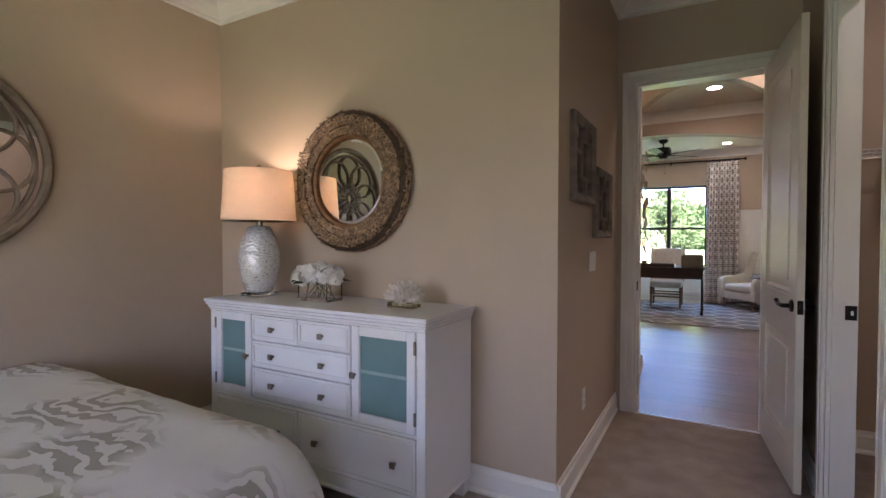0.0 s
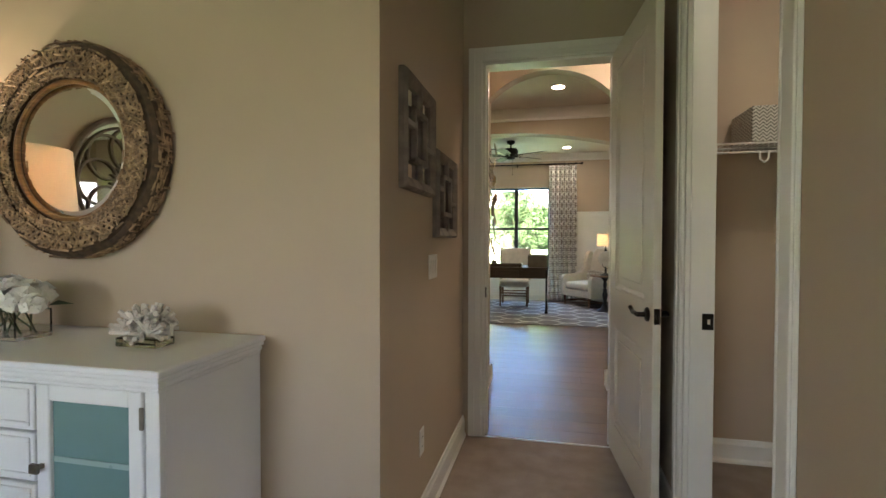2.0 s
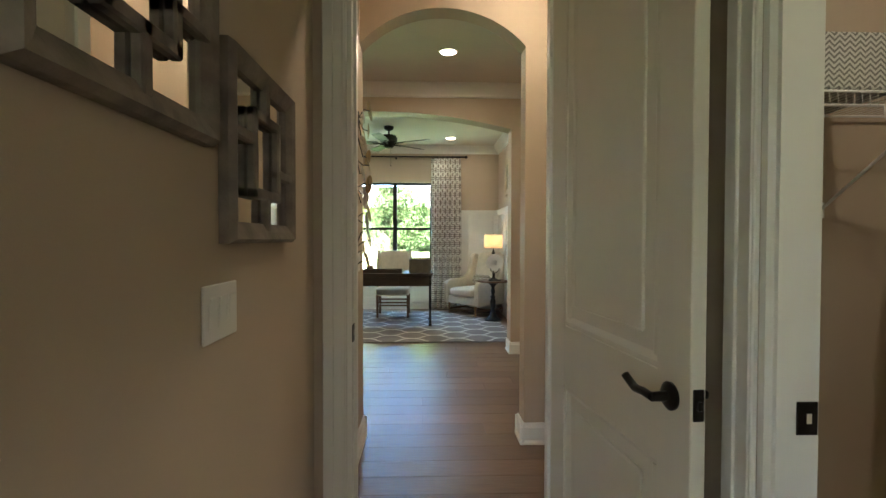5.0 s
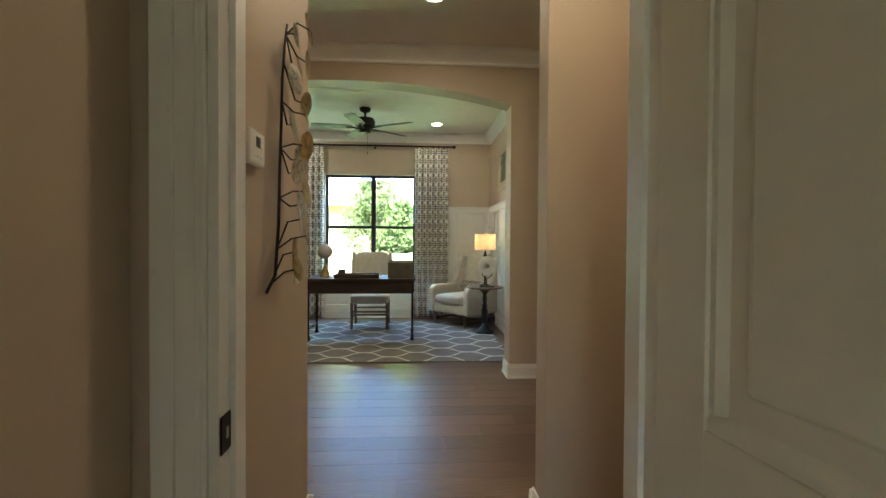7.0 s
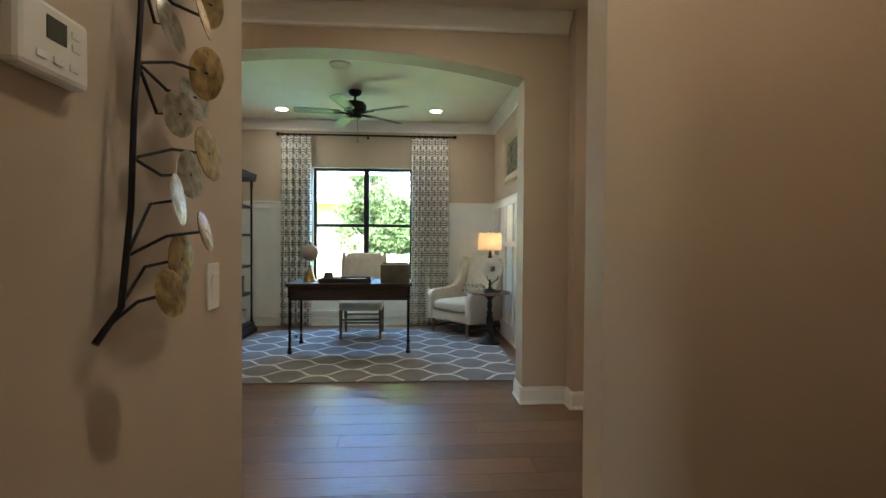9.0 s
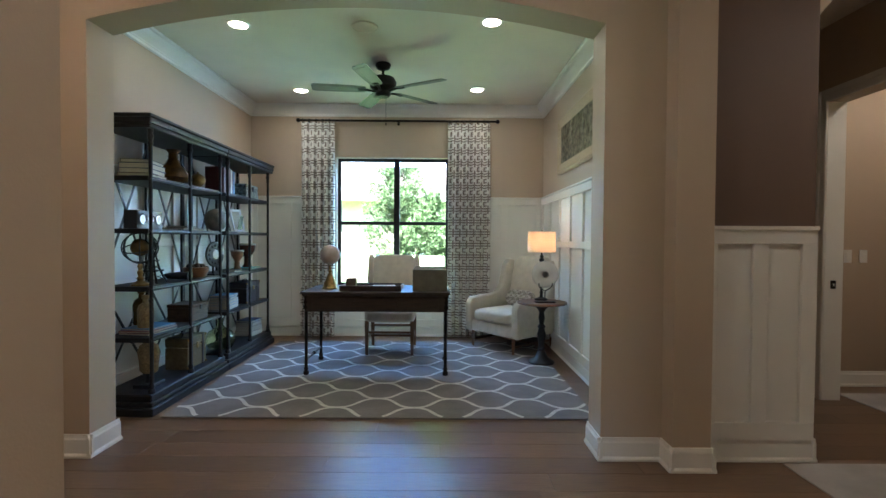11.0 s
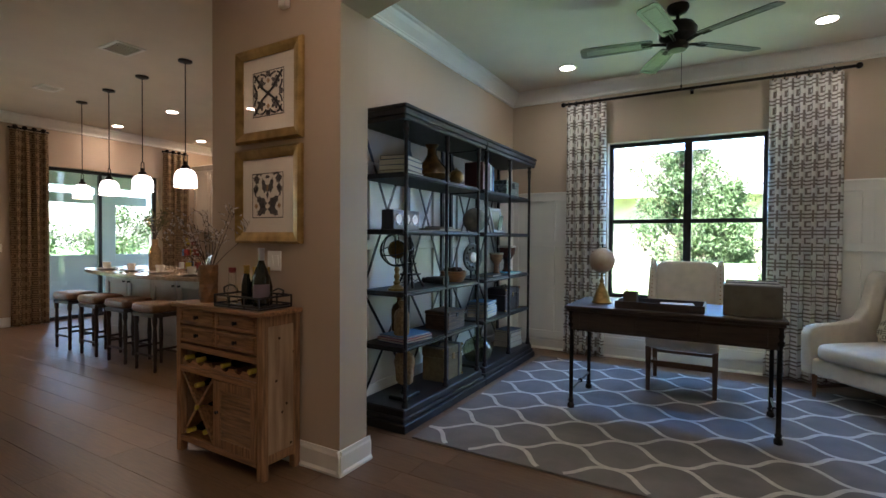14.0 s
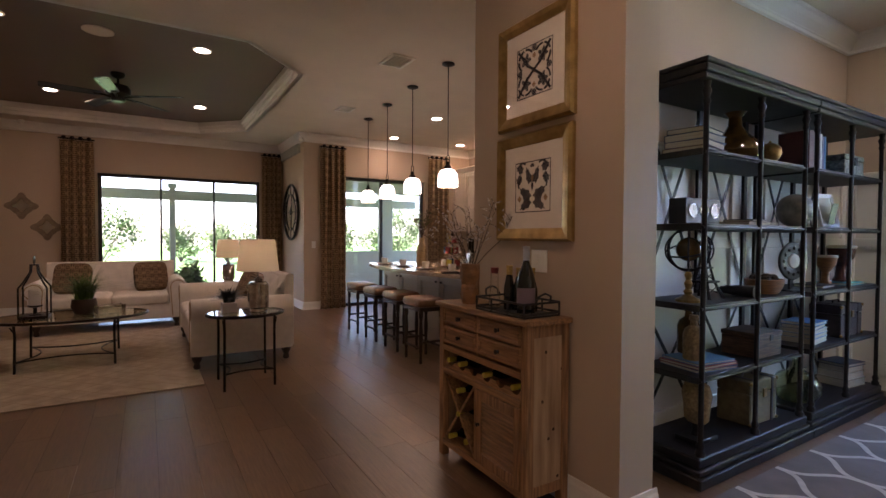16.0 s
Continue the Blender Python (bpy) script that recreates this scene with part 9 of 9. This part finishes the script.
rs = random.Random(21)
for i in range(13):
    shrub(-25 - rs.uniform(0, 5), -6 + 2.6 * i + rs.uniform(-0.6, 0.6), rs.uniform(1.1, 1.8), rs.uniform(1.6, 3.6), 30 + i)
shrub(-12.9, 6.4, 0.4, 0.8, 61, 900, "low green potted plant on the porch")

# neighbour's house behind the study garden
hs = thing("neighbour_house", pose(0, 20.5, -0.12), "cream stucco neighbour house with clay tile roof", "house")
bm = B(); box(bm, -9, 0, 0, 11, 9, 2.75); part("wall", bm, STUCCO, hs)
bm = B(); box(bm, -9.6, -0.62, 2.62, 11.6, -0.5, 2.85, 0.01); box(bm, -9.6, -0.5, 2.72, 11.6, 9.4, 2.80); part("fascia", bm, TRIM, hs, "white fascia and soffit")
bm = B()
slope = math.radians(26)
for j in range(15):
    for i in range(66):
        u, v = -9.6 + i * 0.32, j * 0.36
        y, z = -0.6 + v * math.cos(slope), 2.84 + v * math.sin(slope)
        m = pose(u + (0.16 if j % 2 else 0), y, z, 26 - 3)
        vs = []
        for s in range(5):
            a = math.pi * s / 4
            vs.append((0.16 - 0.155 * math.cos(a), 0.055 * math.sin(a)))
        lo, hi = [bm.verts.new(m @ Vector((p, 0, q))) for p, q in vs], [bm.verts.new(m @ Vector((p, 0.40, q))) for p, q in vs]
        for s in range(4):
            bm.faces.new((lo[s], lo[s + 1], hi[s + 1], hi[s]))
        bm.faces.new(lo[::-1])
part("roof", bm, ROOFT, hs, "clay barrel tile roof")
for x in (-5.5, 3.8):
    bm = B(); box(bm, x, -0.03, 0.95, x + 1.3, -0.002, 2.2, 0.004); w = part("window", bm, TRIM, hs)
    bm = B(); box(bm, x + 0.07, -0.034, 1.02, x + 1.23, -0.031, 2.13); part("pane", bm, BLACKP, w)

# porch beyond the living room and kitchen
PORCHP = mat("grey_green_porch_paint", (0.30, 0.33, 0.30), 0.6, var=0.05, scale=4)
PAVER = mat("porch_concrete", (0.40, 0.37, 0.33), 0.85, var=0.12, scale=3, bump=0.2, bscale=80)
bm = B(); box(bm, -15.2, 1.5, -0.119, -10.86, 12.5, -0.02); box(bm, -10.86, 8.12, -0.119, -9.31, 12.5, -0.02)
setting("pavement_porch", bm, PAVER, "pale concrete porch floor", "porch floor")
bm = B(); box(bm, -12.6, 7.9, 2.75, -9.3, 12.5, 2.9); box(bm, -15.2, 1.5, 2.75, -12.6, 12.5, 2.9); box(bm, -12.6, 1.5, 2.75, -10.87, 7.9, 2.9)
setting("ceiling_porch", bm, PORCHP, "grey green porch ceiling", "ceiling")
for x, y, w in ((-12.4, 8.35, 0.3), (-12.4, 9.7, 0.3), (-12.4, 11.0, 0.3), (-12.4, 12.3, 0.3), (-13.6, 6.15, 0.12), (-13.6, 2.2, 0.3)):
    c = thing("porch_column", pose(x, y, -0.02), "square grey green porch column", "column", "porch columns")
    bm = B(); box(bm, -w / 2, -w / 2, 0.06, w / 2, w / 2, 2.45, 0.01); part("shaft", bm, PORCHP, c)
    bm = B(); box(bm, -w / 2 - 0.03, -w / 2 - 0.03, 0, w / 2 + 0.03, w / 2 + 0.03, 0.12, 0.01); part("base", bm, PORCHP, c)
    bm = B(); box(bm, -w / 2 - 0.03, -w / 2 - 0.03, 2.40, w / 2 + 0.03, w / 2 + 0.03, 2.5, 0.01); part("cap", bm, PORCHP, c)
bm = B(); box(bm, -12.55, 7.9, 2.40, -12.25, 12.5, 2.75); box(bm, -13.7, 1.5, 2.1, -13.5, 12.5, 2.32)
setting("trim_porch_beam", bm, PORCHP, "grey green porch beam", "beam")
bm = B(); box(bm, -12.46, 8.5, -0.02, -12.34, 12.2, 0.9)
setting("wall_porch_low", bm, PORCHP, "low grey green porch wall", "wall")

# ---- plank floor ----
PW, GAP = 0.19, 0.0015
rnd = random.Random(12)
near_root = thing("floor_planks", Matrix(), "brown oak plank floor with bevelled joints", "floor")
near_root["kind"] = "structure"
meshes = {}


def plank_mesh(l):
    k = round(l, 2)
    if k not in meshes:
        me = bpy.data.meshes.new("plank")
        b, x1, y1 = 0.0009, k - GAP, PW - GAP
        co = [(0, 0, -0.011), (x1, 0, -0.011), (x1, y1, -0.011), (0, y1, -0.011), (0, 0, -b), (x1, 0, -b), (x1, y1, -b), (0, y1, -b), (b, b, 0), (x1 - b, b, 0), (x1 - b, y1 - b, 0), (b, y1 - b, 0)]
        fs = [(0, 1, 5, 4), (1, 2, 6, 5), (2, 3, 7, 6), (3, 0, 4, 7), (4, 5, 9, 8), (5, 6, 10, 9), (6, 7, 11, 10), (7, 4, 8, 11), (8, 9, 10, 11)]
        me.from_pydata(co, [], fs)
        me.materials.append(OAK)
        meshes[k] = me
    return meshes[k]


far_v, far_f, count = [], [], 0
y = 3.78
spans = []
row = 0
while y < 11.4:
    if y < 5.2:
        x0, x1 = -0.62, 1.65
    else:
        x0, x1 = -10.9, 4.5
    spans.append((y, x0, x1))
    y += PW
y = 3.59
while y > 2.2:
    spans.append((y, -10.9, -3.05))
    y -= PW
for y in [s[0] for s in spans if s[0] < 5.2 and s[1] > -1]:
    spans.append((y, -10.9, -3.05))
for y, x0, x1 in spans:
    x = x0 - rnd.uniform(0, 1.2)
    while x < x1:
        l = rnd.choice((0.9, 1.2, 1.5, 1.8, 2.1))
        a, b = max(x, x0), min(x + l, x1)
        if b - a > 0.05:
            near = -3.6 < (a + b) / 2 < 2.2 and y < 8.6 and count < 300
            if near:
                ob = new("plank", plank_mesh(b - a))
                ob.location = (a, y, 0)
                ob.parent = near_root
                count += 1
            else:
                i, e = len(far_v), 0.0007
                p, q = b - GAP, y + PW - GAP
                far_v += [(a, y, -e), (p, y, -e), (p, q, -e), (a, q, -e), (a + e, y + e, 0), (p - e, y + e, 0), (p - e, q - e, 0), (a + e, q - e, 0)]
                far_f += [(i, i + 1, i + 5, i + 4), (i + 1, i + 2, i + 6, i + 5), (i + 2, i + 3, i + 7, i + 6), (i + 3, i, i + 4, i + 7), (i + 4, i + 5, i + 6, i + 7)]
        x += l
me = bpy.data.meshes.new("planks_beyond")
me.from_pydata(far_v, [], far_f)
me.materials.append(OAKFAR)
pb = new("planks_beyond", me)
pb.parent = near_root
pb["kind"] = "stuff"
